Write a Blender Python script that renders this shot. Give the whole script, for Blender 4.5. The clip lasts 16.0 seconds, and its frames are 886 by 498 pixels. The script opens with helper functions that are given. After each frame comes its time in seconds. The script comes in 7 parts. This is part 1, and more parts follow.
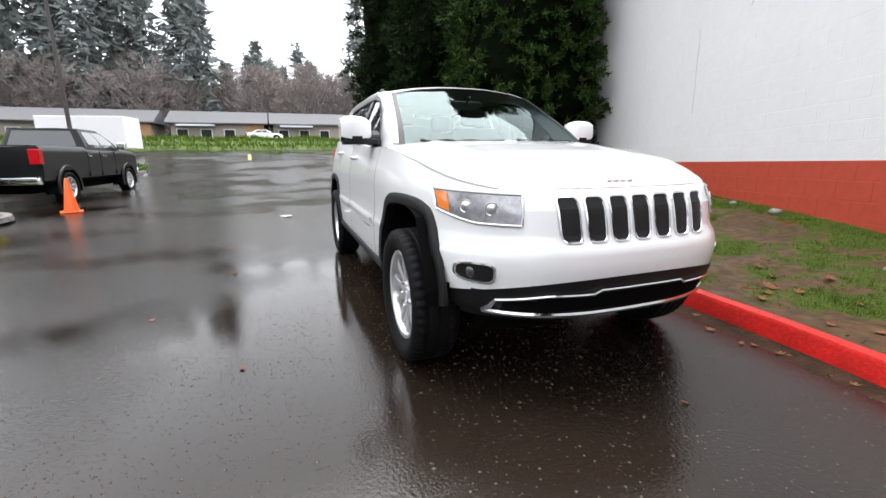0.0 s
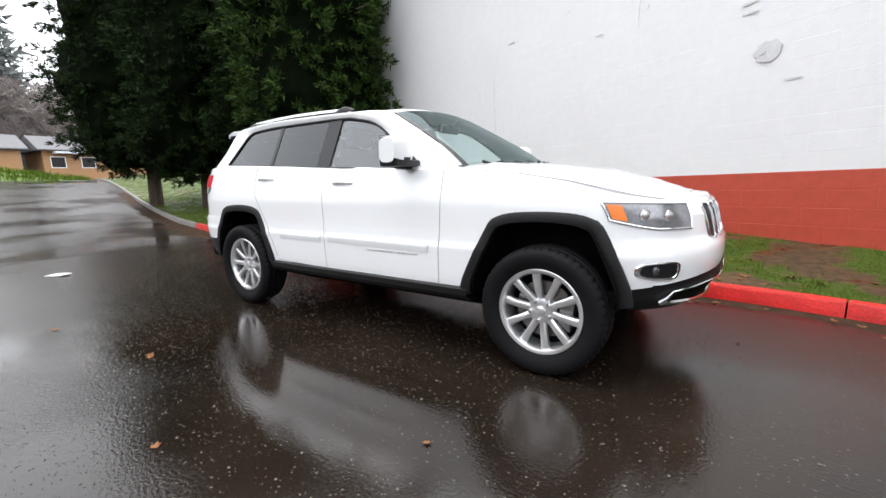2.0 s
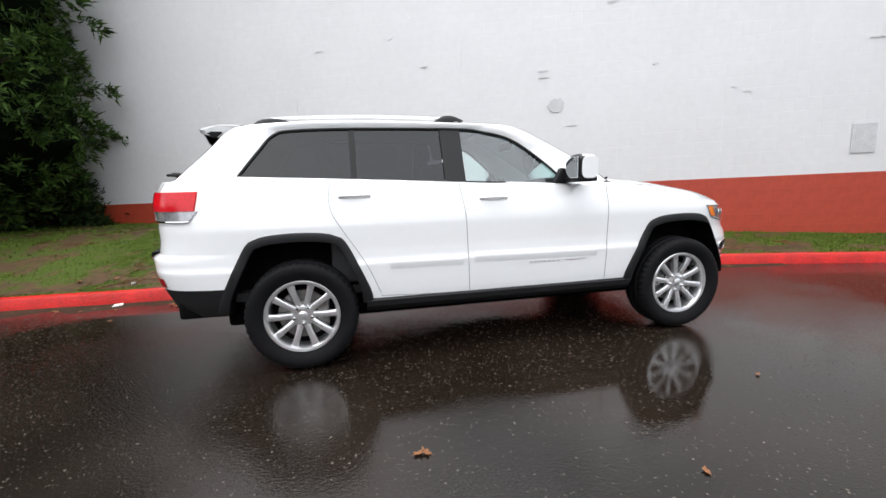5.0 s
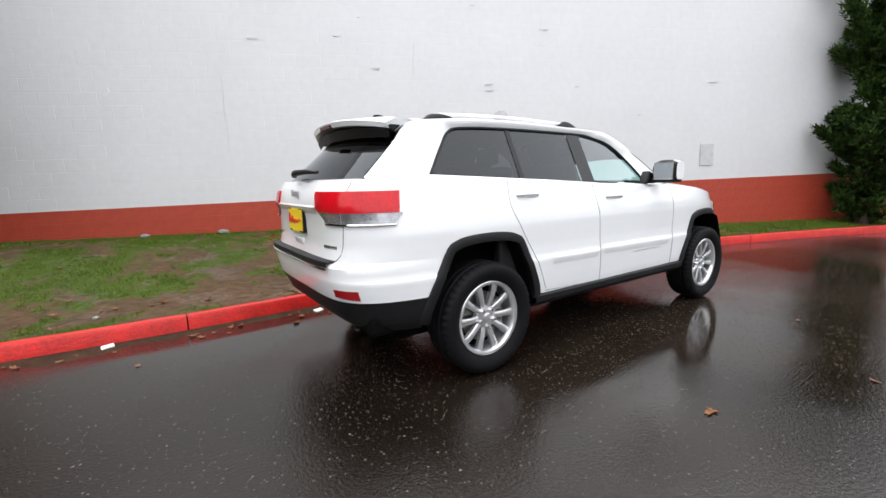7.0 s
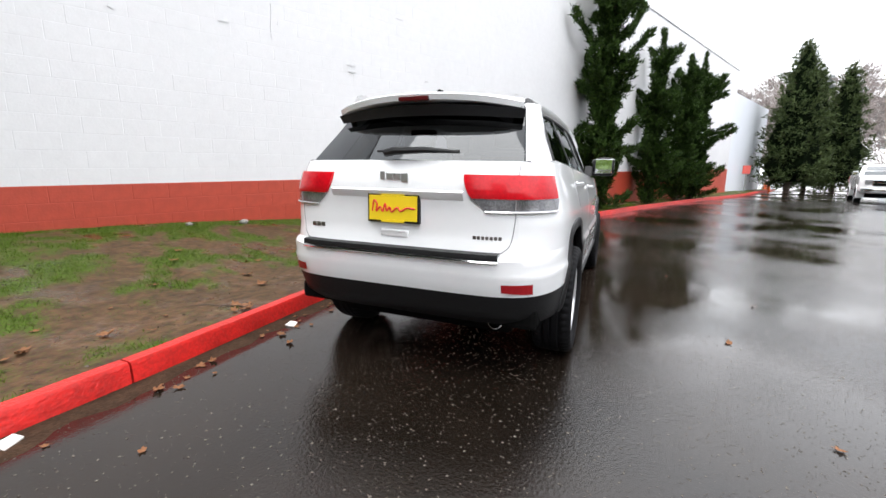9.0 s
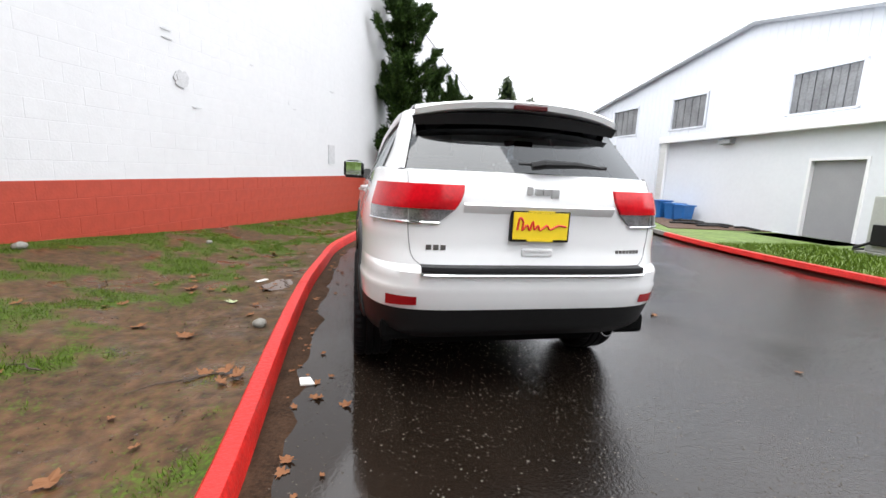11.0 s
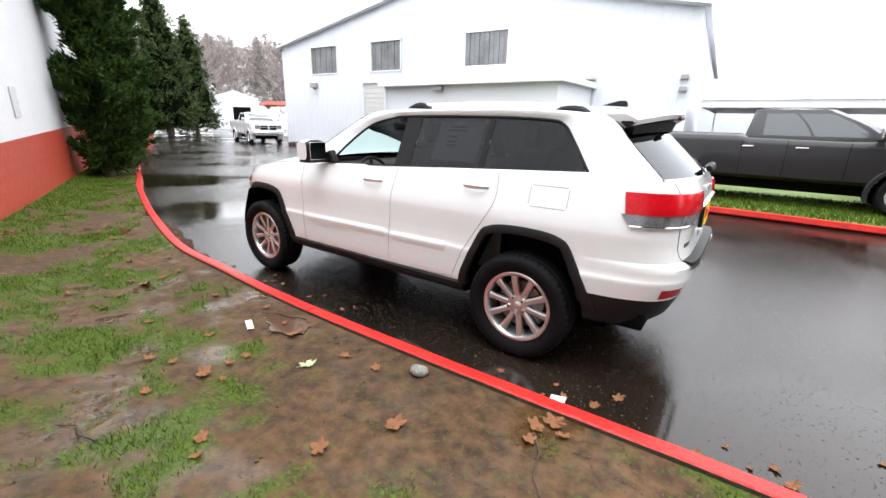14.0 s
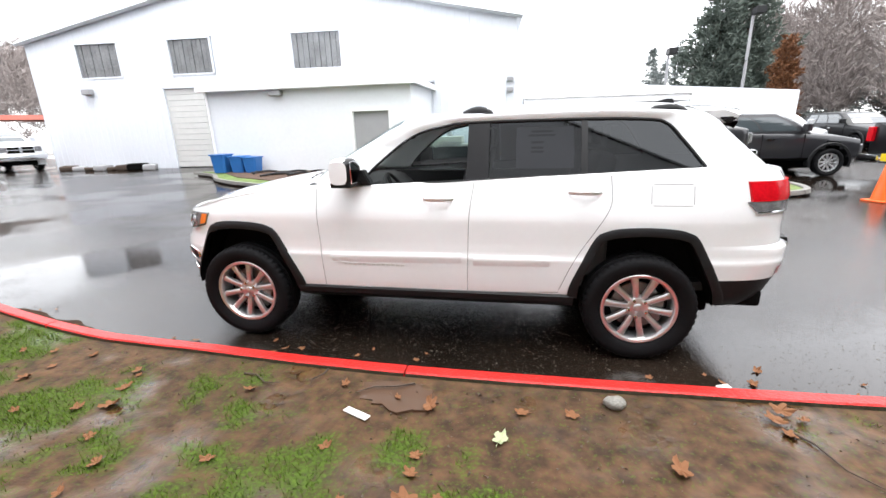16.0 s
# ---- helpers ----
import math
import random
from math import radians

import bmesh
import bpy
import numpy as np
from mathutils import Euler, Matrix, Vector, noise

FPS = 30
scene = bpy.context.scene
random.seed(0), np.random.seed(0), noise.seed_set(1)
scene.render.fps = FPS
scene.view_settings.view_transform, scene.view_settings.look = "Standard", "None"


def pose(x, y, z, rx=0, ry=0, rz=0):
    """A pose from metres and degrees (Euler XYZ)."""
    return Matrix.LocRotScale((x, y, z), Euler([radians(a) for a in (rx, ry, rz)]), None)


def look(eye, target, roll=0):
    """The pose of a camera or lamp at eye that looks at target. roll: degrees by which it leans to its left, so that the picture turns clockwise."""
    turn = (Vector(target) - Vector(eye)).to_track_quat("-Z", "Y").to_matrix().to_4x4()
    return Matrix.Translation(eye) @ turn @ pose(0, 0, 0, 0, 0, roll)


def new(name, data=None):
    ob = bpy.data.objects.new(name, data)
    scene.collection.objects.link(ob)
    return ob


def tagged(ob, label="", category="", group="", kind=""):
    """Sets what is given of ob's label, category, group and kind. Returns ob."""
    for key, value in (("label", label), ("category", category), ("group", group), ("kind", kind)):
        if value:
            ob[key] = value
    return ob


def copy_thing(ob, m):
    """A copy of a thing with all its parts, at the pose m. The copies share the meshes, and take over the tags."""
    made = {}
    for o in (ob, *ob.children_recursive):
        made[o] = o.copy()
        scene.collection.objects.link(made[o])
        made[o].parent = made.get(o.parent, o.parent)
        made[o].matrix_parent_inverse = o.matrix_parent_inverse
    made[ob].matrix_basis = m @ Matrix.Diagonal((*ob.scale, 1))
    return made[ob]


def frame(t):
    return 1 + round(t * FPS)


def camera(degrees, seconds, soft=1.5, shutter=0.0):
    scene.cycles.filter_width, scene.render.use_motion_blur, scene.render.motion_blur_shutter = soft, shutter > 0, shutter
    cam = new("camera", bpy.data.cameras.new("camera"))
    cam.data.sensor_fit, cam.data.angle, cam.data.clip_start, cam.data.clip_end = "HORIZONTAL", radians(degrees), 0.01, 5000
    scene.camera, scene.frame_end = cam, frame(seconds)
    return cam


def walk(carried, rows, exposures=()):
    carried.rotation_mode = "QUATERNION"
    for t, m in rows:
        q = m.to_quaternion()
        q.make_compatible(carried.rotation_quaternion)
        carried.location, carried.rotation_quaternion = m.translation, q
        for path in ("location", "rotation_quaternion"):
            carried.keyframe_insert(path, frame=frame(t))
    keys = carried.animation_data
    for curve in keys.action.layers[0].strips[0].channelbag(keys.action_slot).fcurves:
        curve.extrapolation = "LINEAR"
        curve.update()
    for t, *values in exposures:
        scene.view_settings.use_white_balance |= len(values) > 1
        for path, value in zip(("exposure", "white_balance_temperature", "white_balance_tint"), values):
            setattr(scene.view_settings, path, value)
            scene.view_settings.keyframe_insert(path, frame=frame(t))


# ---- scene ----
cam = camera(92.4, 16.0)
PATH = [
    (0, (3.662, -1.455, 1.132), (1.831, -0.776, 0.697), -0.45),
    (0.5, (3.404, -1.898, 1.114), (1.701, -0.930, 0.707), -2.15),
    (1, (3.122, -2.350, 1.096), (1.575, -1.132, 0.745), -2.15),
    (1.5, (2.750, -2.698, 1.118), (1.408, -1.247, 0.808), -3.25),
    (2, (2.325, -3.065, 1.133), (1.202, -1.444, 0.798), -1.64),
    (2.5, (1.849, -3.353, 1.140), (0.906, -1.618, 0.824), -2.53),
    (3, (1.297, -3.596, 1.168), (0.550, -1.766, 0.863), -2.32),
    (3.2, (1.080, -3.697, 1.181), (0.419, -1.835, 0.874), -3.23),
    (5.3, (-1.455, -3.750, 1.278), (-0.965, -1.837, 0.958), -0.55),
    (5.5, (-1.680, -3.701, 1.290), (-1.162, -1.793, 0.986), -0.06),
    (6, (-2.214, -3.489, 1.276), (-1.467, -1.664, 0.941), -0.59),
    (6.5, (-2.758, -3.241, 1.271), (-1.822, -1.501, 0.966), -0.53),
    (7, (-3.209, -2.914, 1.258), (-2.089, -1.287, 0.943), -1.26),
    (7.5, (-3.643, -2.562, 1.244), (-2.324, -1.086, 0.957), -0.39),
    (8, (-3.979, -2.125, 1.221), (-2.461, -0.868, 0.883), 1.13),
    (8.5, (-4.265, -1.639, 1.221), (-2.597, -0.596, 0.858), 2.20),
    (9, (-4.435, -1.134, 1.228), (-2.615, -0.387, 0.867), 0.98),
    (9.2, (-4.476, -0.919, 1.241), (-2.630, -0.252, 0.853), -0.37),
    (11.3, (-4.338, 1.229, 1.242), (-2.441, 0.704, 0.891), 1.88),
    (11.5, (-4.243, 1.453, 1.264), (-2.371, 0.867, 0.873), 0.83),
    (12, (-4.030, 1.974, 1.308), (-2.246, 1.182, 0.869), 0.50),
    (12.5, (-3.765, 2.433, 1.386), (-2.122, 1.395, 0.912), 1.11),
    (13, (-3.397, 2.807, 1.456), (-1.906, 1.589, 0.912), 1.12),
    (13.5, (-3.016, 3.118, 1.527), (-1.757, 1.667, 0.972), 1.11),
    (14, (-2.582, 3.367, 1.563), (-1.481, 1.798, 0.994), 1.50),
    (14.5, (-2.092, 3.598, 1.580), (-1.143, 1.923, 1.038), 1.48),
    (15, (-1.606, 3.692, 1.598), (-0.866, 1.918, 1.049), 0.95),
    (15.5, (-1.131, 3.742, 1.590), (-0.616, 1.889, 1.041), 0.03),
    (16, (-0.656, 3.704, 1.589), (-0.304, 1.816, 1.033), -1.50),
]
walk(cam, [(t, look(eye, target, roll)) for t, eye, target, roll in PATH], [(0, 1.18), (1.5, 1.24), (3.2, 1.14), (7, 1.08), (9.2, 1.34), (12, 1.38), (16, 1.68)])

# ---- world, sun, exposure ----
world = bpy.data.worlds.new("overcast")
scene.world = world
world.use_nodes = True
wn, wl = world.node_tree.nodes, world.node_tree.links
sky = wn.new("ShaderNodeTexSky")
sky.sky_type, sky.sun_disc = "NISHITA", False
sky.sun_elevation, sky.sun_rotation = radians(48), radians(200)
sky_dim = wn.new("ShaderNodeVectorMath")
sky_dim.operation = "SCALE"
sky_dim.inputs[3].default_value = 0.10
wl.new(sky.outputs[0], sky_dim.inputs[0])
cloud = wn.new("ShaderNodeMix")
cloud.data_type = "RGBA"
cloud.inputs[0].default_value = 0.90
cloud.inputs[7].default_value = (0.975, 0.99, 1.025, 1)
wl.new(sky_dim.outputs[0], cloud.inputs[6])
wl.new(cloud.outputs[2], wn["Background"].inputs[0])
wn["Background"].inputs[1].default_value = 1.15
sun = new("sun", bpy.data.lights.new("sun", "SUN"))
sun.data.energy, sun.data.angle, sun.data.color = 1.5, radians(60), (1.0, 0.985, 0.97)
sun.matrix_world = look((-5, 2, 18), (0, 0, 0))


# ---- materials ----
def shade(name, base, rough=0.5, metal=0.0, coat=0.0, var=0.0, scale=4.0, bump=0.0, bscale=60.0, dark=None, ior=None, spec=None):
    """Principled surface whose colour drifts between two shades at two scales, with a fine relief."""
    m = bpy.data.materials.new(name)
    m.use_nodes = True
    n, l = m.node_tree.nodes, m.node_tree.links
    p = n["Principled BSDF"]
    p.inputs["Base Color"].default_value = (*base, 1)
    p.inputs["Roughness"].default_value = rough
    p.inputs["Metallic"].default_value = metal
    p.inputs["Coat Weight"].default_value = coat
    if ior:
        p.inputs["IOR"].default_value = ior
    if spec is not None:
        p.inputs["Specular IOR Level"].default_value = spec
    co = n.new("ShaderNodeTexCoord")
    if var:
        a, b = n.new("ShaderNodeTexNoise"), n.new("ShaderNodeTexNoise")
        a.inputs["Scale"].default_value, b.inputs["Scale"].default_value = scale, scale * 9
        a.inputs["Detail"].default_value = b.inputs["Detail"].default_value = 5
        l.new(co.outputs["Object"], a.inputs["Vector"])
        l.new(co.outputs["Object"], b.inputs["Vector"])
        add = n.new("ShaderNodeMath")
        add.operation = "ADD"
        l.new(a.outputs["Fac"], add.inputs[0])
        l.new(b.outputs["Fac"], add.inputs[1])
        r = n.new("ShaderNodeValToRGB")
        r.color_ramp.elements[0].position, r.color_ramp.elements[1].position = 0.7 / 2, 1.3 / 2
        half = n.new("ShaderNodeMath")
        half.operation = "MULTIPLY"
        half.inputs[1].default_value = 0.5
        l.new(add.outputs[0], half.inputs[0])
        l.new(half.outputs[0], r.inputs[0])
        d = dark or [c * (1 - var) for c in base]
        r.color_ramp.elements[0].color, r.color_ramp.elements[1].color = (*d, 1), (*base, 1)
        l.new(r.outputs[0], p.inputs["Base Color"])
    if bump:
        c = n.new("ShaderNodeTexNoise")
        c.inputs["Scale"].default_value, c.inputs["Detail"].default_value = bscale, 4
        l.new(co.outputs["Object"], c.inputs["Vector"])
        bm_ = n.new("ShaderNodeBump")
        bm_.inputs["Strength"].default_value, bm_.inputs["Distance"].default_value = bump, 0.02
        l.new(c.outputs["Fac"], bm_.inputs["Height"])
        l.new(bm_.outputs[0], p.inputs["Normal"])
    return m


def glass(name, tint, rough=0.0, ior=1.55, gloss=(0.95, 0.98, 1)):
    """Thin tinted pane: clear through-view with a mirror gloss on it."""
    m = bpy.data.materials.new(name)
    m.use_nodes = True
    n, l = m.node_tree.nodes, m.node_tree.links
    n.remove(n["Principled BSDF"])
    tr, gl, mix, fr = n.new("ShaderNodeBsdfTransparent"), n.new("ShaderNodeBsdfGlossy"), n.new("ShaderNodeMixShader"), n.new("ShaderNodeFresnel")
    tr.inputs[0].default_value = (*tint, 1)
    gl.inputs["Roughness"].default_value = rough
    gl.inputs[0].default_value = (*gloss, 1)
    fr.inputs[0].default_value = ior
    l.new(fr.outputs[0], mix.inputs[0])
    l.new(tr.outputs[0], mix.inputs[1])
    l.new(gl.outputs[0], mix.inputs[2])
    l.new(mix.outputs[0], n["Material Output"].inputs[0])
    return m


def wet_asphalt():
    m = bpy.data.materials.new("wet_asphalt")
    m.use_nodes = True
    n, l = m.node_tree.nodes, m.node_tree.links
    p = n["Principled BSDF"]
    co = n.new("ShaderNodeTexCoord")

    def tex(kind, scale, detail=4, src=None):
        t = n.new(kind)
        t.inputs["Scale"].default_value = scale
        if "Detail" in t.inputs:
            t.inputs["Detail"].default_value = detail
        l.new(src or co.outputs["Object"], t.inputs["Vector"])
        return t

    def ramp(src, a, b, ca, cb):
        r = n.new("ShaderNodeValToRGB")
        r.color_ramp.elements[0].position, r.color_ramp.elements[1].position = a, b
        r.color_ramp.elements[0].color, r.color_ramp.elements[1].color = (*ca, 1), (*cb, 1)
        l.new(src, r.inputs[0])
        return r.outputs[0]

    # stones of the surface, some of them pale
    stones = tex("ShaderNodeTexVoronoi", 24)
    pale = ramp(stones.outputs["Color"], 0.55, 0.68, (0, 0, 0), (1, 1, 1))
    near = ramp(stones.outputs["Distance"], 0.15, 0.30, (1, 1, 1), (0, 0, 0))
    both = n.new("ShaderNodeMath")
    both.operation = "MULTIPLY"
    l.new(pale, both.inputs[0])
    l.new(near, both.inputs[1])
    tone = ramp(tex("ShaderNodeTexNoise", 0.55, 6).outputs["Fac"], 0.35, 0.68, (0.0062, 0.0042, 0.0030), (0.0205, 0.0142, 0.0103))
    mix = n.new("ShaderNodeMix")
    mix.data_type = "RGBA"
    l.new(both.outputs[0], mix.inputs[0])
    l.new(tone, mix.inputs[6])
    mix.inputs[7].default_value = (0.19, 0.175, 0.155, 1)
    l.new(mix.outputs[2], p.inputs["Base Color"])
    # standing water: smooth films in the hollows
    wet = tex("ShaderNodeTexNoise", 0.32, 3)
    film = ramp(wet.outputs["Fac"], 0.48, 0.62, (0, 0, 0), (1, 1, 1))
    rough = n.new("ShaderNodeMapRange")
    rough.inputs["To Min"].default_value, rough.inputs["To Max"].default_value = 0.24, 0.045
    l.new(film, rough.inputs["Value"])
    l.new(rough.outputs[0], p.inputs["Roughness"])
    p.inputs["IOR"].default_value = 1.50
    hgt = tex("ShaderNodeTexNoise", 62, 4)
    st = n.new("ShaderNodeMapRange")
    st.inputs["To Min"].default_value, st.inputs["To Max"].default_value = 0.42, 0.06
    l.new(film, st.inputs["Value"])
    b = n.new("ShaderNodeBump")
    b.inputs["Distance"].default_value = 0.006
    l.new(st.outputs[0], b.inputs["Strength"])
    l.new(hgt.outputs["Fac"], b.inputs["Height"])
    l.new(b.outputs[0], p.inputs["Normal"])
    return m


def soil():
    """Bare wet mud with patches of grass colour at its rims."""
    m = bpy.data.materials.new("wet_soil")
    m.use_nodes = True
    n, l = m.node_tree.nodes, m.node_tree.links
    p = n["Principled BSDF"]
    co = n.new("ShaderNodeTexCoord")
    a, b, c = (n.new("ShaderNodeTexNoise") for _ in range(3))
    for t, s, d in ((a, 0.9, 5), (b, 14, 6), (c, 2.2, 3)):
        t.inputs["Scale"].default_value, t.inputs["Detail"].default_value = s, d
        l.new(co.outputs["Object"], t.inputs["Vector"])
    r = n.new("ShaderNodeValToRGB")
    r.color_ramp.elements[0].position, r.color_ramp.elements[1].position = 0.3, 0.72
    r.color_ramp.elements[0].color, r.color_ramp.elements[1].color = (0.055, 0.031, 0.019, 1), (0.225, 0.137, 0.090, 1)
    l.new(b.outputs["Fac"], r.inputs[0])
    r2 = n.new("ShaderNodeMix")
    r2.data_type, r2.blend_type = "RGBA", "MULTIPLY"
    r2.inputs[0].default_value = 0.6
    l.new(r.outputs[0], r2.inputs[6])
    l.new(a.outputs["Fac"], r2.inputs[7])
    hs = n.new("ShaderNodeHueSaturation")
    hs.inputs["Saturation"].default_value, hs.inputs["Value"].default_value = 1.30, 0.64
    l.new(r2.outputs[2], hs.inputs["Color"])
    l.new(hs.outputs[0], p.inputs["Base Color"])
    w = n.new("ShaderNodeMapRange")
    w.inputs["From Min"].default_value, w.inputs["From Max"].default_value = 0.50, 0.66
    w.inputs["To Min"].default_value, w.inputs["To Max"].default_value = 0.80, 0.13
    l.new(c.outputs["Fac"], w.inputs["Value"])
    l.new(w.outputs[0], p.inputs["Roughness"])
    bp = n.new("ShaderNodeBump")
    bp.inputs["Strength"].default_value, bp.inputs["Distance"].default_value = 0.6, 0.02
    l.new(b.outputs["Fac"], bp.inputs["Height"])
    l.new(bp.outputs[0], p.inputs["Normal"])
    return m


def leafy(name, a, b):
    """Foliage whose clumps differ in tone, one from the next."""
    m = bpy.data.materials.new(name)
    m.use_nodes = True
    n, l = m.node_tree.nodes, m.node_tree.links
    p = n["Principled BSDF"]
    g, r = n.new("ShaderNodeNewGeometry"), n.new("ShaderNodeValToRGB")
    r.color_ramp.elements[0].color, r.color_ramp.elements[1].color = (*a, 1), (*b, 1)
    l.new(g.outputs["Random Per Island"], r.inputs[0])
    l.new(r.outputs[0], p.inputs["Base Color"])
    p.inputs["Roughness"].default_value = 0.6
    p.inputs["Specular IOR Level"].default_value = 0.08
    return m


ASPHALT, SOIL = wet_asphalt(), soil()
WHITE_PAINT = shade("white_car_paint", (0.84, 0.85, 0.86), 0.30, coat=1.0, var=0.02, scale=2)
BLACK_PLASTIC = shade("black_plastic", (0.009, 0.009, 0.010), 0.5, spec=0.3, var=0.3, scale=20, bump=0.1, bscale=300)
DARK_WELL = shade("dark_liner", (0.005, 0.005, 0.005), 0.9, var=0.3, spec=0.05)
RUBBER = shade("tyre_rubber", (0.007, 0.007, 0.008), 0.70, spec=0.15, var=0.3, scale=8, bump=0.15, bscale=90)
CHROME = shade("chrome", (0.78, 0.79, 0.80), 0.10, 1.0)
ALLOY = shade("polished_alloy", (0.78, 0.78, 0.79), 0.28, 0.85, var=0.12, scale=12)
STEEL = shade("brake_steel", (0.30, 0.29, 0.28), 0.4, 1.0, var=0.4, scale=20)
GLASS = glass("clear_glass", (0.58, 0.74, 0.72), ior=2.1)
SCREEN = glass("coated_windscreen", (0.70, 0.88, 0.86), ior=2.1, gloss=(0.52, 0.62, 0.62))
TINT = glass("tinted_glass", (0.055, 0.055, 0.065))
RED_LENS = shade("red_lens", (0.62, 0.006, 0.014), 0.20, coat=0.2, spec=0.3, var=0.35, scale=7)
CLEAR_LENS = shade("clear_lamp", (0.42, 0.42, 0.44), 0.18, 0.5, coat=0.6, var=0.75, scale=14)
AMBER = shade("amber_lens", (0.85, 0.22, 0.03), 0.2, coat=1.0)
SEAM = shade("panel_gap", (0.26, 0.26, 0.265), 0.8)
YELLOW = shade("yellow_plate", (0.85, 0.62, 0.02), 0.4, var=0.06)
RED_PRINT = shade("red_print", (0.65, 0.03, 0.02), 0.5)
INTERIOR = shade("charcoal_leather", (0.030, 0.030, 0.032), 0.6, var=0.3, scale=10)
WALL_WHITE = shade("white_block_paint", (0.70, 0.70, 0.71), 0.60, var=0.06, scale=0.9, bump=0.08, bscale=40)
WALL_RED = shade("red_block_paint", (0.47, 0.062, 0.032), 0.5, var=0.22, scale=1.1, bump=0.15, bscale=40)
KERB_RED = shade("red_kerb_paint", (0.66, 0.022, 0.018), 0.35, var=0.45, scale=5, bump=0.3, bscale=50, dark=(0.36, 0.016, 0.013), spec=0.35)
KERB_MUD = shade("muddy_kerb_back", (0.075, 0.058, 0.036), 0.8, var=0.5, scale=9, bump=0.4, bscale=40, dark=(0.03, 0.034, 0.016))
KERB_GREY = shade("grey_kerb", (0.20, 0.19, 0.175), 0.6, var=0.4, scale=4, bump=0.3, bscale=50)
GRASS = leafy("grass_blades", (0.036, 0.066, 0.007), (0.110, 0.170, 0.018))
# fir needles greyed and lightened: distance haze painted into the colour
HAZE_TINT_FIR = leafy("haze_tinted_fir", (0.060, 0.078, 0.066), (0.125, 0.145, 0.125))
NEEDLES = leafy("dark_needles", (0.005, 0.011, 0.003), (0.020, 0.040, 0.010))
# near-black green: the shade deep inside a crown, put into the colour
INNER_SHADE = shade("painted_inner_shade", (0.003, 0.006, 0.002), 0.95, spec=0.03, var=0.5, scale=3, bump=1.0, bscale=6)
SCALES = leafy("cypress_scales", (0.006, 0.015, 0.004), (0.050, 0.092, 0.018))
BARK = shade("bark", (0.085, 0.060, 0.045), 0.9, var=0.5, scale=8, bump=0.6, bscale=20)
METAL_WHITE = shade("white_steel_cladding", (0.70, 0.73, 0.78), 0.45, var=0.04, scale=0.6)
GREY_DOOR = shade("grey_painted_steel", (0.33, 0.33, 0.34), 0.5, var=0.08, scale=3)
CONCRETE = shade("concrete", (0.30, 0.29, 0.27), 0.7, var=0.25, scale=2, bump=0.2)
CONE_ORANGE = shade("orange_vinyl", (0.90, 0.13, 0.015), 0.4, var=0.1)
CHARCOAL_PAINT = shade("charcoal_car_paint", (0.022, 0.022, 0.025), 0.30, coat=0.35, var=0.1)
BLACK_PAINT = shade("black_car_paint", (0.006, 0.006, 0.007), 0.30, spec=0.3, var=0.1)
DRY_LEAF = leafy("dead_leaf", (0.070, 0.028, 0.014), (0.21, 0.098, 0.048))
# pale greys: the mist over the far woods is painted into these colours
HAZE_TINT_GREEN = leafy("haze_tinted_conifer", (0.17, 0.19, 0.185), (0.22, 0.24, 0.235))
HAZE_TINT_BROWN = leafy("haze_tinted_bare_twigs", (0.22, 0.19, 0.18), (0.29, 0.255, 0.24))
ROOF_GREY = shade("shingle_grey", (0.15, 0.15, 0.16), 0.8, var=0.2, scale=3)
HOUSE_WALL = shade("beige_siding", (0.33, 0.29, 0.25), 0.7, var=0.15, scale=2)
HOUSE_TAN = shade("tan_siding", (0.45, 0.25, 0.12), 0.7, var=0.15, scale=2)
BLUE_PLASTIC = shade("blue_plastic", (0.02, 0.14, 0.42), 0.45, var=0.15, scale=5)
STONE = shade("field_stone", (0.26, 0.25, 0.22), 0.6, var=0.4, scale=14, bump=0.4)
PAPER = shade("wet_paper", (0.72, 0.71, 0.68), 0.6, var=0.1)
PALE_GREEN = shade("pale_green_leaf", (0.38, 0.42, 0.24), 0.6, var=0.2, scale=20)
PATCH = shade("grey_mortar_patch", (0.62, 0.62, 0.63), 0.7, var=0.2, scale=8, bump=0.3)
LINE_YELLOW = shade("worn_yellow_paint", (0.50, 0.36, 0.07), 0.5, var=0.4, scale=8)
CANVAS = shade("white_canvas", (0.82, 0.82, 0.83), 0.6, var=0.03)


# ---- mesh tools ----
def part(name, bm, material, parent=None, label="", smooth=False, angle=35):
    me = bpy.data.meshes.new(name)
    bm.normal_update()
    bm.to_mesh(me)
    bm.free()
    me.materials.append(material)
    if smooth:
        me.polygons.foreach_set("use_smooth", [True] * len(me.polygons))
        me.set_sharp_from_angle(angle=radians(angle))
    ob = new(name, me)
    if parent is not None:
        ob.parent = parent
    if label:
        ob["label"] = label
    return ob


def shared(name, me, parent, m=None):
    """One more object on a mesh that others use too."""
    ob = new(name, me)
    ob.parent = parent
    if m is not None:
        ob.matrix_local = m
    return ob


def empty(name, m=None, **tags):
    ob = new(name)
    if m is not None:
        ob.matrix_world = m
    return tagged(ob, **tags)


def box(bm, x0, x1, y0, y1, z0, z1, bevel=0.0, m=None):
    b2 = bmesh.new()
    bmesh.ops.create_cube(b2, size=1)
    for v in b2.verts:
        v.co = Vector((x0 + (x1 - x0) * (v.co.x + 0.5), y0 + (y1 - y0) * (v.co.y + 0.5), z0 + (z1 - z0) * (v.co.z + 0.5)))
    if bevel:
        bmesh.ops.bevel(b2, geom=list(b2.edges), offset=bevel, segments=2, affect="EDGES", profile=0.6)
    merge(bm, b2, m)
    return bm


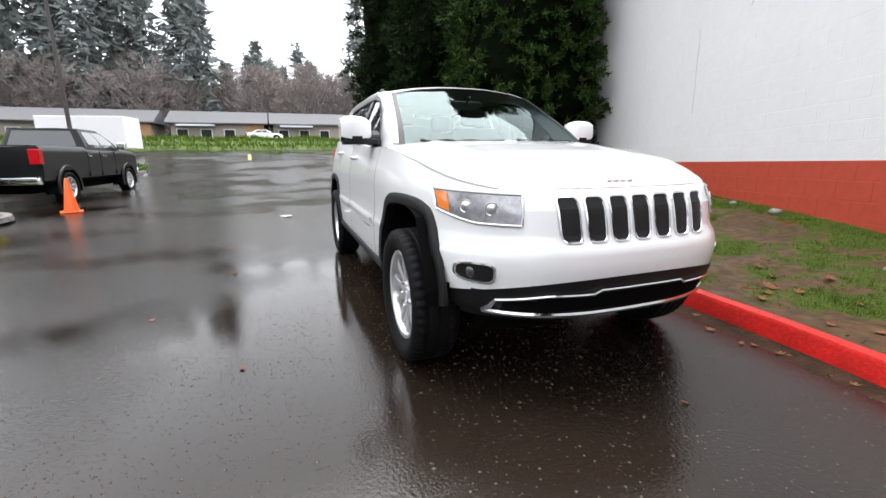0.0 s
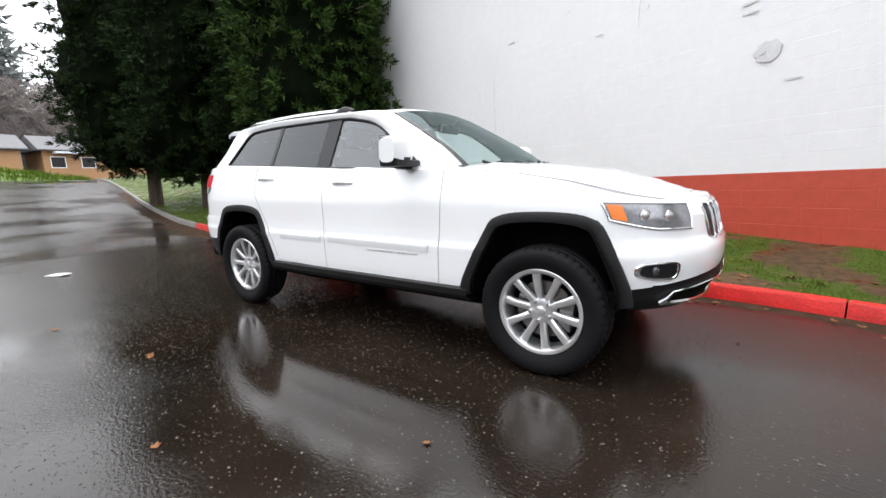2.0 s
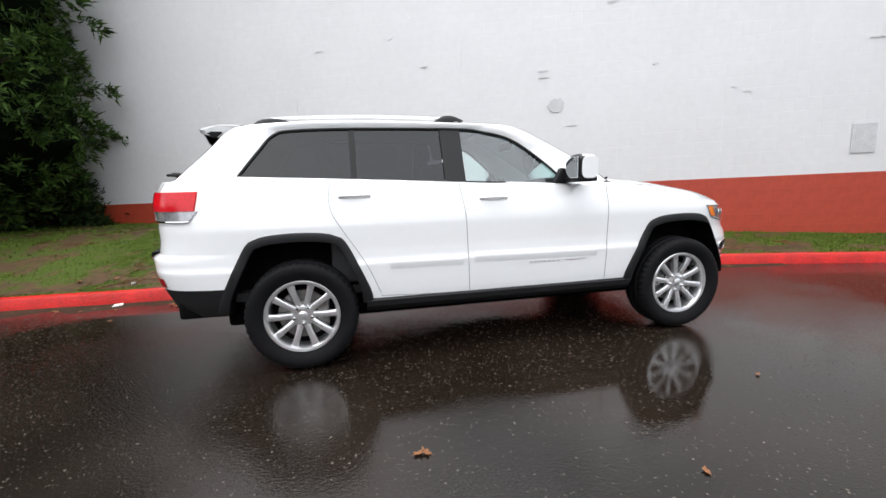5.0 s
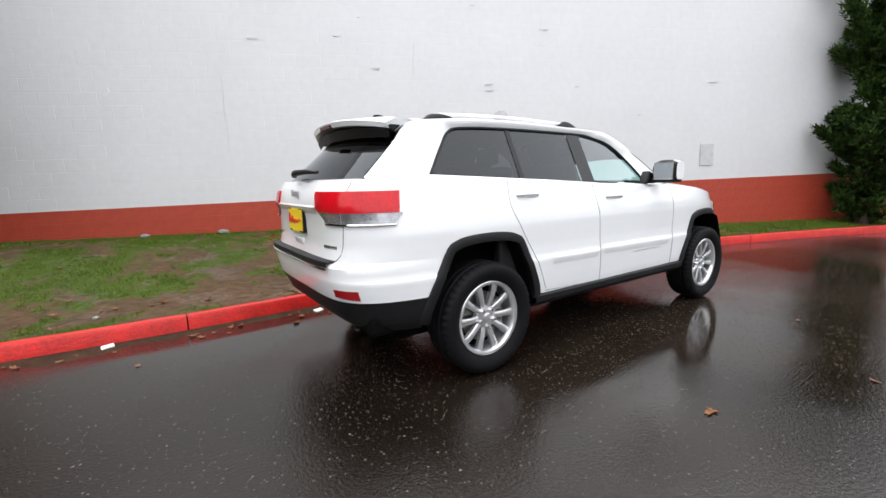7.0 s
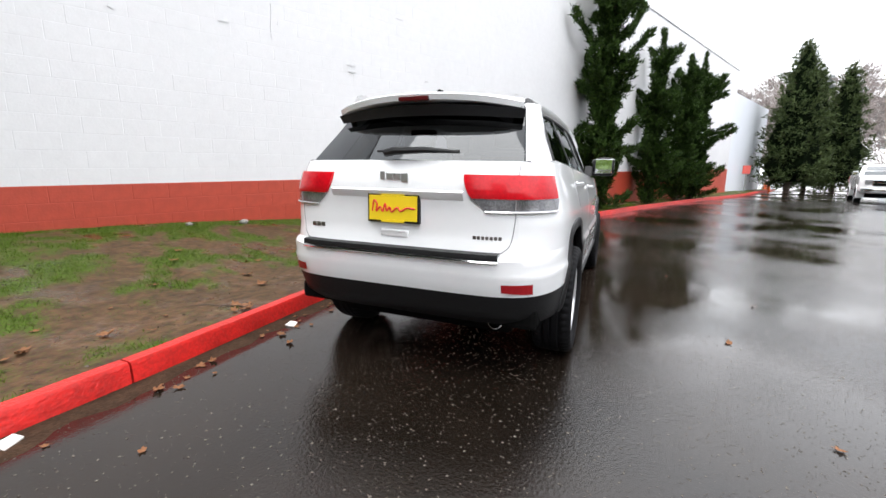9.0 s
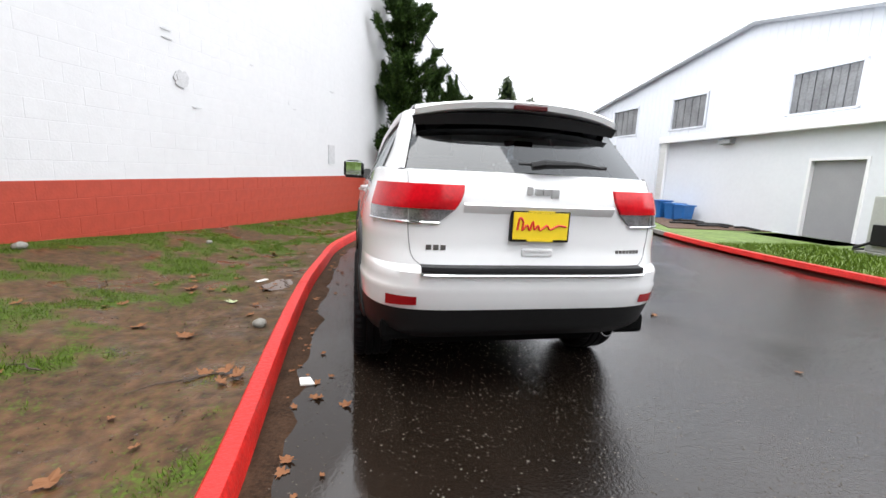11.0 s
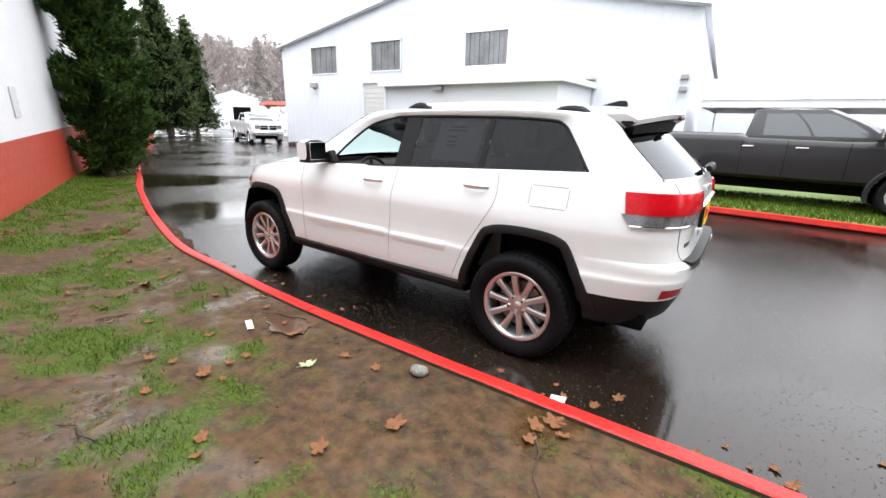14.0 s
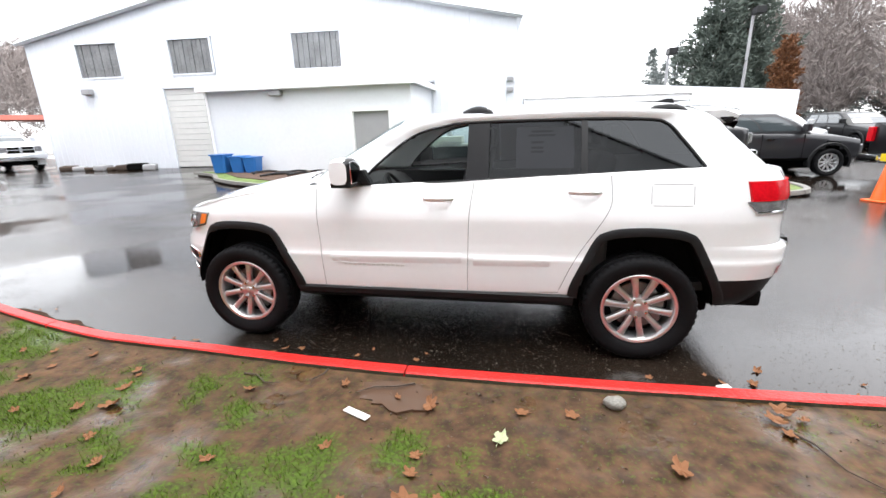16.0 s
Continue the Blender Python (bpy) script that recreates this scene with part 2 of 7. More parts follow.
def merge(bm, b2, m=None):
    if m is not None:
        bmesh.ops.transform(b2, matrix=m, verts=b2.verts)
    tmp = bpy.data.meshes.new("tmp")
    b2.to_mesh(tmp)
    b2.free()
    bm.from_mesh(tmp)
    bpy.data.meshes.remove(tmp)


def grid(bm, pts, close_u=False):
    """A sheet over rows of points."""
    rows = [[bm.verts.new(p) for p in row] for row in pts]
    for a, b in zip(rows, rows[1:]):
        k = len(a)
        for i in range(k if close_u else k - 1):
            j = (i + 1) % k
            bm.faces.new((a[i], a[j], b[j], b[i]))
    return rows


def prism(bm, outline, axis, a, b, bevel=0.0, m=None):
    """A plate: an outline of 2D points, pulled from a to b along an axis."""
    b2 = bmesh.new()

    def at(p, h):
        return {"x": (h, p[0], p[1]), "y": (p[0], h, p[1]), "z": (p[0], p[1], h)}[axis]
    lo, hi = [b2.verts.new(at(p, a)) for p in outline], [b2.verts.new(at(p, b)) for p in outline]
    b2.faces.new(lo)
    b2.faces.new(hi[::-1])
    for i in range(len(lo)):
        j = (i + 1) % len(lo)
        b2.faces.new((lo[j], lo[i], hi[i], hi[j]))
    bmesh.ops.recalc_face_normals(b2, faces=b2.faces)
    if bevel:
        bmesh.ops.bevel(b2, geom=list(b2.edges), offset=bevel, segments=2, affect="EDGES")
    merge(bm, b2, m)
    return bm


def lathe(bm, profile, n=48, axis="y", m=None):
    """Turns a profile of (radius, height) about an axis."""
    b2 = bmesh.new()
    rows = []
    for r, h in profile:
        row = []
        for i in range(n):
            a = 2 * math.pi * i / n
            c, s = r * math.cos(a), r * math.sin(a)
            row.append({"y": (c, h, s), "z": (c, s, h), "x": (h, c, s)}[axis])
        rows.append(row)
    grid(b2, rows, True)
    bmesh.ops.recalc_face_normals(b2, faces=b2.faces)
    merge(bm, b2, m)
    return bm


def tube(bm, pts, r, n=8, m=None):
    """A round bar along points; r is one radius or one for each point."""
    b2 = bmesh.new()
    pts = [Vector(p) for p in pts]
    rad = r if isinstance(r, (list, tuple)) else [r] * len(pts)
    rows = []
    for i, p in enumerate(pts):
        d = (pts[min(i + 1, len(pts) - 1)] - pts[max(i - 1, 0)]).normalized()
        u = d.cross(Vector((0, 0, 1)) if abs(d.z) < 0.9 else Vector((1, 0, 0))).normalized()
        w = d.cross(u)
        rows.append([p + float(rad[i]) * (math.cos(2 * math.pi * k / n) * u + math.sin(2 * math.pi * k / n) * w) for k in range(n)])
    vr = grid(b2, rows, True)
    b2.faces.new(vr[0])
    b2.faces.new(vr[-1][::-1])
    bmesh.ops.recalc_face_normals(b2, faces=b2.faces)
    merge(bm, b2, m)
    return bm


def smooth_line(pts, per=6):
    """A line eased through its points."""
    p = [np.array(q, float) for q in pts]
    p = [2 * p[0] - p[1]] + p + [2 * p[-1] - p[-2]]
    out = []
    for i in range(1, len(p) - 2):
        a, b, c, d = p[i - 1:i + 3]
        for k in range(per):
            t = k / per
            out.append(0.5 * (2 * b + (c - a) * t + (2 * a - 5 * b + 4 * c - d) * t * t + (3 * b - a - 3 * c + d) * t ** 3))
    out.append(p[-2])
    return out


def near_line(pts, x, y):
    """Signed distance of places from a line of points; positive to its left."""
    best, sign = np.full(np.shape(x), 1e9), np.ones(np.shape(x))
    for (ax, ay), (bx, by) in zip(pts, pts[1:]):
        dx, dy = bx - ax, by - ay
        t = np.clip(((x - ax) * dx + (y - ay) * dy) / (dx * dx + dy * dy), 0, 1)
        ex, ey = x - ax - t * dx, y - ay - t * dy
        d = np.hypot(ex, ey)
        c = d < best
        best, sign = np.where(c, d, best), np.where(c, np.sign(dx * ey - dy * ex), sign)
    return best * sign


# ---- the lie of the land ----
def rise(x):
    """Height of the paved ground: level round the car, climbing gently behind it."""
    u = np.clip((-11.0 - np.asarray(x, float)) / 34.0, 0, 1)
    return 1.75 * u * u * (3 - 2 * u) * 0.5 + 0.875 * u


KERB = [(-52, 13.0), (-40, 10.2), (-28, 7.2), (-17, 4.25), (-11.5, 2.85), (-8.0, 2.02), (-5.6, 1.50), (-4.2, 1.38), (-3.0, 1.33), (-1.3, 1.37), (0.2, 1.37),
        (1.5, 1.29), (2.7, 1.18), (4.6, 0.70), (6.1, 0.25), (8.0, -0.36), (9.5, -0.93), (10.8, -1.36), (14.0, -2.55), (20.0, -5.0), (27.0, -8.1), (34.0, -10.6), (44, -14.5)]
KLINE = smooth_line(KERB, 8)
KX, KY = np.array([p[0] for p in KLINE]), np.array([p[1] for p in KLINE])


def kerb_y(x):
    return np.interp(x, KX, KY)


WALL_AT, WALL_TURN = (2.55, 3.33), -22.4
WD = (math.cos(radians(WALL_TURN)), math.sin(radians(WALL_TURN)))


def wall_y(x):
    return WALL_AT[1] + (np.asarray(x, float) - WALL_AT[0]) * math.tan(radians(WALL_TURN))


def verge_z(x, y):
    """Height of the verge: flush behind the kerb, then a low bank up to the wall."""
    d = (np.asarray(y, float) - kerb_y(x) - 0.15) * 0.93
    u = np.clip((d - 0.40) / 2.6, 0, 1)
    return rise(x) + 0.112 - 0.012 * np.clip(d / 0.3, 0, 1) + 0.36 * u * u * (3 - 2 * u)


# ---- ground ----
def build_ground():
    xs = [-900, -300, -120, -80] + list(np.linspace(-60, -8, 40)) + [-4, 0, 4, 8, 15, 30, 60, 120, 300, 900]
    ys = [-900, -300, -120, -60, -30, -15, -8, -4, 0, 4, 8, 15, 30, 60, 120, 300, 900]
    bm = bmesh.new()
    grid(bm, [[(x, y, float(rise(x))) for x in xs] for y in ys])
    return tagged(part("ground", bm, ASPHALT, smooth=True), "wet dark asphalt lot with rain film", "ground", kind="structure")


def green_amount(x, y):
    """How grassy a spot of the verge is, 0 to 1."""
    d = float(y - kerb_y(x))
    n1 = 0.75 * noise.noise((x * 0.55 + 7, y * 0.8, 0.3)) + 0.95 * noise.noise((x * 1.5, y * 1.7 + 3, 1.1)) + 0.85 * noise.noise((x * 4.5, y * 4.5, 2.2)) + 0.45 * noise.noise((x * 10, y * 10, 4.4))
    far = 1.1 if x < -7 else 0.0
    close = 0.10 + 0.45 * min(1.0, max(0.0, (x - 4.0) / 1.5)) if x > 3.5 else 0.0
    edge = 0.55 * math.exp(-((float(wall_y(x)) - y) / 0.7) ** 2)
    v = n1 * 1.45 - 0.08 + 0.15 * min(d, 2) + (0.22 if x < -2.0 else -0.10 if x < 3.3 else 0) - 0.42 * math.exp(-((d - 0.7) / 0.5) ** 2) + far + close + edge
    return min(1.0, max(0.0, v * 1.9 + 0.1))


def verge_material():
    """Mud and sod, told apart by where grass grows."""
    m = SOIL.copy()
    m.name = "verge_soil"
    n, l = m.node_tree.nodes, m.node_tree.links
    p = n["Principled BSDF"]
    old = p.inputs["Base Color"].links[0].from_socket
    at = n.new("ShaderNodeAttribute")
    at.attribute_name = "grass"
    t = n.new("ShaderNodeTexNoise")
    t.inputs["Scale"].default_value, t.inputs["Detail"].default_value = 55, 5
    co = n.new("ShaderNodeTexCoord")
    l.new(co.outputs["Object"], t.inputs["Vector"])
    r = n.new("ShaderNodeValToRGB")
    r.color_ramp.elements[0].position, r.color_ramp.elements[1].position = 0.35, 0.7
    r.color_ramp.elements[0].color, r.color_ramp.elements[1].color = (0.030, 0.048, 0.010, 1), (0.080, 0.125, 0.020, 1)
    l.new(t.outputs["Fac"], r.inputs[0])
    s = n.new("ShaderNodeMath")
    s.operation = "MULTIPLY_ADD"
    s.inputs[1].default_value, s.inputs[2].default_value = 2.4, -1.25
    l.new(t.outputs["Fac"], s.inputs[0])
    a = n.new("ShaderNodeMath")
    a.operation = "ADD"
    a.use_clamp = True
    l.new(s.outputs[0], a.inputs[0])
    l.new(at.outputs["Fac"], a.inputs[1])
    mx = n.new("ShaderNodeMix")
    mx.data_type = "RGBA"
    l.new(a.outputs[0], mx.inputs[0])
    l.new(old, mx.inputs[6])
    l.new(r.outputs[0], mx.inputs[7])
    l.new(mx.outputs[2], p.inputs["Base Color"])
    gl = n.new("ShaderNodeMapRange")
    gl.inputs["To Min"].default_value, gl.inputs["To Max"].default_value = 0.34, 0.06
    l.new(a.outputs[0], gl.inputs["Value"])
    l.new(gl.outputs[0], p.inputs["Specular IOR Level"])
    return m


def build_verge():
    xs = np.concatenate([np.linspace(-52, -12, 60), np.linspace(-11.8, 9, 230), np.linspace(9.3, 44, 70)])
    rows = []
    for x in xs:
        y0 = float(kerb_y(x)) + 0.115
        y1 = max(float(wall_y(x)) + 0.2, y0 + 0.4) if x > -9 else y0 + 26
        k = 46
        rows.append([(x, y0 + (y1 - y0) * (j / k) ** (1.0 if x > -9 else 1.6), 0) for j in range(k + 1)])
    rows = [[(x, y, float(verge_z(x, y)) + (0.012 * noise.noise((x * 2.5, y * 2.5, 0)) + 0.006 * noise.noise((x * 8, y * 8, 0)) if j > 2 else -0.004)) for j, (x, y, z) in enumerate(r)] for r in rows]
    bm = bmesh.new()
    grid(bm, [list(r) for r in rows])
    ob = part("verge", bm, verge_material(), smooth=True)
    at = ob.data.attributes.new("grass", "FLOAT", "POINT")
    at.data.foreach_set("value", [green_amount(v.co.x, v.co.y) for v in ob.data.vertices])
    tagged(ob, "muddy verge with patchy wet grass between kerb and wall", "verge", kind="structure")
    ob.name = "ground_verge"
    return ob


def triangles(name, pts, material, parent=None, label="", smooth=False):
    """Loose triangles from an array of shape (n, 3, 3)."""
    pts = np.asarray(pts, np.float32).reshape(-1, 3)
    n = len(pts) // 3
    me = bpy.data.meshes.new(name)
    me.vertices.add(len(pts))
    me.vertices.foreach_set("co", pts.ravel())
    me.loops.add(n * 3)
    me.loops.foreach_set("vertex_index", np.arange(n * 3, dtype=np.int32))
    me.polygons.add(n)
    me.polygons.foreach_set("loop_start", np.arange(0, n * 3, 3, dtype=np.int32))
    me.update(calc_edges=True)
    me.materials.append(material)
    ob = new(name, me)
    if parent is not None:
        ob.parent = parent
    if label:
        ob["label"] = label
    return ob


def build_grass():
    rng = np.random.default_rng(5)
    pts = []

    def sow(count, x0, x1, depth, h0, h1, w):
        xs = rng.uniform(x0, x1, count)
        for x in xs:
            y = float(kerb_y(x)) + 0.16 + rng.uniform(0, 1) * depth
            if y > float(wall_y(x)) - 0.02 and x > -9:
                continue
            g = green_amount(x, y)
            if rng.uniform() > g * 0.9 - 0.10 + 0.35 * noise.noise((x * 11, y * 11, 5.0)):
                continue
            z = float(verge_z(x, y)) - 0.008
            a, h = rng.uniform(0, 6.283), rng.uniform(h0, h1) * (0.55 + 0.6 * g)
            lean = rng.normal(0, 0.45, 2) * h
            dx, dy = math.cos(a) * w, math.sin(a) * w
            pts.append(((x - dx, y - dy, z), (x + dx, y + dy, z), (x + lean[0], y + lean[1], z + h)))
    sow(210000, -4.6, 3.5, 4.2, 0.012, 0.040, 0.0026)
    sow(45000, 3.5, 13, 2.6, 0.025, 0.06, 0.005)
    sow(35000, -20, -4.6, 6.5, 0.025, 0.06, 0.007)
    return tagged(triangles("grass", pts, GRASS), "short wet green grass growing in patches", "grass", kind="stuff")


def build_kerb():
    """Cast kerb lengths: red-painted beside the car, bare grey further back."""
    root = empty("kerb", label="concrete kerb, red-painted and chipped along the lane", category="kerb", kind="structure")
    s = np.concatenate([[0], np.cumsum(np.hypot(np.diff(KX), np.diff(KY)))])
    x_joint = np.interp(-3.03, KX, s)
    cuts = np.arange(x_joint - 3.05 * 20, s[-1], 3.05)
    cuts = cuts[cuts > 0.5]
    section = [(0.0, -0.10), (0.010, 0.112), (0.024, 0.134), (0.100, 0.136), (0.110, 0.128), (0.120, -0.05)]
    red_from = np.interp(-8.0, KX, s)
    for a, b in zip(cuts, cuts[1:]):
        ks = np.linspace(a + 0.006, b - 0.006, 14)
        rows = []
        for k in ks:
            x, y = np.interp(k, s, KX), np.interp(k, s, KY)
            tx, ty = np.interp(k + 0.1, s, KX) - np.interp(k - 0.1, s, KX), np.interp(k + 0.1, s, KY) - np.interp(k - 0.1, s, KY)
            ln = math.hypot(tx, ty)
            nx, ny = -ty / ln, tx / ln
            w = 0.004 * noise.noise((k * 3, 0, 0))
            rows.append([(x + nx * o, y + ny * o, float(rise(x)) + h + (w if h > 0 else 0)) for o, h in section])
        bm = bmesh.new()
        vr = grid(bm, rows)
        bm.faces.new(vr[0][::-1])
        bm.faces.new(vr[-1])
        bmesh.ops.recalc_face_normals(bm, faces=bm.faces)
        red = a > red_from - 1.5
        ks_ob = part("kerb_stone", bm, KERB_RED if red else KERB_GREY, root, "" if red else "bare grey kerb length", smooth=True, angle=40)
        ks_ob.data.materials.append(KERB_MUD)
        for i, poly in enumerate(ks_ob.data.polygons):
            if i < 13 * 5 and i % 5 == 4:
                poly.material_index = 1
    # leaf dirt and silt washed along the foot of the kerb
    bm = bmesh.new()
    rows = []
    for k in np.linspace(np.interp(-26, KX, s), np.interp(4.5, KX, s), 420):
        x, y = float(np.interp(k, s, KX)), float(np.interp(k, s, KY))
        w = (0.9 if x < -7.5 else 0.9 - 0.75 * (x + 7.5) / 2.5 if x < -5 else 0.24) * (0.55 + 0.9 * abs(noise.noise((k * 1.3, 0, 4))) + 0.3 * noise.noise((k * 5, 0, 9)))
        rows.append([(x, y + 0.01, float(rise(x)) + 0.010), (x - 0.02, y - w * 0.5, float(rise(x)) + 0.006), (x - 0.04, y - w, float(rise(x)) - 0.002)])
    grid(bm, rows)
    tagged(part("road_silt", bm, shade("wet_silt", (0.060, 0.034, 0.020), 0.85, spec=0.12, var=0.7, scale=7, bump=0.6, bscale=60), smooth=True), "brown silt and leaf dirt along the kerb foot", "silt", kind="structure")


# ---- the block wall beside the car ----
def build_wall():
    m = pose(WALL_AT[0], WALL_AT[1], 0, 0, -1.2, WALL_TURN)
    wall = empty("wall_north", m, label="painted block wall, white above a red band", category="wall", kind="structure")
    x0, x1, top, line = -14.0, 28.5, 7.1, 1.075
    bm = bmesh.new()
    box(bm, x0, x1, 0.012, 0.30, -0.2, top)
    box(bm, x0 - 0.02, x1 + 0.02, -0.03, 0.33, top, top + 0.08, 0.01)
    part("backing", bm, WALL_WHITE, wall)
    # blocks of the white field: shallow joints, one joined sheet
    bw, bh = 0.4064, 0.2032
    verts, faces = [], []

    def slab(vs, fs, ax, bx, az, bz, d):
        k, e = len(vs), 0.005
        vs += [(ax, 0.012, az), (bx, 0.012, az), (bx, 0.012, bz), (ax, 0.012, bz), (ax + e, d, az + e), (bx - e, d, az + e), (bx - e, d, bz - e), (ax + e, d, bz - e)]
        fs += [(k + 4, k + 5, k + 6, k + 7), (k, k + 1, k + 5, k + 4), (k + 1, k + 2, k + 6, k + 5), (k + 2, k + 3, k + 7, k + 6), (k + 3, k, k + 4, k + 7)]
    rng = random.Random(3)
    for r in range(31):
        z = line + r * bh
        if z + bh > top:
            break
        for c in range(int((x1 - x0) / bw) + 1):
            a = x0 + (c - (0.5 if r % 2 else 0)) * bw
            slab(verts, faces, max(a, x0) + 0.0012, min(a + bw, x1) - 0.0012, z + 0.0012, z + bh - 0.0012, 0.0111 + rng.uniform(-0.0006, 0.0006))
    me = bpy.data.meshes.new("white_blocks")
    me.from_pydata(verts, [], faces)
    me.materials.append(WALL_WHITE)
    ob = new("white_blocks", me)
    ob.parent = wall
    tagged(ob, kind="stuff")
    # blocks of the red band, one by one
    vs, fs = [], []
    slab(vs, fs, 0.0008, bw - 0.0008, 0.0008, bh - 0.0008, 0.0074)
    red = bpy.data.meshes.new("block")
    red.from_pydata(vs, [], fs)
    red.materials.append(WALL_RED)
    for r in range(1, 7):
        z = line - r * bh
        for c in range(int((x1 - x0) / bw)):
            a = x0 + (c + (0.5 if r % 2 else 0)) * bw
            if -9.5 < a < 11:
                shared("block", red, wall, Matrix.Translation((a, rng.uniform(-0.001, 0.001), z)))
    bm = bmesh.new()
    box(bm, x0, x1, 0.0095, 0.02, -0.9, line - 0.002)
    part("red_backing", bm, WALL_RED, wall)
    bm = bmesh.new()
    box(bm, x0, x1, -0.0, 0.02, -0.9, line - 6 * bh)
    part("footing", bm, WALL_RED, wall)
    # mended spots and scars

    def blob(name, u, z, rx, rz, thick, seed, mat=PATCH, sides=18, label=""):
        r2 = random.Random(seed)
        pts = [(u + rx * math.cos(i / sides * 6.2832) * r2.uniform(0.78, 1.15), z + rz * math.sin(i / sides * 6.2832) * r2.uniform(0.78, 1.15)) for i in range(sides)]
        b = bmesh.new()
        prism(b, pts, "y", 0.004, -thick)
        part(name, b, mat, wall, label, smooth=True)
    blob("round_patch", 0.0, 2.45, 0.14, 0.13, 0.006, 1, label="grey round mortar patch")
    blob("patch_knob", -0.06, 2.47, 0.035, 0.05, 0.014, 2)
    for u, z, rx, rz, s in ((-0.2, 2.93, 0.09, 0.012, 3), (-2.55, 4.15, 0.03, 0.025, 4), (0.9, 4.03, 0.09, 0.012, 5), (-2.95, 3.85, 0.06, 0.04, 6), (-6.56, 2.92, 0.06, 0.05, 7), (-5.0, 2.6, 0.05, 0.025, 8),
                            (4.75, 3.1, 0.12, 0.012, 9), (-2.3, 3.3, 0.07, 0.012, 10), (-0.22, 3.04, 0.10, 0.014, 11), (0.25, 2.1, 0.10, 0.010, 12), (-3.6, 3.2, 0.03, 0.03, 13), (-1.5, 3.45, 0.03, 0.03, 14), (2.8, 2.55, 0.05, 0.03, 15),
                            (-4.3, 3.75, 0.10, 0.011, 16), (1.6, 3.0, 0.05, 0.014, 17), (3.0, 2.45, 0.06, 0.012, 18), (-0.5, 4.4, 0.05, 0.02, 19)):
        blob("scar", u, z, rx, rz, 0.003, s, WALL_WHITE if rz > 0.02 else PATCH, 12)
    bm = bmesh.new()
    box(bm, 4.52, 4.86, -0.007, 0.004, 1.38, 1.83, 0.003)
    part("square_patch", bm, PATCH, wall, "grey rectangular mortar patch")
    for u, z0, z1 in ((-4.85, 1.9, 3.2), (-1.62, 3.2, 3.7)):
        b = bmesh.new()
        tube(b, [(u + 0.012 * math.sin(z * 9), 0.004, z) for z in np.linspace(z0, z1, 14)], 0.004, 5)
        part("crack", b, PATCH, wall)
    # plain end walls and roof behind
    bm = bmesh.new()
    box(bm, x0, x0 + 0.3, 0.31, 14, -0.2, top)
    box(bm, x1 - 0.3, x1, 0.31, 14, -0.2, top)
    box(bm, x0, x1, 14, 14.3, -0.2, top)
    part("back_walls", bm, WALL_WHITE, wall)
    bm = bmesh.new()
    box(bm, x0, x1, 0.31, 14, top - 0.1, top + 0.02)
    part("flat_roof", bm, ROOF_GREY, wall)
    # plain white extension beyond
    bm = bmesh.new()
    box(bm, 28.9, 42, 0.3, 12, -0.8, 6.0)
    ex = tagged(part("wall_extension", bm, METAL_WHITE), "plain white building end beyond the block wall", "wall", kind="structure")
    ex.matrix_world = m


# ---- trees ----
def spray_cloud(centres, dirs, size, per, rng, spread=0.8, width=0.15):
    """Little pointed leaves bursting from each centre, mostly the way given."""
    n = len(centres)
    c = np.repeat(centres, per, 0)
    d = np.repeat(dirs, per, 0) + rng.normal(0, spread, (n * per, 3))
    d /= np.linalg.norm(d, axis=1)[:, None] + 1e-9
    s = np.repeat(size, per)[:, None] * rng.uniform(0.6, 1.3, (n * per, 1))
    side = np.cross(d, rng.normal(0, 1, (n * per, 3)))
    side /= np.linalg.norm(side, axis=1)[:, None] + 1e-9
    base = c + rng.normal(0, 0.25, c.shape) * s
    return np.stack([base - side * s * width, base + side * s * width, base + d * s], 1)


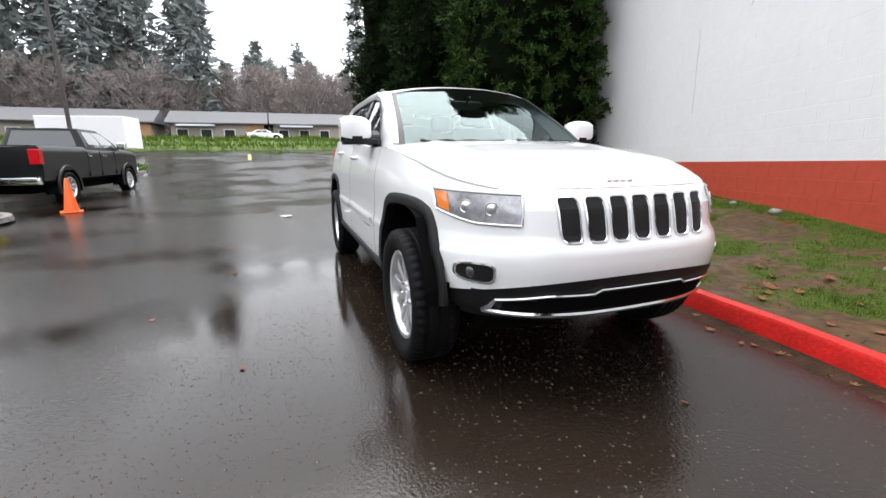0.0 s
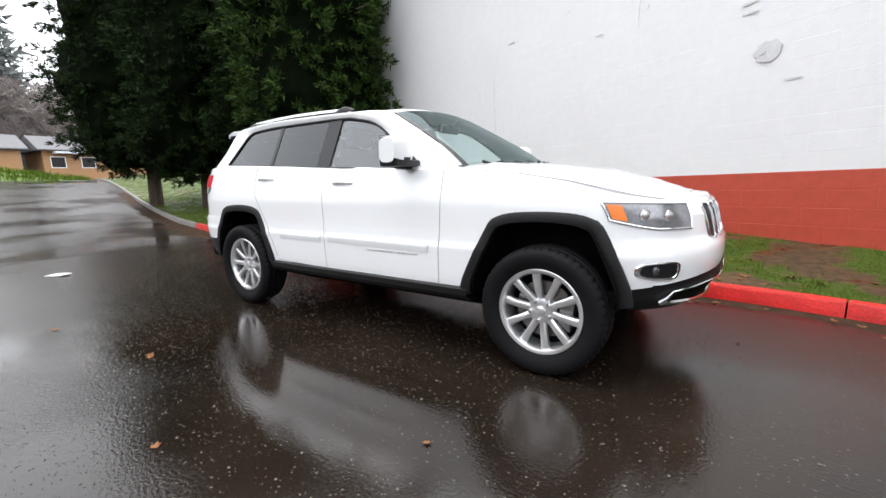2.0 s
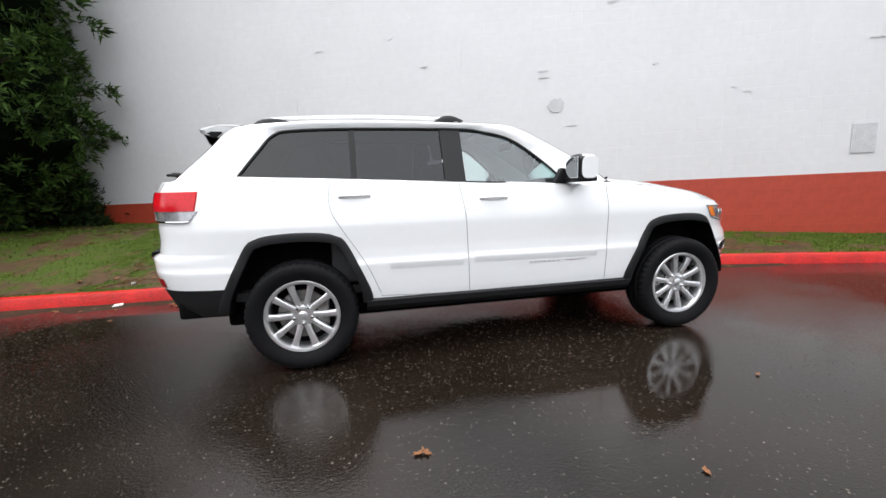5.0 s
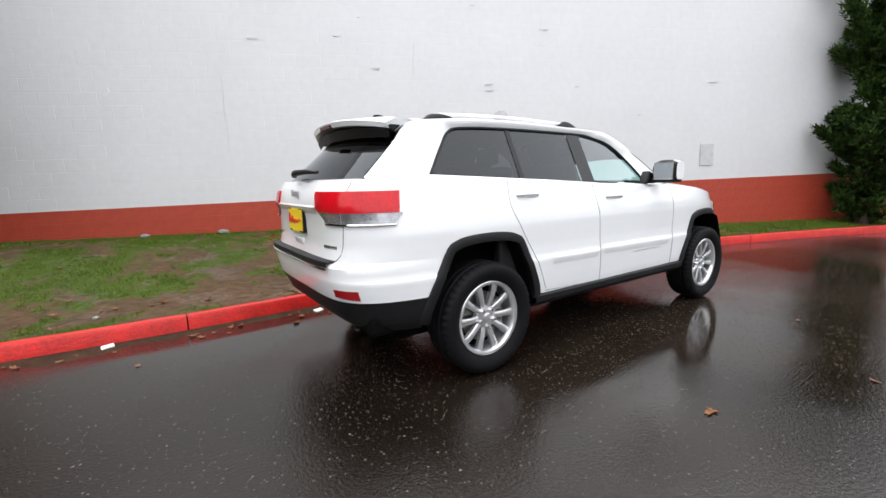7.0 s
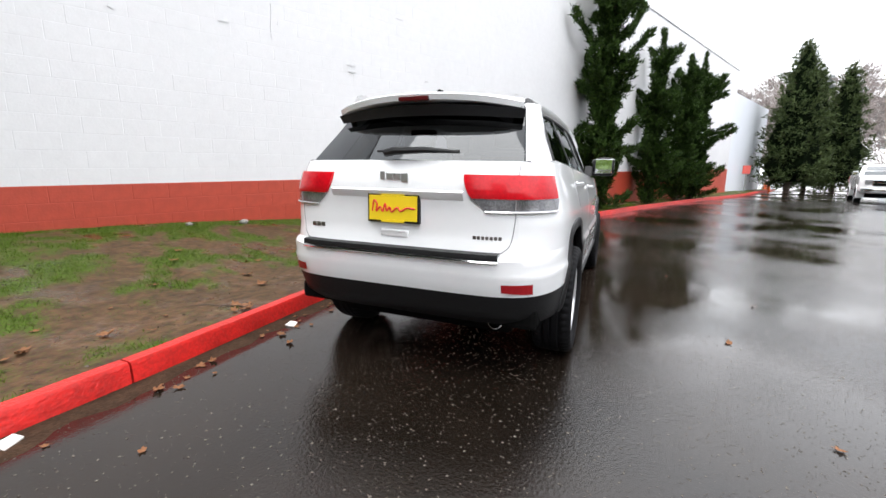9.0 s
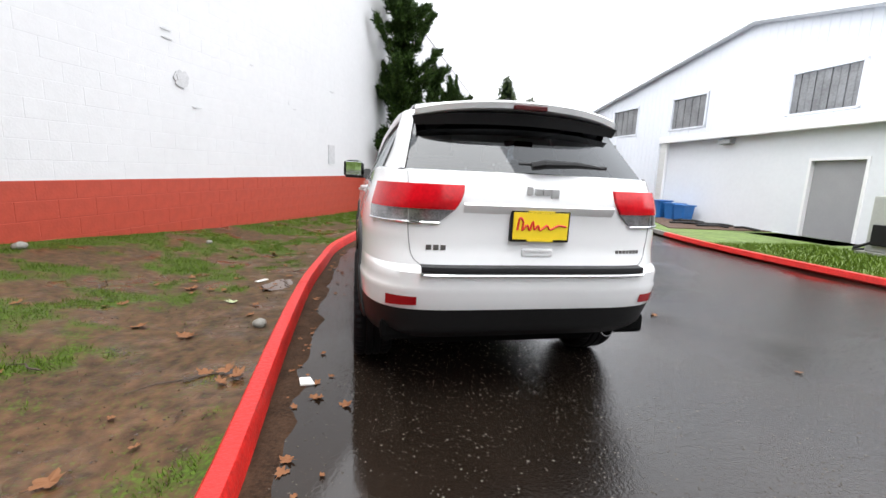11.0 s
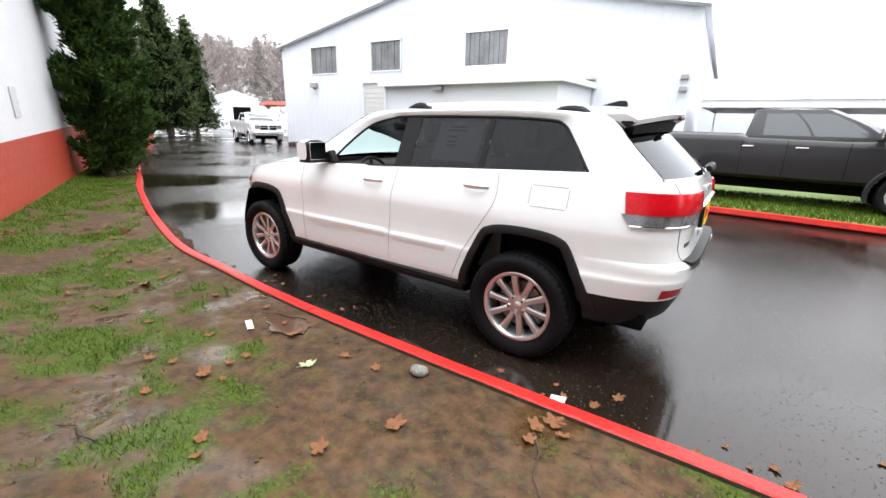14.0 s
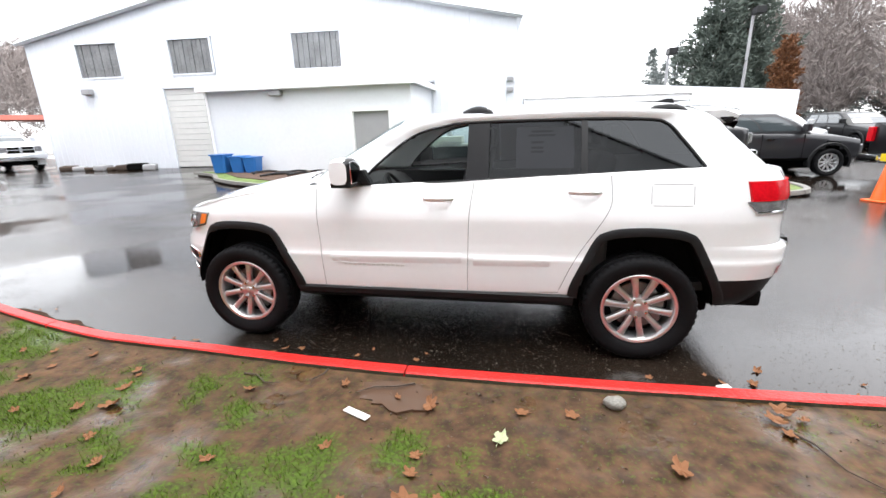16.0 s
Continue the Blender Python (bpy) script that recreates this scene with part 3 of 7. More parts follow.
def conifer(name, x, y, z, h, r, material, seed, dense=2600, layers=26, ragged=0.35, low=0.08, tip=0.85, leaf=0.20, label="", droop=0.1, group="", per=7, lean=(0, 0), core=0.0, curl=0.0, spread=0.12):
    """Trunk, whorls of limbs, and a crown of small sprays along the limbs."""
    rng = np.random.default_rng(seed)
    root = empty(name, pose(x, y, z), label=label, category="tree", group=group)
    bm = bmesh.new()
    tube(bm, [(lean[0] * t * t, lean[1] * t * t, h * t * 0.97 - 0.1) for t in np.linspace(0, 1, 8)], [max(0.012, 0.034 * h * (1 - t) ** 1.1 * 0.55 + 0.01) for t in np.linspace(0, 1, 8)], 9)
    part("trunk", bm, BARK, root)
    limbs = bmesh.new()
    cs, ds, ss = [], [], []
    total = layers * 6
    for i in range(total):
        t = low + (1 - low) * (i + rng.uniform(0, 1)) / total
        reach = r * (1 - t ** 1.4) ** tip * (1 + ragged * rng.normal(0, 0.6)) + 0.10
        reach = max(0.12, reach)
        a = i * 2.399963 + rng.uniform(-0.4, 0.4)
        up = rng.uniform(0.05, 0.5) + 0.5 * t - droop
        o = np.array([lean[0] * t * t, lean[1] * t * t, h * t])
        d = np.array([math.cos(a), math.sin(a), up])
        if i % 2 == 0:
            tube(limbs, [o, o + d * reach * 0.5 + (0, 0, -0.03 * reach), o + d * reach * 0.92 + (0, 0, curl * reach * 0.8)], [0.012 + 0.012 * reach, 0.010 + 0.006 * reach, 0.004], 4)
        k = max(4, int(dense * reach / (r * total) * 1.6))
        f = rng.uniform(0.18, 1.0, k) ** 0.75
        w = rng.normal(0, spread * reach + 0.04, (k, 3))
        p = o + d * reach * f[:, None] + w * np.array([1, 1, 0.8])
        p[:, 2] += curl * reach * f ** 2
        cs.append(p)
        ds.append(np.tile(d / np.linalg.norm(d), (k, 1)) + np.array([0, 0, 0.25]))
        ss.append(np.full(k, leaf) * rng.uniform(0.7, 1.2, k) * (0.75 + 0.25 * (1 - t)))
    part("branchwork", limbs, BARK, root)
    # added solid core, its dark colour standing for shade within the crown
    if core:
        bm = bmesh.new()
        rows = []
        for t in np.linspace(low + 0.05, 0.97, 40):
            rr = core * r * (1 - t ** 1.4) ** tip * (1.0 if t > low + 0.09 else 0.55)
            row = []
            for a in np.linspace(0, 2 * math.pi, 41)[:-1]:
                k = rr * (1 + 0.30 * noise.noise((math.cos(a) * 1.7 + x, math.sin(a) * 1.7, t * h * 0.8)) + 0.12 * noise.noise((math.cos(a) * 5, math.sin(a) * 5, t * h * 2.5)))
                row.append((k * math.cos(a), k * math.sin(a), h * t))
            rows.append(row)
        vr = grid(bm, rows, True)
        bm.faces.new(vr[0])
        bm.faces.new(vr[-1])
        part("crown_shade_core", bm, INNER_SHADE, root)
    triangles("crown", spray_cloud(np.concatenate(cs), np.concatenate(ds), np.concatenate(ss), per, rng), material, root)
    return root


def clothe(paths, radii, per_metre, leaf, rng, per=9):
    """Sprays packed round each bough, thick at its foot and thin at its tip."""
    cs, ds, ss = [], [], []
    for path, (ra, rb) in zip(paths, radii):
        path = np.asarray(path, float)
        seg = np.linalg.norm(np.diff(path, axis=0), axis=1)
        s = np.concatenate([[0], np.cumsum(seg)])
        k = max(6, int(per_metre * s[-1]))
        q = rng.uniform(0.06, 1, k) * s[-1]
        c = np.stack([np.interp(q, s, path[:, i]) for i in range(3)], 1)
        t = np.stack([np.interp(np.minimum(q + 0.1, s[-1]), s, path[:, i]) for i in range(3)], 1) - np.stack([np.interp(q - 0.1, s, path[:, i]) for i in range(3)], 1)
        t /= np.linalg.norm(t, axis=1)[:, None] + 1e-9
        o = rng.normal(0, 1, (k, 3))
        o /= np.linalg.norm(o, axis=1)[:, None]
        r = (ra + (rb - ra) * q / s[-1]) * rng.uniform(0.25, 1.0, k) * (1 + 0.35 * np.sin(q * 7 + rng.uniform(0, 6)))
        cs.append(c + o * r[:, None])
        ds.append(t * 0.9 + o * 0.6 + np.array((0, 0, 0.25)))
        ss.append(leaf * rng.uniform(0.7, 1.25, k))
    return spray_cloud(np.concatenate(cs), np.concatenate(ds), np.concatenate(ss), per, rng, 0.55, 0.16)


def juniper(x, y, h, r, seed, leaders, label):
    """Upright juniper: a bushy column of short rising boughs, with a few long bare-necked leaders."""
    rng = np.random.default_rng(seed)
    root = empty("juniper_tree", pose(x, y, float(verge_z(x, y)) - 0.05), label=label, category="tree", group="junipers along the wall")
    bm = bmesh.new()
    tube(bm, [(0.05 * math.sin(4 * t), 0.04 * math.sin(5 * t + 1), h * 0.93 * t) for t in np.linspace(0, 1, 9)], [0.11 * (1 - t) ** 0.8 + 0.012 for t in np.linspace(0, 1, 9)], 9)
    part("trunk", bm, BARK, root)
    paths, radii = [], []

    def bough(t, a, reach, lift, ra, rb):
        o = np.array((0, 0, h * t))
        d = np.array((math.cos(a), math.sin(a), 0))
        w = np.array((-d[1], d[0], 0)) * rng.normal(0, 0.12) * reach
        pts = [o + d * reach * f + w * f * f + np.array((0, 0, reach * (lift * f * f - 0.06 * math.sin(3.1 * f)))) for f in np.linspace(0, 1, 7)]
        paths.append(pts)
        radii.append((ra, rb))
    n = int(84 * h / 7)
    for i in range(n):
        t = 0.02 + 0.86 * (i + rng.uniform(0, 1)) / n
        body = 1.35 if t < 0.4 else 1.35 - 1.25 * (t - 0.4)
        pad = 0.62 + 0.38 * math.sin(t * h * 3.1 + seed) * (0.4 + t)
        bough(t, i * 2.4 + rng.uniform(-0.5, 0.5), r * body * pad * rng.uniform(0.55, 1.15), rng.uniform(0.15, 0.7), 0.23, 0.11)
    for t, a, reach, lift in leaders:
        bough(t, math.radians(a), reach, lift, 0.15, 0.07)
    paths.append([(0, 0, h * 0.25), (0.03, 0.02, h * 0.6), (0, 0, h)])
    radii.append((0.22, 0.06))
    limbs = bmesh.new()
    for pts in paths[::2] + paths[-len(leaders) - 1:]:
        tube(limbs, pts[:-1], [0.022 - 0.003 * k for k in range(len(pts) - 1)], 4)
    part("branchwork", limbs, BARK, root)
    triangles("crown", clothe(paths, radii, 120, 0.115, rng, 8), SCALES, root)
    return root


def tufted(x, y, h, r, low, seed, material, label, tufts=1300):
    """Dense cypress: a core with shade painted in, and a shell of drooping leaf tufts with gaps between them."""
    rng = np.random.default_rng(seed)
    root = empty("cypress_tree", pose(x, y, float(verge_z(x, y)) - 0.05), label=label, category="tree", group="cypresses behind the car")
    bm = bmesh.new()
    tube(bm, [(0.1 * math.sin(3 * t), 0.08 * math.sin(4 * t), h * 0.97 * t - 0.1) for t in np.linspace(0, 1, 9)], [0.24 * (1 - t) + 0.02 for t in np.linspace(0, 1, 9)], 10)
    part("trunk", bm, BARK, root)

    def reach(t, a):
        f = min(1.0, (t * h - low) / 2.4 + 0.45) * (1 - max(0.0, t) ** 2.2) ** 0.6
        return r * f * (1 + 0.26 * noise.noise((math.cos(a) * 1.6 + x, math.sin(a) * 1.6 + y, t * h * 0.55)) + 0.12 * noise.noise((math.cos(a) * 4, math.sin(a) * 4, t * h * 1.7)))
    # added core behind the tufts, coloured as the crown's inner shade
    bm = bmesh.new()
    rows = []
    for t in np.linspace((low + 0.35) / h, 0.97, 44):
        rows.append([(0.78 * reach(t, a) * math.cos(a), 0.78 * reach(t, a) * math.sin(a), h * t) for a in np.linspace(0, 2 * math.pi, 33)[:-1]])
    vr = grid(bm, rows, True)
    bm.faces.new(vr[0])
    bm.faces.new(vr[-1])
    part("crown_shade_core", bm, INNER_SHADE, root)
    paths, radii = [], []
    limbs = bmesh.new()
    for i in range(tufts):
        t = (low + (h - low) * (i + rng.uniform(0, 1)) / tufts) / h
        a = i * 2.399963 + rng.uniform(-0.3, 0.3)
        rr = reach(t, a) * rng.uniform(0.82, 1.12)
        d = np.array((math.cos(a), math.sin(a), 0))
        o = np.array((0, 0, h * t))
        ln = rng.uniform(0.35, 0.65)
        drop = rng.uniform(-0.25, 0.15)
        pts = [o + d * max(0.05, rr - ln), o + d * (rr - 0.45 * ln) + np.array((0, 0, 0.10 * ln)), o + d * rr + np.array((0, 0, drop * ln))]
        paths.append(pts)
        radii.append((0.17, 0.10))
        if i % 9 == 0:
            tube(limbs, [o, pts[0], pts[1]], [0.03, 0.02, 0.008], 4)
    part("branchwork", limbs, BARK, root)
    triangles("crown", clothe(paths, radii, 26, 0.13, rng, 7), material, root)
    return root


def build_trees():
    big = "tall dense dark green cypress beside the wall"
    for k, (x, y, h, r, low, s) in enumerate(((-13.6, 5.0, 16.5, 2.3, 0.9, 1), (-17.0, 4.6, 17.0, 2.7, 1.2, 2), (-7.9, 5.55, 14.5, 2.3, 0.35, 3), (-10.6, 6.2, 15.0, 2.2, 0.8, 4))):
        tufted(x, y, h, r, low, s, SCALES if k == 2 else NEEDLES, big)
    conifer("wall_bush", -7.4, 6.7, float(verge_z(-7.4, 6.7)), 1.5, 0.9, NEEDLES, 11, dense=2600, layers=10, ragged=0.3, low=0.04, tip=0.5, leaf=0.13, core=0.7, label="low dark evergreen bush at the wall foot")
    jun = "ragged upright juniper against the white wall"
    juniper(10.0, -0.46, 7.4, 1.08, 21, ((0.66, 150, 1.5, 0.55), (0.70, -30, 1.7, 0.75), (0.78, 165, 1.1, 0.8), (0.82, -15, 1.1, 0.9), (0.58, 60, 1.2, 0.5), (0.60, 240, 1.2, 0.6)), jun)
    juniper(14.2, -2.17, 6.4, 0.95, 22, ((0.55, -20, 0.9, 1.2), (0.62, 160, 0.7, 1.1), (0.5, 80, 0.7, 0.9)), jun)
    juniper(17.4, -3.50, 6.2, 0.95, 23, ((0.45, 150, 1.0, 1.6), (0.55, -40, 1.0, 1.3), (0.6, 30, 0.7, 1.0)), jun)
    juniper(19.4, -4.30, 6.7, 1.10, 24, ((0.5, -25, 1.4, 1.3), (0.4, -10, 1.7, 0.7), (0.62, 160, 0.9, 1.2), (0.7, -60, 0.9, 1.0)), jun)
    ced = "tall conical cedar at the far kerb"
    # cedar green lightened to olive, with distance haze mixed into the colour
    hazed_olive = leafy("hazed_olive_cedar", (0.022, 0.036, 0.012), (0.066, 0.088, 0.032))
    for x, y, h, r, s in ((36.4, -13.0, 11.0, 2.2, 31), (41.5, -17.6, 10.2, 1.9, 32), (44.5, -16.6, 10.8, 2.0, 33)):
        conifer("cedar_tree", x, y, 0, h, r, hazed_olive, s, dense=3200, layers=24, ragged=0.14, low=0.03, tip=0.75, leaf=0.28, core=0.75, label=ced, group="cedars at the far kerb")


# ---- far woods, houses and hedge ----
def build_distance():
    rng = np.random.default_rng(9)

    def wood(name, spots, material, label, per=6):
        cs, ds, ss = [], [], []
        for x, y, z, h, r, kind in spots:
            k = 190
            t = rng.uniform(0.04, 1, k)
            a = rng.uniform(0, 6.283, k)
            rr = r * ((1 - t) ** 0.8 if kind == "fir" else np.sqrt(np.clip(1 - (2 * t - 1.1) ** 2, 0, 1))) * rng.uniform(0.2, 1.05, k)
            c = np.stack([x + rr * np.cos(a), y + rr * np.sin(a), z + h * t], 1)
            d = np.stack([np.cos(a), np.sin(a), np.full(k, 0.0 if kind == "fir" else 1.0)], 1)
            cs.append(c), ds.append(d), ss.append(np.full(k, h * (0.062 if kind == "fir" else 0.085)))
            cs.append(np.stack([np.full(12, x), np.full(12, y), z + h * np.linspace(0, 0.9, 12)], 1))
            ds.append(np.tile((0, 0, 1.0), (12, 1))), ss.append(np.full(12, h * 0.06))
        return tagged(triangles(name, spray_cloud(np.concatenate(cs), np.concatenate(ds), np.concatenate(ss), per, rng, 0.6, 0.16 if "bare" not in name else 0.05), material), label, "woods", kind="stuff")
    firs, bare = [], []
    for i in range(150):
        y = rng.uniform(-110, 60)
        x = -105 - rng.uniform(0, 60)
        firs.append((x, y, 4, rng.uniform(15, 24), rng.uniform(3, 4.5), "fir"))
    for i in range(16):
        firs.append((-88 - rng.uniform(0, 15), -52 + i * 2.6 + rng.uniform(-2, 2), 3, rng.uniform(26, 38) if i < 15 else 30, rng.uniform(3.2, 4.2), "fir"))
    firs += [(-95, 16, 3, 30, 4, "fir"), (-92, -6, 3, 17, 3, "fir"), (-105, 34, 3, 26, 4, "fir")]
    for i in range(120):
        bare.append((-82 - rng.uniform(0, 18), rng.uniform(-90, 50), 3, rng.uniform(9, 15), rng.uniform(3, 5), "round"))
    for i in range(260):
        x, y = rng.uniform(75, 175), rng.uniform(-170, 30)
        (firs if i % 5 == 0 else bare).append((x, y, max(0, (x - 72) * 0.15), rng.uniform(10, 17), rng.uniform(3.5, 5), "fir" if i % 5 == 0 else "round"))
    for i in range(40):
        firs.append((rng.uniform(-70, -30), rng.uniform(-130, -70), 1, rng.uniform(10, 18), 3.4, "fir"))
    for i in range(60):
        bare.append((rng.uniform(-75, -30), rng.uniform(-90, -45), 2, rng.uniform(9, 15), 3.5, "round"))
    # distance haze comes only from the two pale leaf colours
    wood("far_fir_wood", firs, HAZE_TINT_GREEN, "fir wood on the far hillside, mist painted into its grey-green")
    wood("far_bare_wood", bare, HAZE_TINT_BROWN, "bare brown winter trees, mist painted into their pale brown", 9)
    # grassy bank across the lot
    pts = []
    bm = bmesh.new()
    rows = []
    for i in range(41):
        y = -40 + i * 1.25
        x = -46 + 0.012 * (y + 5) ** 2 * 0.3
        e = min(1, (41 - i) / 5, i / 5 + 0.2)
        hz = 1.35 * e + 0.25 * noise.noise((y * 0.3, 0, 0))
        rows.append([(x + o, y, float(rise(x)) - 0.1 + f * hz) for o, f in ((0, 0.02), (-0.5, 0.35), (-1.6, 0.75), (-4, 1.0), (-9, 1.0), (-14, 0.9))])
    grid(bm, rows)
    tagged(part("bank", bm, shade("bank_grass", (0.12, 0.19, 0.04), 0.8, var=0.5, scale=1.5, bump=0.8, bscale=8), smooth=True), "grassy bank across the lot", "bank", kind="structure")
    for row in rows:
        for _ in range(260):
            a, b = row[rng.integers(0, 4)], row[rng.integers(1, 5)]
            f = rng.uniform()
            p = np.array(a) * f + np.array(b) * (1 - f) + rng.normal(0, 0.3, 3) * (0.3, 2, 0)
            pts.append((p, p + (0, 0.09, 0), p + (rng.normal(0, 0.1), rng.normal(0, 0.1), rng.uniform(0.2, 0.5))))
    tagged(triangles("bank_grass", pts, GRASS), "rough tall grass on the bank", "grass", kind="stuff")
    # long low houses
    for y0, y1, wall_mat, lab in ((-46, -19.0, HOUSE_WALL, "low grey-roofed house with dark windows"), (-16.5, -3.6, HOUSE_WALL, "low grey-roofed house with white porch fascia"), (-2.2, 12, HOUSE_WALL, "low grey-roofed house beyond the bank"), (14, 30, HOUSE_TAN, "low tan house beyond the bank")):
        h = empty("house", pose(-72, 0, 3.2), label=lab, category="house", group="row of low houses")
        bm = bmesh.new()
        box(bm, -8, 0, y0, y1, -1, 2.9)
        part("wall", bm, wall_mat, h)
        bm = bmesh.new()
        prism(bm, [(0.9, 2.75), (0.9, 2.9), (-4, 4.9), (-9, 2.9), (-9, 2.75)], "y", y0 - 0.6, y1 + 0.6)
        part("roof", bm, ROOF_GREY, h)
        bm = bmesh.new()
        box(bm, 0.03, 0.10, y1 - 2.6, y1 - 0.1, -0.8, 2.7)
        part("end_bay", bm, HOUSE_TAN, h, "tan end bay")
        k = int((y1 - y0) / 3.2)
        for i in range(k):
            a = y0 + 0.7 + i * 3.2
            w = bmesh.new()
            box(w, 0.0, 0.05, a, a + 1.6, 0.5, 2.0)
            win = part("window", w, WHITE_PAINT, h)
            w = bmesh.new()
            box(w, 0.05, 0.06, a + 0.1, a + 1.5, 0.6, 1.9)
            part("pane", w, BLACK_PAINT, win)
        w = bmesh.new()
        box(w, 0.2, 1.6, y0 + 1, y0 + 6, 2.35, 2.6)
        part("porch", w, METAL_WHITE, h, "white porch fascia")
    # lot marking
    bm = bmesh.new()
    grid(bm, [[(-34 + i * 0.8, -3.9 + i * 0.05 + s, float(rise(-34 + i * 0.8)) + 0.006) for s in (0, 0.22)] for i in range(9)])
    tagged(part("lane_mark", bm, LINE_YELLOW), "worn yellow lane mark on wet asphalt", "marking", kind="structure")


build_ground()
build_verge()
build_kerb()
build_wall()
build_trees()
build_distance()
build_grass()


# ---- the white car: plan outlines stacked by height ----
def z_to(table):
    a, b = zip(*table)
    return lambda z: np.interp(z, a, b)


HALF = z_to(((0.38, 0.855), (0.45, 0.885), (0.55, 0.892), (0.66, 0.895), (0.700, 0.897), (0.722, 0.888), (0.80, 0.883), (0.96, 0.882), (1.00, 0.878), (1.03, 0.872), (1.12, 0.846), (1.20, 0.822), (1.29, 0.800)))
NOSE = z_to(((0.36, 2.13), (0.45, 2.21), (0.55, 2.27), (0.66, 2.29), (0.74, 2.285), (0.78, 2.25), (0.90, 2.225), (0.97, 2.19), (1.02, 2.13)))
TAIL = z_to(((0.38, 2.24), (0.46, 2.33), (0.58, 2.385), (0.60, 2.40), (0.70, 2.425), (0.795, 2.435), (0.81, 2.39), (0.90, 2.375), (1.05, 2.38), (1.12, 2.395), (1.20, 2.385), (1.29, 2.34)))
SHOULDER = z_to(((-2.5, 1.275), (-1.8, 1.285), (-1.0, 1.250), (0.0, 1.215), (0.5, 1.185), (0.95, 1.180), (1.3, 1.145), (1.6, 1.095), (1.9, 1.015), (2.05, 0.985), (2.3, 0.985)))
NF, NR = 3.1, 6.0


def side_y(x, z):
    """Half-width of the lower body at a place along it."""
    w = float(HALF(z))
    if x > 0.9:
        f = min(1.0, (x - 0.9) / (float(NOSE(z)) - 0.9))
        return w * (1 - f ** NF) ** (1 / NF)
    if x < -0.9:
        f = min(1.0, (-0.9 - x) / (float(TAIL(z)) - 0.9))
        return w * (1 - f ** NR) ** (1 / NR)
    return w


def nose_x(y, z):
    return 0.9 + (float(NOSE(z)) - 0.9) * max(0.0, 1 - (abs(y) / float(HALF(z))) ** NF) ** (1 / NF)


def tail_x(y, z):
    return -0.9 - (float(TAIL(z)) - 0.9) * max(0.0, 1 - (abs(y) / float(HALF(z))) ** NR) ** (1 / NR)


def even(pts, n):
    p = np.array(pts)
    s = np.concatenate([[0], np.cumsum(np.linalg.norm(np.diff(p, axis=0), axis=1))])
    q = np.linspace(0, s[-1], n)
    return np.stack([np.interp(q, s, p[:, i]) for i in range(p.shape[1])], 1)


def plan(z, nf=64, ns=62, nr=58):
    """Half of the plan outline, from the middle of the nose to the middle of the tail."""
    a = np.linspace(0, math.pi / 2, 700) ** 1.0
    w, nx, tx = float(HALF(z)), float(NOSE(z)), float(TAIL(z))
    f = np.stack([0.9 + (nx - 0.9) * np.cos(a) ** (2 / NF), w * np.sin(a) ** (2 / NF)], 1)
    r = np.stack([-0.9 - (tx - 0.9) * np.sin(a) ** (2 / NR), w * np.cos(a) ** (2 / NR)], 1)
    s = np.stack([np.linspace(0.9, -0.9, ns), np.full(ns, w)], 1)
    return np.concatenate([even(f, nf)[:-1], s, even(r, nr)[1:]])


ARCH_OUT = [(-0.52, 0.43), (-0.49, 0.53), (-0.33, 0.84), (-0.27, 0.895), (-0.18, 0.922), (0, 0.932), (0.17, 0.922), (0.26, 0.895), (0.32, 0.84), (0.45, 0.55), (0.472, 0.45)]
ARCH_IN = [(-0.45, 0.41), (-0.425, 0.53), (-0.285, 0.81), (-0.235, 0.850), (-0.15, 0.868), (0, 0.876), (0.14, 0.868), (0.225, 0.850), (0.275, 0.81), (0.39, 0.55), (0.405, 0.43)]
AXLE = 1.4575
HUB_Z, TYRE_R = 0.365, 0.370


def inside(poly, x, z):
    hit = False
    for (ax, az), (bx, bz) in zip(poly, poly[1:] + poly[:1]):
        if (az > z) != (bz > z) and x < (bx - ax) * (z - az) / (bz - az) + ax:
            hit = not hit
    return hit


def black_line(y):
    """Height of the lower edge of the painted nose."""
    return 0.60 - 0.10 * min(1, (abs(y) / 0.78) ** 3)


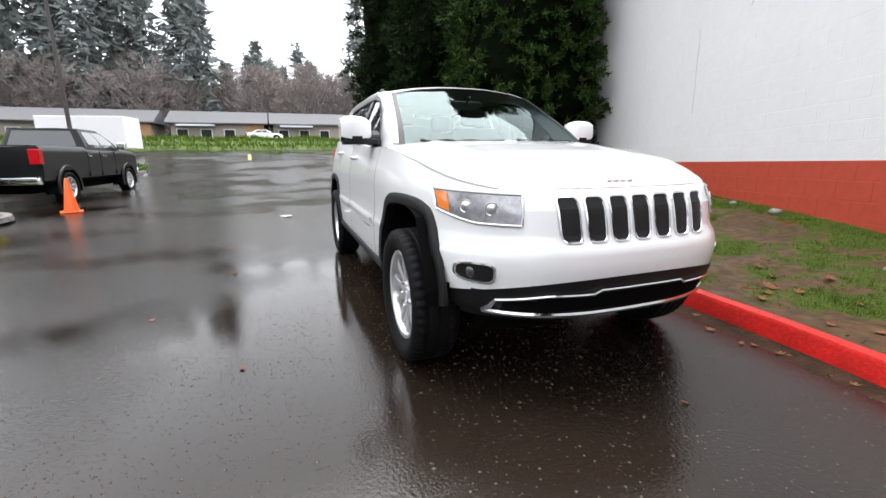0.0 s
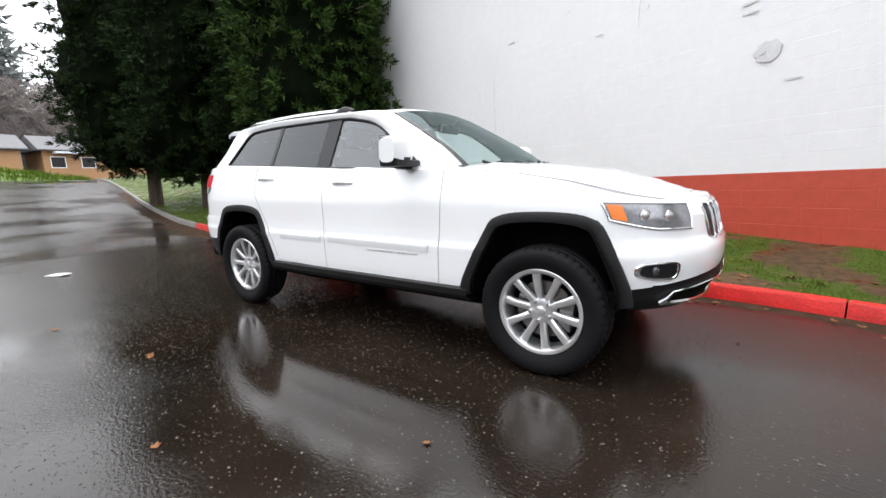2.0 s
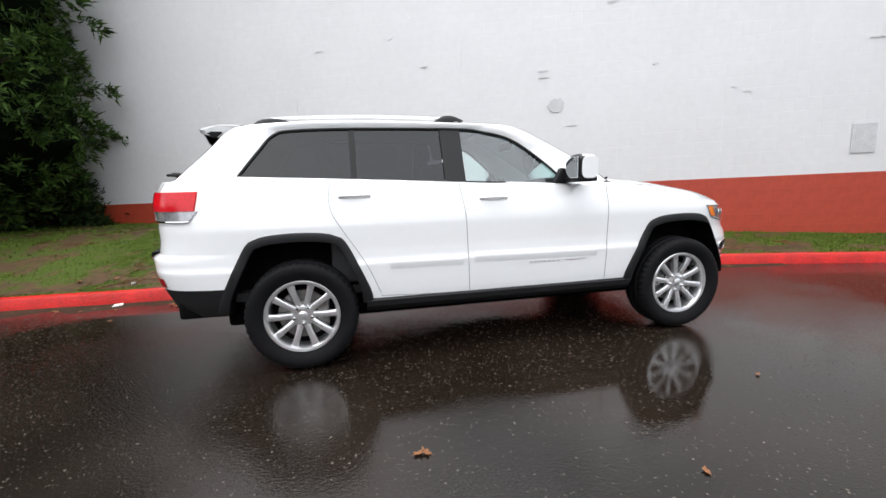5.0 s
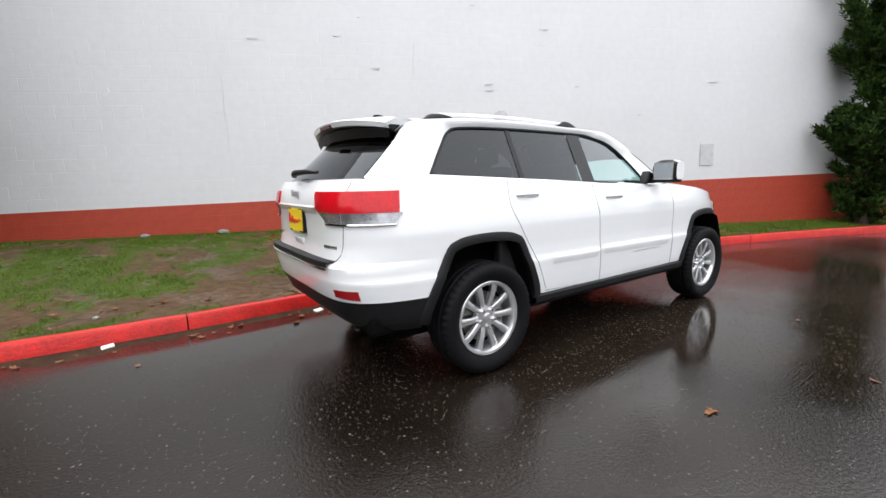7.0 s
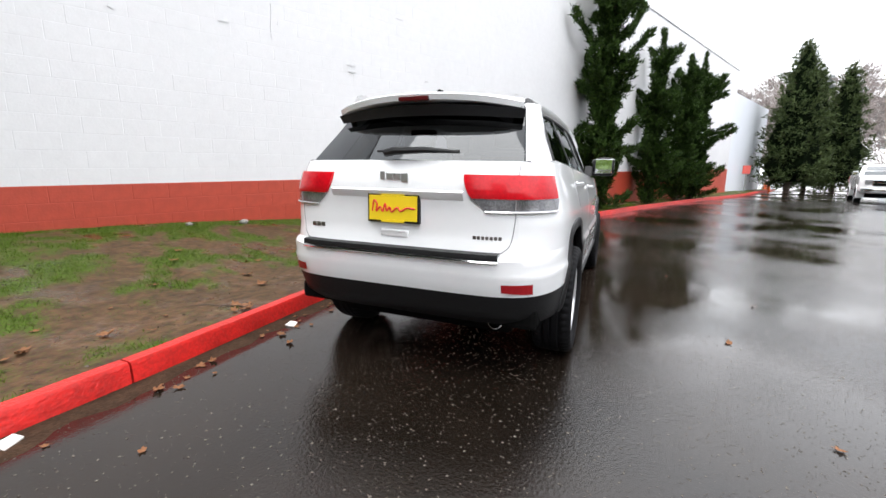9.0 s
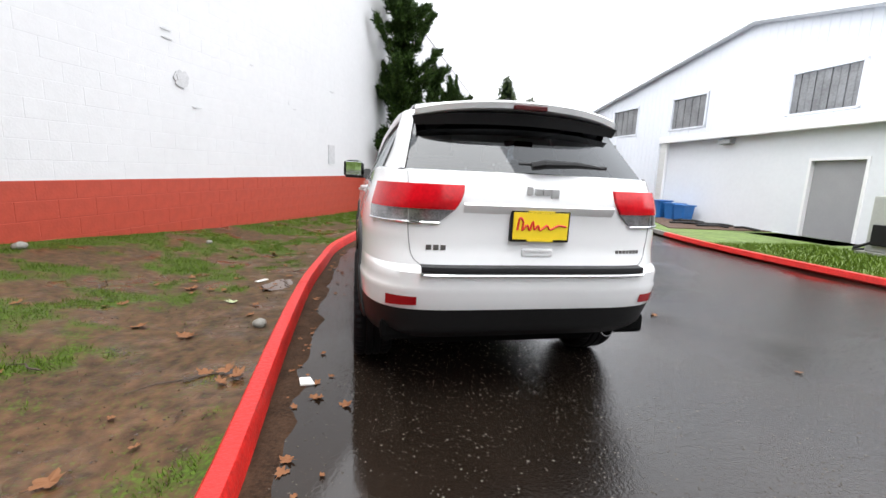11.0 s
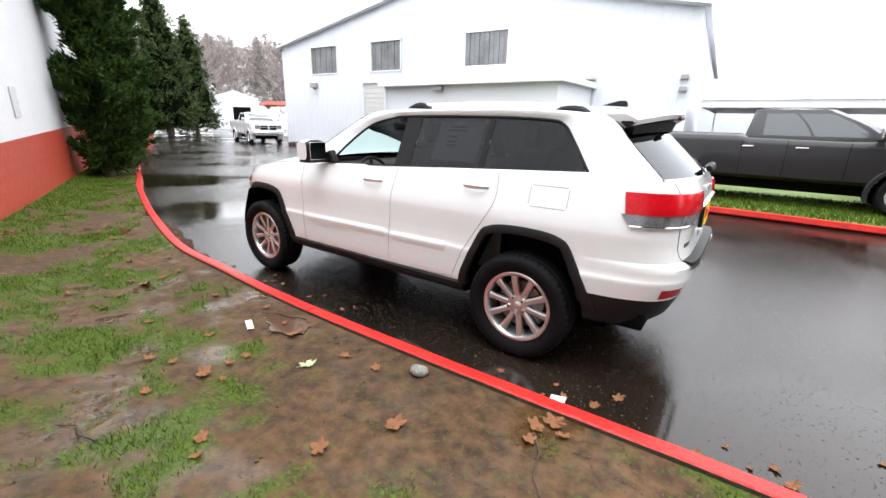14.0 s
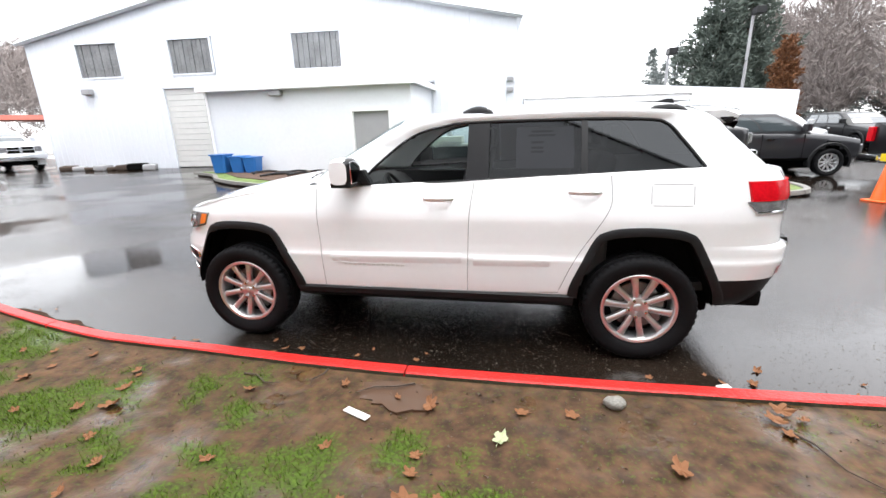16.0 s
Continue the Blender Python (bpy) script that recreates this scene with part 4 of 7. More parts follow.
def body_panels(car):
    heights = [0.40, 0.43, 0.46, 0.50, 0.55, 0.59, 0.62, 0.655, 0.68, 0.70, 0.711, 0.722, 0.75, 0.785, 0.80, 0.815, 0.84, 0.87, 0.90, 0.93, 0.955, 0.975]
    ups = [0.25, 0.5, 0.72, 0.88, 1.0]
    ref = plan(0.9)
    cols = []
    plans = {}

    def at(z, i):
        k = round(z, 4)
        if k not in plans:
            plans[k] = plan(z)
        return plans[k][i]
    for i in range(len(ref)):
        top = float(SHOULDER(ref[i][0]))
        zs = heights + [0.975 + (max(top, 0.98) - 0.975) * u for u in ups]
        cols.append([(*at(z, i), z) for z in zs])
    mid = [((a[0] + b[0]) / 2, (a[1] + b[1]) / 2) for a, b in zip(ARCH_OUT, ARCH_IN)]
    mid = mid + [(mid[-1][0], 0.2), (mid[0][0], 0.2)]
    bins = {}
    for side in (1, -1):
        for i in range(len(cols) - 1):
            for j in range(len(cols[i]) - 1):
                q = [cols[i][j], cols[i + 1][j], cols[i + 1][j + 1], cols[i][j + 1]]
                cx, cy, cz = (sum(p[k] for p in q) / 4 for k in range(3))
                if cy > 0.55 and (inside(mid, cx - AXLE, cz) or inside(mid, cx + AXLE, cz)):
                    continue
                low = cz < 0.445
                if cx > 1.86 and cz < black_line(cy):
                    key = "front_lower_fascia"
                elif cx < -1.80 and cz < 0.588:
                    key = "rear_lower_fascia"
                elif low:
                    key = "sill" + ("" if side > 0 else " ")
                elif -0.30 < cx < 0.78 and cy > 0.6:
                    key = "front_door" + ("" if side > 0 else " ")
                elif -1.25 < cx < -0.30 and cy > 0.6:
                    key = "rear_door" + ("" if side > 0 else " ")
                elif cx < -2.0 and cy < 0.662 and cz > 0.812:
                    key = "tailgate"
                elif cx < -1.88 and cz < 0.812:
                    key = "rear_bumper"
                elif cx > 1.82 and cz < 0.90:
                    key = "front_bumper"
                else:
                    key = "body"
                q = [(p[0], p[1] * side, p[2]) for p in q]
                bins.setdefault(key, []).append(q if side < 0 else q[::-1])
    lofted = {}
    for key, quads in bins.items():
        bm = bmesh.new()
        for q in quads:
            bm.faces.new([bm.verts.new(p) for p in q])
        bmesh.ops.remove_doubles(bm, verts=bm.verts, dist=0.0006)
        lofted[key] = bm
    # hood, shoulder and upper shell join the body
    bm = lofted["body"]
    rows = []
    for x in np.concatenate([np.linspace(0.80, 1.9, 26), np.linspace(1.93, 2.135, 16)]):
        e = float(SHOULDER(x))
        ye = max(side_y(x, max(e, 0.98)), 0.004)
        crown = 0.05 * min(1, (2.2 - x) / 0.35)
        row = []
        for u in np.linspace(-1, 1, 41):
            rib = 0.006 * math.exp(-((abs(u) - 0.60) / 0.07) ** 2) * min(1, (2.1 - x) / 0.3) if x < 2.1 else 0
            row.append((x, u * (ye + 0.002), e + crown * (1 - abs(u) ** 2.6) + rib + 0.001))
        rows.append([(x, -ye * 0.995, e - 0.03)] + row + [(x, ye * 0.995, e - 0.03)])
    ye = side_y(2.135, 0.985)
    lip = [(nose_x(u * ye, 0.985) + 0.002, u * ye, 0.987) for u in np.linspace(-1, 1, 41)]
    rows.append([(lip[0][0], lip[0][1], 0.95)] + lip + [(lip[-1][0], lip[-1][1], 0.95)])
    hood = bmesh.new()
    grid(hood, [r[::-1] for r in rows])
    bmesh.ops.remove_doubles(hood, verts=hood.verts, dist=0.0006)
    part("hood", hood, WHITE_PAINT, car, smooth=True, angle=40)
    names = {"front_lower_fascia": BLACK_PLASTIC, "rear_lower_fascia": BLACK_PLASTIC, "sill": BLACK_PLASTIC, "sill ": BLACK_PLASTIC}
    return lofted, names


# window outline (x, z), front to back, and the outer line of the shell (x, y, z)
DLO = smooth_line([(0.50, 1.190), (0.36, 1.335), (0.11, 1.520), (-0.12, 1.585), (-0.32, 1.606), (-1.05, 1.612), (-1.46, 1.600), (-1.58, 1.570), (-1.67, 1.470), (-1.80, 1.300)], 8)
SHELL = smooth_line([(0.90, 0.730, 1.180), (0.70, 0.685, 1.330), (0.38, 0.628, 1.515), (0.20, 0.600, 1.605), (0.0, 0.585, 1.640), (-1.05, 0.580, 1.672), (-1.70, 0.575, 1.648), (-1.87, 0.590, 1.600), (-1.99, 0.620, 1.480), (-2.20, 0.672, 1.283)], 8)


def glass_y(x, z):
    """Half-width of the upper body where the side windows lie."""
    return 0.790 - 0.47 * (z - 1.25) - 0.02 * max(0.0, (-x - 0.6) / 1.2) ** 2 - 0.05 * max(0.0, (x + 0.2) / 0.7) ** 2


def dlo_top(x):
    p = [q for q in DLO]
    xs, zs = [q[0] for q in p][::-1], [q[1] for q in p][::-1]
    return float(np.interp(x, xs, zs))


def dlo_low(x):
    return float(np.interp(x, (-1.80, 0.50), (1.300, 1.190)))


def pane(x0, x1, side, grow=0.0, out=0.0, cols=26, rows=8):
    """A piece of the window band between two places along the car."""
    pts = []
    for x in np.linspace(x0, x1, cols):
        a, b = dlo_low(x) - grow, dlo_top(x) + grow
        pts.append([(x, side * (glass_y(x, z) + out), z) for z in np.linspace(a, max(b, a + 0.002), rows)])
    bm = bmesh.new()
    grid(bm, pts if side > 0 else [p[::-1] for p in pts])
    return bm


def upper_shell(car, bm):
    """Pillars, roof sides and roof, added to the body; then the panes."""
    n = len(SHELL)
    for side in (1, -1):
        rows = []
        for (dx, dz), (sx, sy, sz) in zip(DLO, SHELL):
            a = np.array((dx, glass_y(dx, dz) + 0.004, dz))
            b = np.array((sx, sy, sz))
            row = []
            for t in np.linspace(0, 1, 7):
                p = a * (1 - t) + b * t
                out = 0.045 * math.sin(math.pi * t) * (0.6 if dx > 0.2 else 1) * min(1.0, (n - 1 - len(rows)) / 9, len(rows) / 6)
                p = p + np.array((0, out * 0.8, out * 0.45))
                row.append((p[0], side * p[1], p[2]))
            rows.append(row)
        b2 = bmesh.new()
        grid(b2, rows if side < 0 else [r[::-1] for r in rows])
        # shoulder between side and windows
        sh = []
        for x in np.linspace(0.92, -2.20, 90):
            z = float(SHOULDER(x))
            lo = side_y(x, z)
            if x > 0.5:
                zz = 1.19
                hi = np.interp(x, (0.5, 0.9), (glass_y(0.5, 1.19), 0.730))
            elif x > -1.80:
                zz = dlo_low(x)
                hi = glass_y(x, zz) + 0.004
            else:
                zz = np.interp(x, (-2.20, -1.8), (1.283, 1.300))
                hi = min(np.interp(x, (-2.20, -1.8), (0.672, glass_y(-1.8, 1.3))), lo)
            sh.append([(x, side * (lo * (1 - t) + hi * t), z * (1 - t) + zz * t + 0.006 * math.sin(math.pi * t)) for t in (0, 0.33, 0.66, 1)])
        grid(b2, sh if side < 0 else [r[::-1] for r in sh])
        merge(bm, b2)
    # roof across
    i0, i1 = 3 * 8, 7 * 8
    rows = []
    for i in range(i0, i1 + 1):
        x, y, z = SHELL[i]
        rows.append([(x + 0.05 * (1 - u * u) * (1 if i < i0 + 6 else 0) * (1 - (i - i0) / 6), u * y, z + 0.052 * (1 - abs(u) ** 2.4)) for u in np.linspace(-1, 1, 25)])
    b2 = bmesh.new()
    grid(b2, rows)
    merge(bm, b2)
    # tail panel below the rear window
    b2 = bmesh.new()
    grid(b2, [[(tail_x(u * 0.672, 1.272) * (1 - t) + (-2.20 - 0.145 * (1 - u * u)) * t, u * 0.672, 1.272 + 0.012 * t) for u in np.linspace(-1, 1, 25)] for t in (0, 1)])
    merge(bm, b2)
    bmesh.ops.remove_doubles(bm, verts=bm.verts, dist=0.0008)
    bmesh.ops.recalc_face_normals(bm, faces=bm.faces)

    def across(i0, i1, bow0, bow1, inset, out):
        rows = []
        for i in range(i0, i1 + 1):
            x, y, z = SHELL[i]
            t = (i - i0) / (i1 - i0)
            bow = bow0 * (1 - t) + bow1 * t
            rows.append([(x + bow * (1 - u * u) + out, u * (y - inset), z + (0.052 * (1 - abs(u) ** 2.4)) * (t if bow0 > 0 else (1 - t) * 0.6)) for u in np.linspace(-1, 1, 25)])
        b = bmesh.new()
        grid(b, rows)
        return b
    ws = part("windscreen", across(0, 24, 0.17, 0.05, 0.004, 0.0), SCREEN, car, "clear windscreen with dark edge", smooth=True)
    rg = part("rear_window", across(56, 72, -0.10, -0.145, 0.006, -0.006), TINT, car, "dark tinted rear window", smooth=True)
    ws.visible_shadow = rg.visible_shadow = False
    # dark edge bands of the windscreen
    for s in (1, -1):
        b = bmesh.new()
        grid(b, [[(SHELL[i][0] + 0.006 + (0.17 * (1 - i / 24) + 0.05 * i / 24) * (1 - (u * u)), s * u * SHELL[i][1], SHELL[i][2] + 0.004 + 0.052 * (1 - u ** 2.4) * i / 24) for u in (0.95, 1.0)] for i in range(25)])
        part("windscreen_band", b, BLACK_PAINT, ws)
    for s, open_pane in ((1, True), (-1, False)):
        if not open_pane:
            g = part("front_window", pane(-0.285, 0.48, s, out=-0.004), GLASS, car, "clear front side window", smooth=True)
            g.visible_shadow = False
        for name, a, c in (("rear_window_side", -1.045, -0.445), ("quarter_window", -1.775, -1.085)):
            g = part(name, pane(a, c, s, out=0.0), TINT, car, "dark tinted privacy glass", smooth=True)
            g.visible_shadow = False
        b = pane(-0.44, -0.29, s, 0.004, 0.006, 4)
        part("centre_pillar", b, BLACK_PAINT, car, "gloss black pillar cover", smooth=True)
        part("rear_pillar", pane(-1.085, -1.045, s, 0.004, 0.005, 3), BLACK_PAINT, car, "gloss black pillar cover", smooth=True)
        # slim black seal round the windows, bright strip below
        loop = [(x, s * (glass_y(x, z) + 0.006), z) for x, z in DLO]
        b = bmesh.new()
        tube(b, loop, 0.0095, 6)
        part("window_seal", b, BLACK_PLASTIC, car, smooth=True)
        b = bmesh.new()
        tube(b, [(x, s * (glass_y(x, dlo_low(x)) + 0.008), dlo_low(x) - 0.002) for x in np.linspace(-1.80, 0.50, 30)], 0.009, 6)
        part("belt_moulding", b, BLACK_PLASTIC, car, smooth=True)
    return ws


def wheel_parts():
    """Tyre, rim, spokes, cap, nuts and disc, facing outwards along -y."""
    t = bmesh.new()
    prof = [(0.245, -0.085), (0.262, -0.105), (0.30, -0.122), (0.335, -0.124), (0.357, -0.110), (0.366, -0.085), (0.370, -0.04), (0.370, 0.04), (0.366, 0.085), (0.357, 0.110), (0.335, 0.124), (0.30, 0.122), (0.262, 0.105), (0.245, 0.085)]
    prof[5:9] = [(0.366, -0.090), (0.369, -0.062), (0.360, -0.056), (0.360, -0.048), (0.370, -0.042), (0.370, -0.008), (0.361, -0.004), (0.361, 0.004), (0.370, 0.008), (0.370, 0.042), (0.360, 0.048), (0.360, 0.056), (0.369, 0.062), (0.366, 0.090)]
    lathe(t, prof, 144)
    for v in t.verts:
        r0 = math.hypot(v.co.x, v.co.z)
        if r0 > 0.353 and abs(v.co.y) > 0.058 and round(math.atan2(v.co.z, v.co.x) / (2 * math.pi) * 144) % 3 == 0:
            v.co.x, v.co.z = v.co.x * 0.976, v.co.z * 0.976
    r = bmesh.new()
    lathe(r, [(0.244, -0.088), (0.248, -0.094), (0.243, -0.098), (0.227, -0.094), (0.219, -0.082), (0.216, -0.05), (0.212, 0.09), (0.240, 0.095)], 64)
    sp = bmesh.new()
    for k in range(5):
        for d in (-1, 1):
            a0 = 2 * math.pi * k / 5
            rows = []
            for f in np.linspace(0, 1, 7):
                rad = 0.055 + 0.172 * f
                off = d * (0.019 + 0.054 * f ** 0.95)
                wd = 0.0215 - 0.003 * math.sin(math.pi * f) + 0.006 * f * f
                y = -0.060 - 0.020 * math.sin(f * 1.9) + 0.006 * f
                rows.append([(off - wd, y + 0.034, rad), (off - wd, y + 0.006, rad), (off - wd * 0.55, y, rad), (off + wd * 0.55, y, rad), (off + wd, y + 0.006, rad), (off + wd, y + 0.034, rad)])
            b2 = bmesh.new()
            grid(b2, rows)
            bmesh.ops.recalc_face_normals(b2, faces=b2.faces)
            merge(sp, b2, Matrix.Rotation(a0, 4, "Y"))
    lathe(sp, [(0.001, -0.068), (0.050, -0.067), (0.074, -0.060), (0.084, -0.045), (0.084, -0.02)], 40)
    cap = bmesh.new()
    lathe(cap, [(0.001, -0.080), (0.022, -0.079), (0.030, -0.074), (0.032, -0.060)], 32)
    nuts = []
    for k in range(5):
        a = 2 * math.pi * (k + 0.5) / 5
        nuts.append(bmesh.new())
        lathe(nuts[-1], [(0.001, -0.084), (0.011, -0.082), (0.014, -0.060)], 6, m=Matrix.Translation((0.060 * math.sin(a), 0, 0.060 * math.cos(a))))
    disc = bmesh.new()
    lathe(disc, [(0.02, -0.012), (0.165, -0.012), (0.165, 0.012), (0.02, 0.012)], 48)
    box(disc, 0.09, 0.17, -0.03, 0.04, -0.09, 0.10, 0.012)
    back = bmesh.new()
    lathe(back, [(0.002, 0.03), (0.215, 0.03), (0.215, 0.08), (0.002, 0.08)], 40)
    return (("tyre", t, RUBBER, 50), ("rim", r, ALLOY, 40), ("spokes", sp, ALLOY, 40), ("hub_cap", cap, ALLOY, 40), *(("wheel_nut", q, CHROME, 30) for q in nuts), ("brake_disc", disc, STEEL, 40), ("hub_back", back, DARK_WELL, 40))


def wheel_set(parent, spots, scale=1.0):
    """Wheels at places (x, y, z, outward sign), each with parts of its own on shared meshes."""
    made = None
    for x, y, z, s, spin in spots:
        w = empty("wheel")
        w.parent = parent
        w.matrix_local = pose(x, y, z, 0, 0, 0 if s < 0 else 180) @ Matrix.Rotation(radians(spin), 4, "Y") @ Matrix.Scale(scale, 4)
        if made is None:
            made = []
            for name, b, mat, ang in wheel_parts():
                o = part(name, b, mat, w, smooth=True, angle=ang)
                made.append(o)
        else:
            for o in made:
                shared(o.name.split(".")[0], o.data, w)


def strip_on_side(car, pts, side, w=0.0026, out=0.0012, mat=None, name="panel_gap"):
    """A thin line laid on the body side along (x, z) points."""
    b = bmesh.new()
    line = smooth_line(pts, 6)
    tube(b, [(x, side * (side_y(x, z) + out - w * 0.6), z) for x, z in line], w, 5)
    part(name, b, mat or SEAM, car)


def build_car():
    car = empty("white_suv", label="clean white sport utility car parked beside the red kerb", category="car")
    lofted, black = body_panels(car)
    upper_shell(car, lofted["body"])
    for key, bm in lofted.items():
        nm = key.strip()
        part(nm, bm, black.get(nm, WHITE_PAINT), car, "black lower trim" if nm in black else "", smooth=True, angle=38)
    # arch flares with liners, sills
    for side in (1, -1):
        for ax in (AXLE, -AXLE):
            o, i = even(smooth_line(ARCH_OUT, 5), 44), even(smooth_line(ARCH_IN, 5), 44)
            rows = []
            for (ox, oz), (ix, iz) in zip(o, i):
                ya, yb = side_y(ax + ox, max(oz, 0.4)), side_y(ax + ix, max(iz, 0.4))
                ya, yb = max(ya, 0.80), max(yb, 0.80)
                mx, mz = (ox * 0.7 + ix * 0.3), (oz * 0.7 + iz * 0.3)
                rows.append([(ax + ox, side * (ya - 0.012), oz), (ax + ox, side * (ya + 0.010), oz), (ax + mx, side * (0.5 * (ya + yb) + 0.020), mz), (ax + ix, side * (yb + 0.014), iz), (ax + ix, side * (yb - 0.03), iz)])
            bm = bmesh.new()
            grid(bm, rows if side < 0 else [r[::-1] for r in rows])
            part("arch_flare", bm, BLACK_PLASTIC, car, smooth=True, angle=50)
            bm = bmesh.new()
            grid(bm, [[(ax + ix, side * y, iz) for y in (0.875, 0.78, 0.62)] for ix, iz in i])
            c = bm.verts.new((ax, side * 0.62, 0.5))
            ring = [bm.verts.new((ax + ix, side * 0.62, iz)) for ix, iz in i]
            for a, b in zip(ring, ring[1:]):
                bm.faces.new((a, b, c))
            part("arch_liner", bm, DARK_WELL, car)
        bm = bmesh.new()
        prof = [(0.885, 0.455), (0.900, 0.44), (0.895, 0.40), (0.860, 0.365), (0.76, 0.36)]
        grid(bm, [[(x, side * y, z) for y, z in prof] for x in np.linspace(-1.03, 0.99, 16)])
        part("sill_cover", bm, BLACK_PLASTIC, car, smooth=True)
    bm = bmesh.new()
    box(bm, -2.0, 1.85, -0.60, 0.60, 0.25, 0.46, 0.04)
    box(bm, -1.0, 0.98, -0.80, 0.80, 0.33, 0.45, 0.02)
    box(bm, -2.24, -1.9, -0.78, 0.78, 0.38, 0.5, 0.03)
    part("underbody", bm, DARK_WELL, car)
    for x in (-AXLE, AXLE):
        bm = bmesh.new()
        tube(bm, [(x, -0.74, HUB_Z), (x, 0.74, HUB_Z)], 0.05, 10)
        part("axle", bm, DARK_WELL, car)
    wheel_set(car, [(AXLE, -0.795, HUB_Z + 0.005, -1, 10), (-AXLE, -0.795, HUB_Z + 0.005, -1, 0), (AXLE, 0.795, HUB_Z + 0.005, 1, 25), (-AXLE, 0.795, HUB_Z + 0.005, 1, 8)])

    # panel gaps
    for s in (1, -1):
        strip_on_side(car, [(0.775, 0.45), (0.785, 0.70), (0.80, 1.0), (0.80, 1.17)], s)
        strip_on_side(car, [(-0.30, 0.45), (-0.305, 0.7), (-0.315, 1.0), (-0.345, 1.215)], s)
        strip_on_side(car, [(-0.93, 0.49), (-1.02, 0.70), (-1.16, 0.93), (-1.235, 1.08), (-1.23, 1.255)], s)
        strip_on_side(car, [(0.775, 0.455), (0.3, 0.452), (-0.5, 0.455), (-0.93, 0.47)], s, 0.003)
        strip_on_side(car, [(1.83, 0.90), (1.86, 0.95), (1.87, 0.97)], s, 0.0025)
        # door mouldings: crease low on the doors
        for a, c in ((0.70, -0.26), (-0.345, -0.86)):
            bm = bmesh.new()
            rows = []
            for x in np.linspace(a, c, 14):
                z = 0.690 + 0.012 * (a - x)
                y = side_y(x, z)
                rows.append([(x, s * (y - 0.004), z + 0.032), (x, s * (y + 0.010), z + 0.012), (x, s * (y + 0.011), z - 0.006), (x, s * (y - 0.006), z - 0.055)])
            grid(bm, rows if s < 0 else [r[::-1] for r in rows])
            part("door_moulding", bm, WHITE_PAINT, car, smooth=True, angle=60)
        # model lettering, as plain bars
        for k in range(13):
            if k == 5:
                continue
            x = 0.60 - 0.036 * k
            y = side_y(x, 0.63)
            bm = bmesh.new()
            box(bm, x - 0.012, x + 0.012, min(s * y, s * (y + 0.003)), max(s * y, s * (y + 0.003)), 0.626, 0.638)
            part("letter_bar", bm, ALLOY, car, "small silver letter as a plain bar")
        # handles
        for hx, hz in ((-0.10, 1.105), (-1.07, 1.150)):
            y = side_y(hx, hz)
            bm = bmesh.new()
            rows = []
            for f in np.linspace(-1, 1, 9):
                w = 0.016 * (1 - 0.35 * f * f)
                o = 0.042 * (1 - f ** 4) + 0.004
                rows.append([(hx + 0.105 * f, s * (y + o - 0.014), hz - w), (hx + 0.105 * f, s * (y + o), hz - w * 0.6), (hx + 0.105 * f, s * (y + o), hz + w * 0.6), (hx + 0.105 * f, s * (y + o - 0.014), hz + w)])
            grid(bm, rows, True)
            part("door_handle", bm, ALLOY, car, "bright door handle", smooth=True)
            bm = bmesh.new()
            pts = [(hx + 0.05 * math.cos(a), hz - 0.005 + 0.026 * math.sin(a)) for a in np.linspace(0, 6.283, 17)[:-1]]
            prism(bm, pts, "y", min(s * (y - 0.01), s * (y + 0.002)), max(s * (y - 0.01), s * (y + 0.002)))
            part("handle_cup", bm, WHITE_PAINT, car)
        # mirrors
        bm = bmesh.new()
        rows = []
        for f, (w, h) in zip(np.linspace(0, 1, 7), ((0.05, 0.075), (0.090, 0.110), (0.104, 0.122), (0.108, 0.125), (0.106, 0.124), (0.098, 0.116), (0.078, 0.098))):
            cx, cz = 0.505 + 0.01 * f, 1.305
            yy = 0.84 + 0.215 * f
            rows.append([(max(0.452, cx + 0.015 + w * 0.80 * math.copysign(abs(math.cos(a)) ** 0.6, math.cos(a))), s * yy, cz + h * 0.76 * math.copysign(abs(math.sin(a)) ** 0.5, math.sin(a))) for a in np.linspace(0, 6.283, 29)[:-1]])
        vr = grid(bm, rows, True)
        bm.faces.new(vr[-1])
        bm.faces.new(vr[0][::-1])
        bmesh.ops.recalc_face_normals(bm, faces=bm.faces)
        mir = part("mirror_housing", bm, WHITE_PAINT, car, "white mirror cap", smooth=True)
        mir.data.materials.append(BLACK_PLASTIC)
        for poly in mir.data.polygons:
            if poly.center.x < 0.492 or poly.center.z < 1.252:
                poly.material_index = 1
        bm = bmesh.new()
        box(bm, 0.455, 0.60, *sorted((s * 0.80, s * 1.04)), 1.205, 1.245, 0.015)
        prism(bm, [(0.38, 1.20), (0.56, 1.20), (0.53, 1.27), (0.44, 1.31)], "y", *sorted((s * 0.765, s * 0.84)), 0.008)
        part("mirror_foot", bm, BLACK_PLASTIC, mir, smooth=True)
        bm = bmesh.new()
        box(bm, 0.444, 0.4515, *sorted((s * 0.868, s * 1.035)), 1.232, 1.378, 0.003)
        part("mirror_glass", bm, shade("mirror_glass", (0.8, 0.82, 0.84), 0.03, 1.0) if s > 0 else bpy.data.materials["mirror_glass"], mir)
        # roof rails
        line = smooth_line([(-0.28, 0.560, 1.668), (-0.40, 0.550, 1.688), (-1.0, 0.548, 1.702), (-1.55, 0.548, 1.686), (-1.68, 0.553, 1.660)], 6)
        bm = bmesh.new()
        tube(bm, [(x, s * y, z + 0.004) for x, y, z in line], 0.011, 8)
        rail = part("roof_rail", bm, ALLOY, car, "satin silver roof rail", smooth=True)
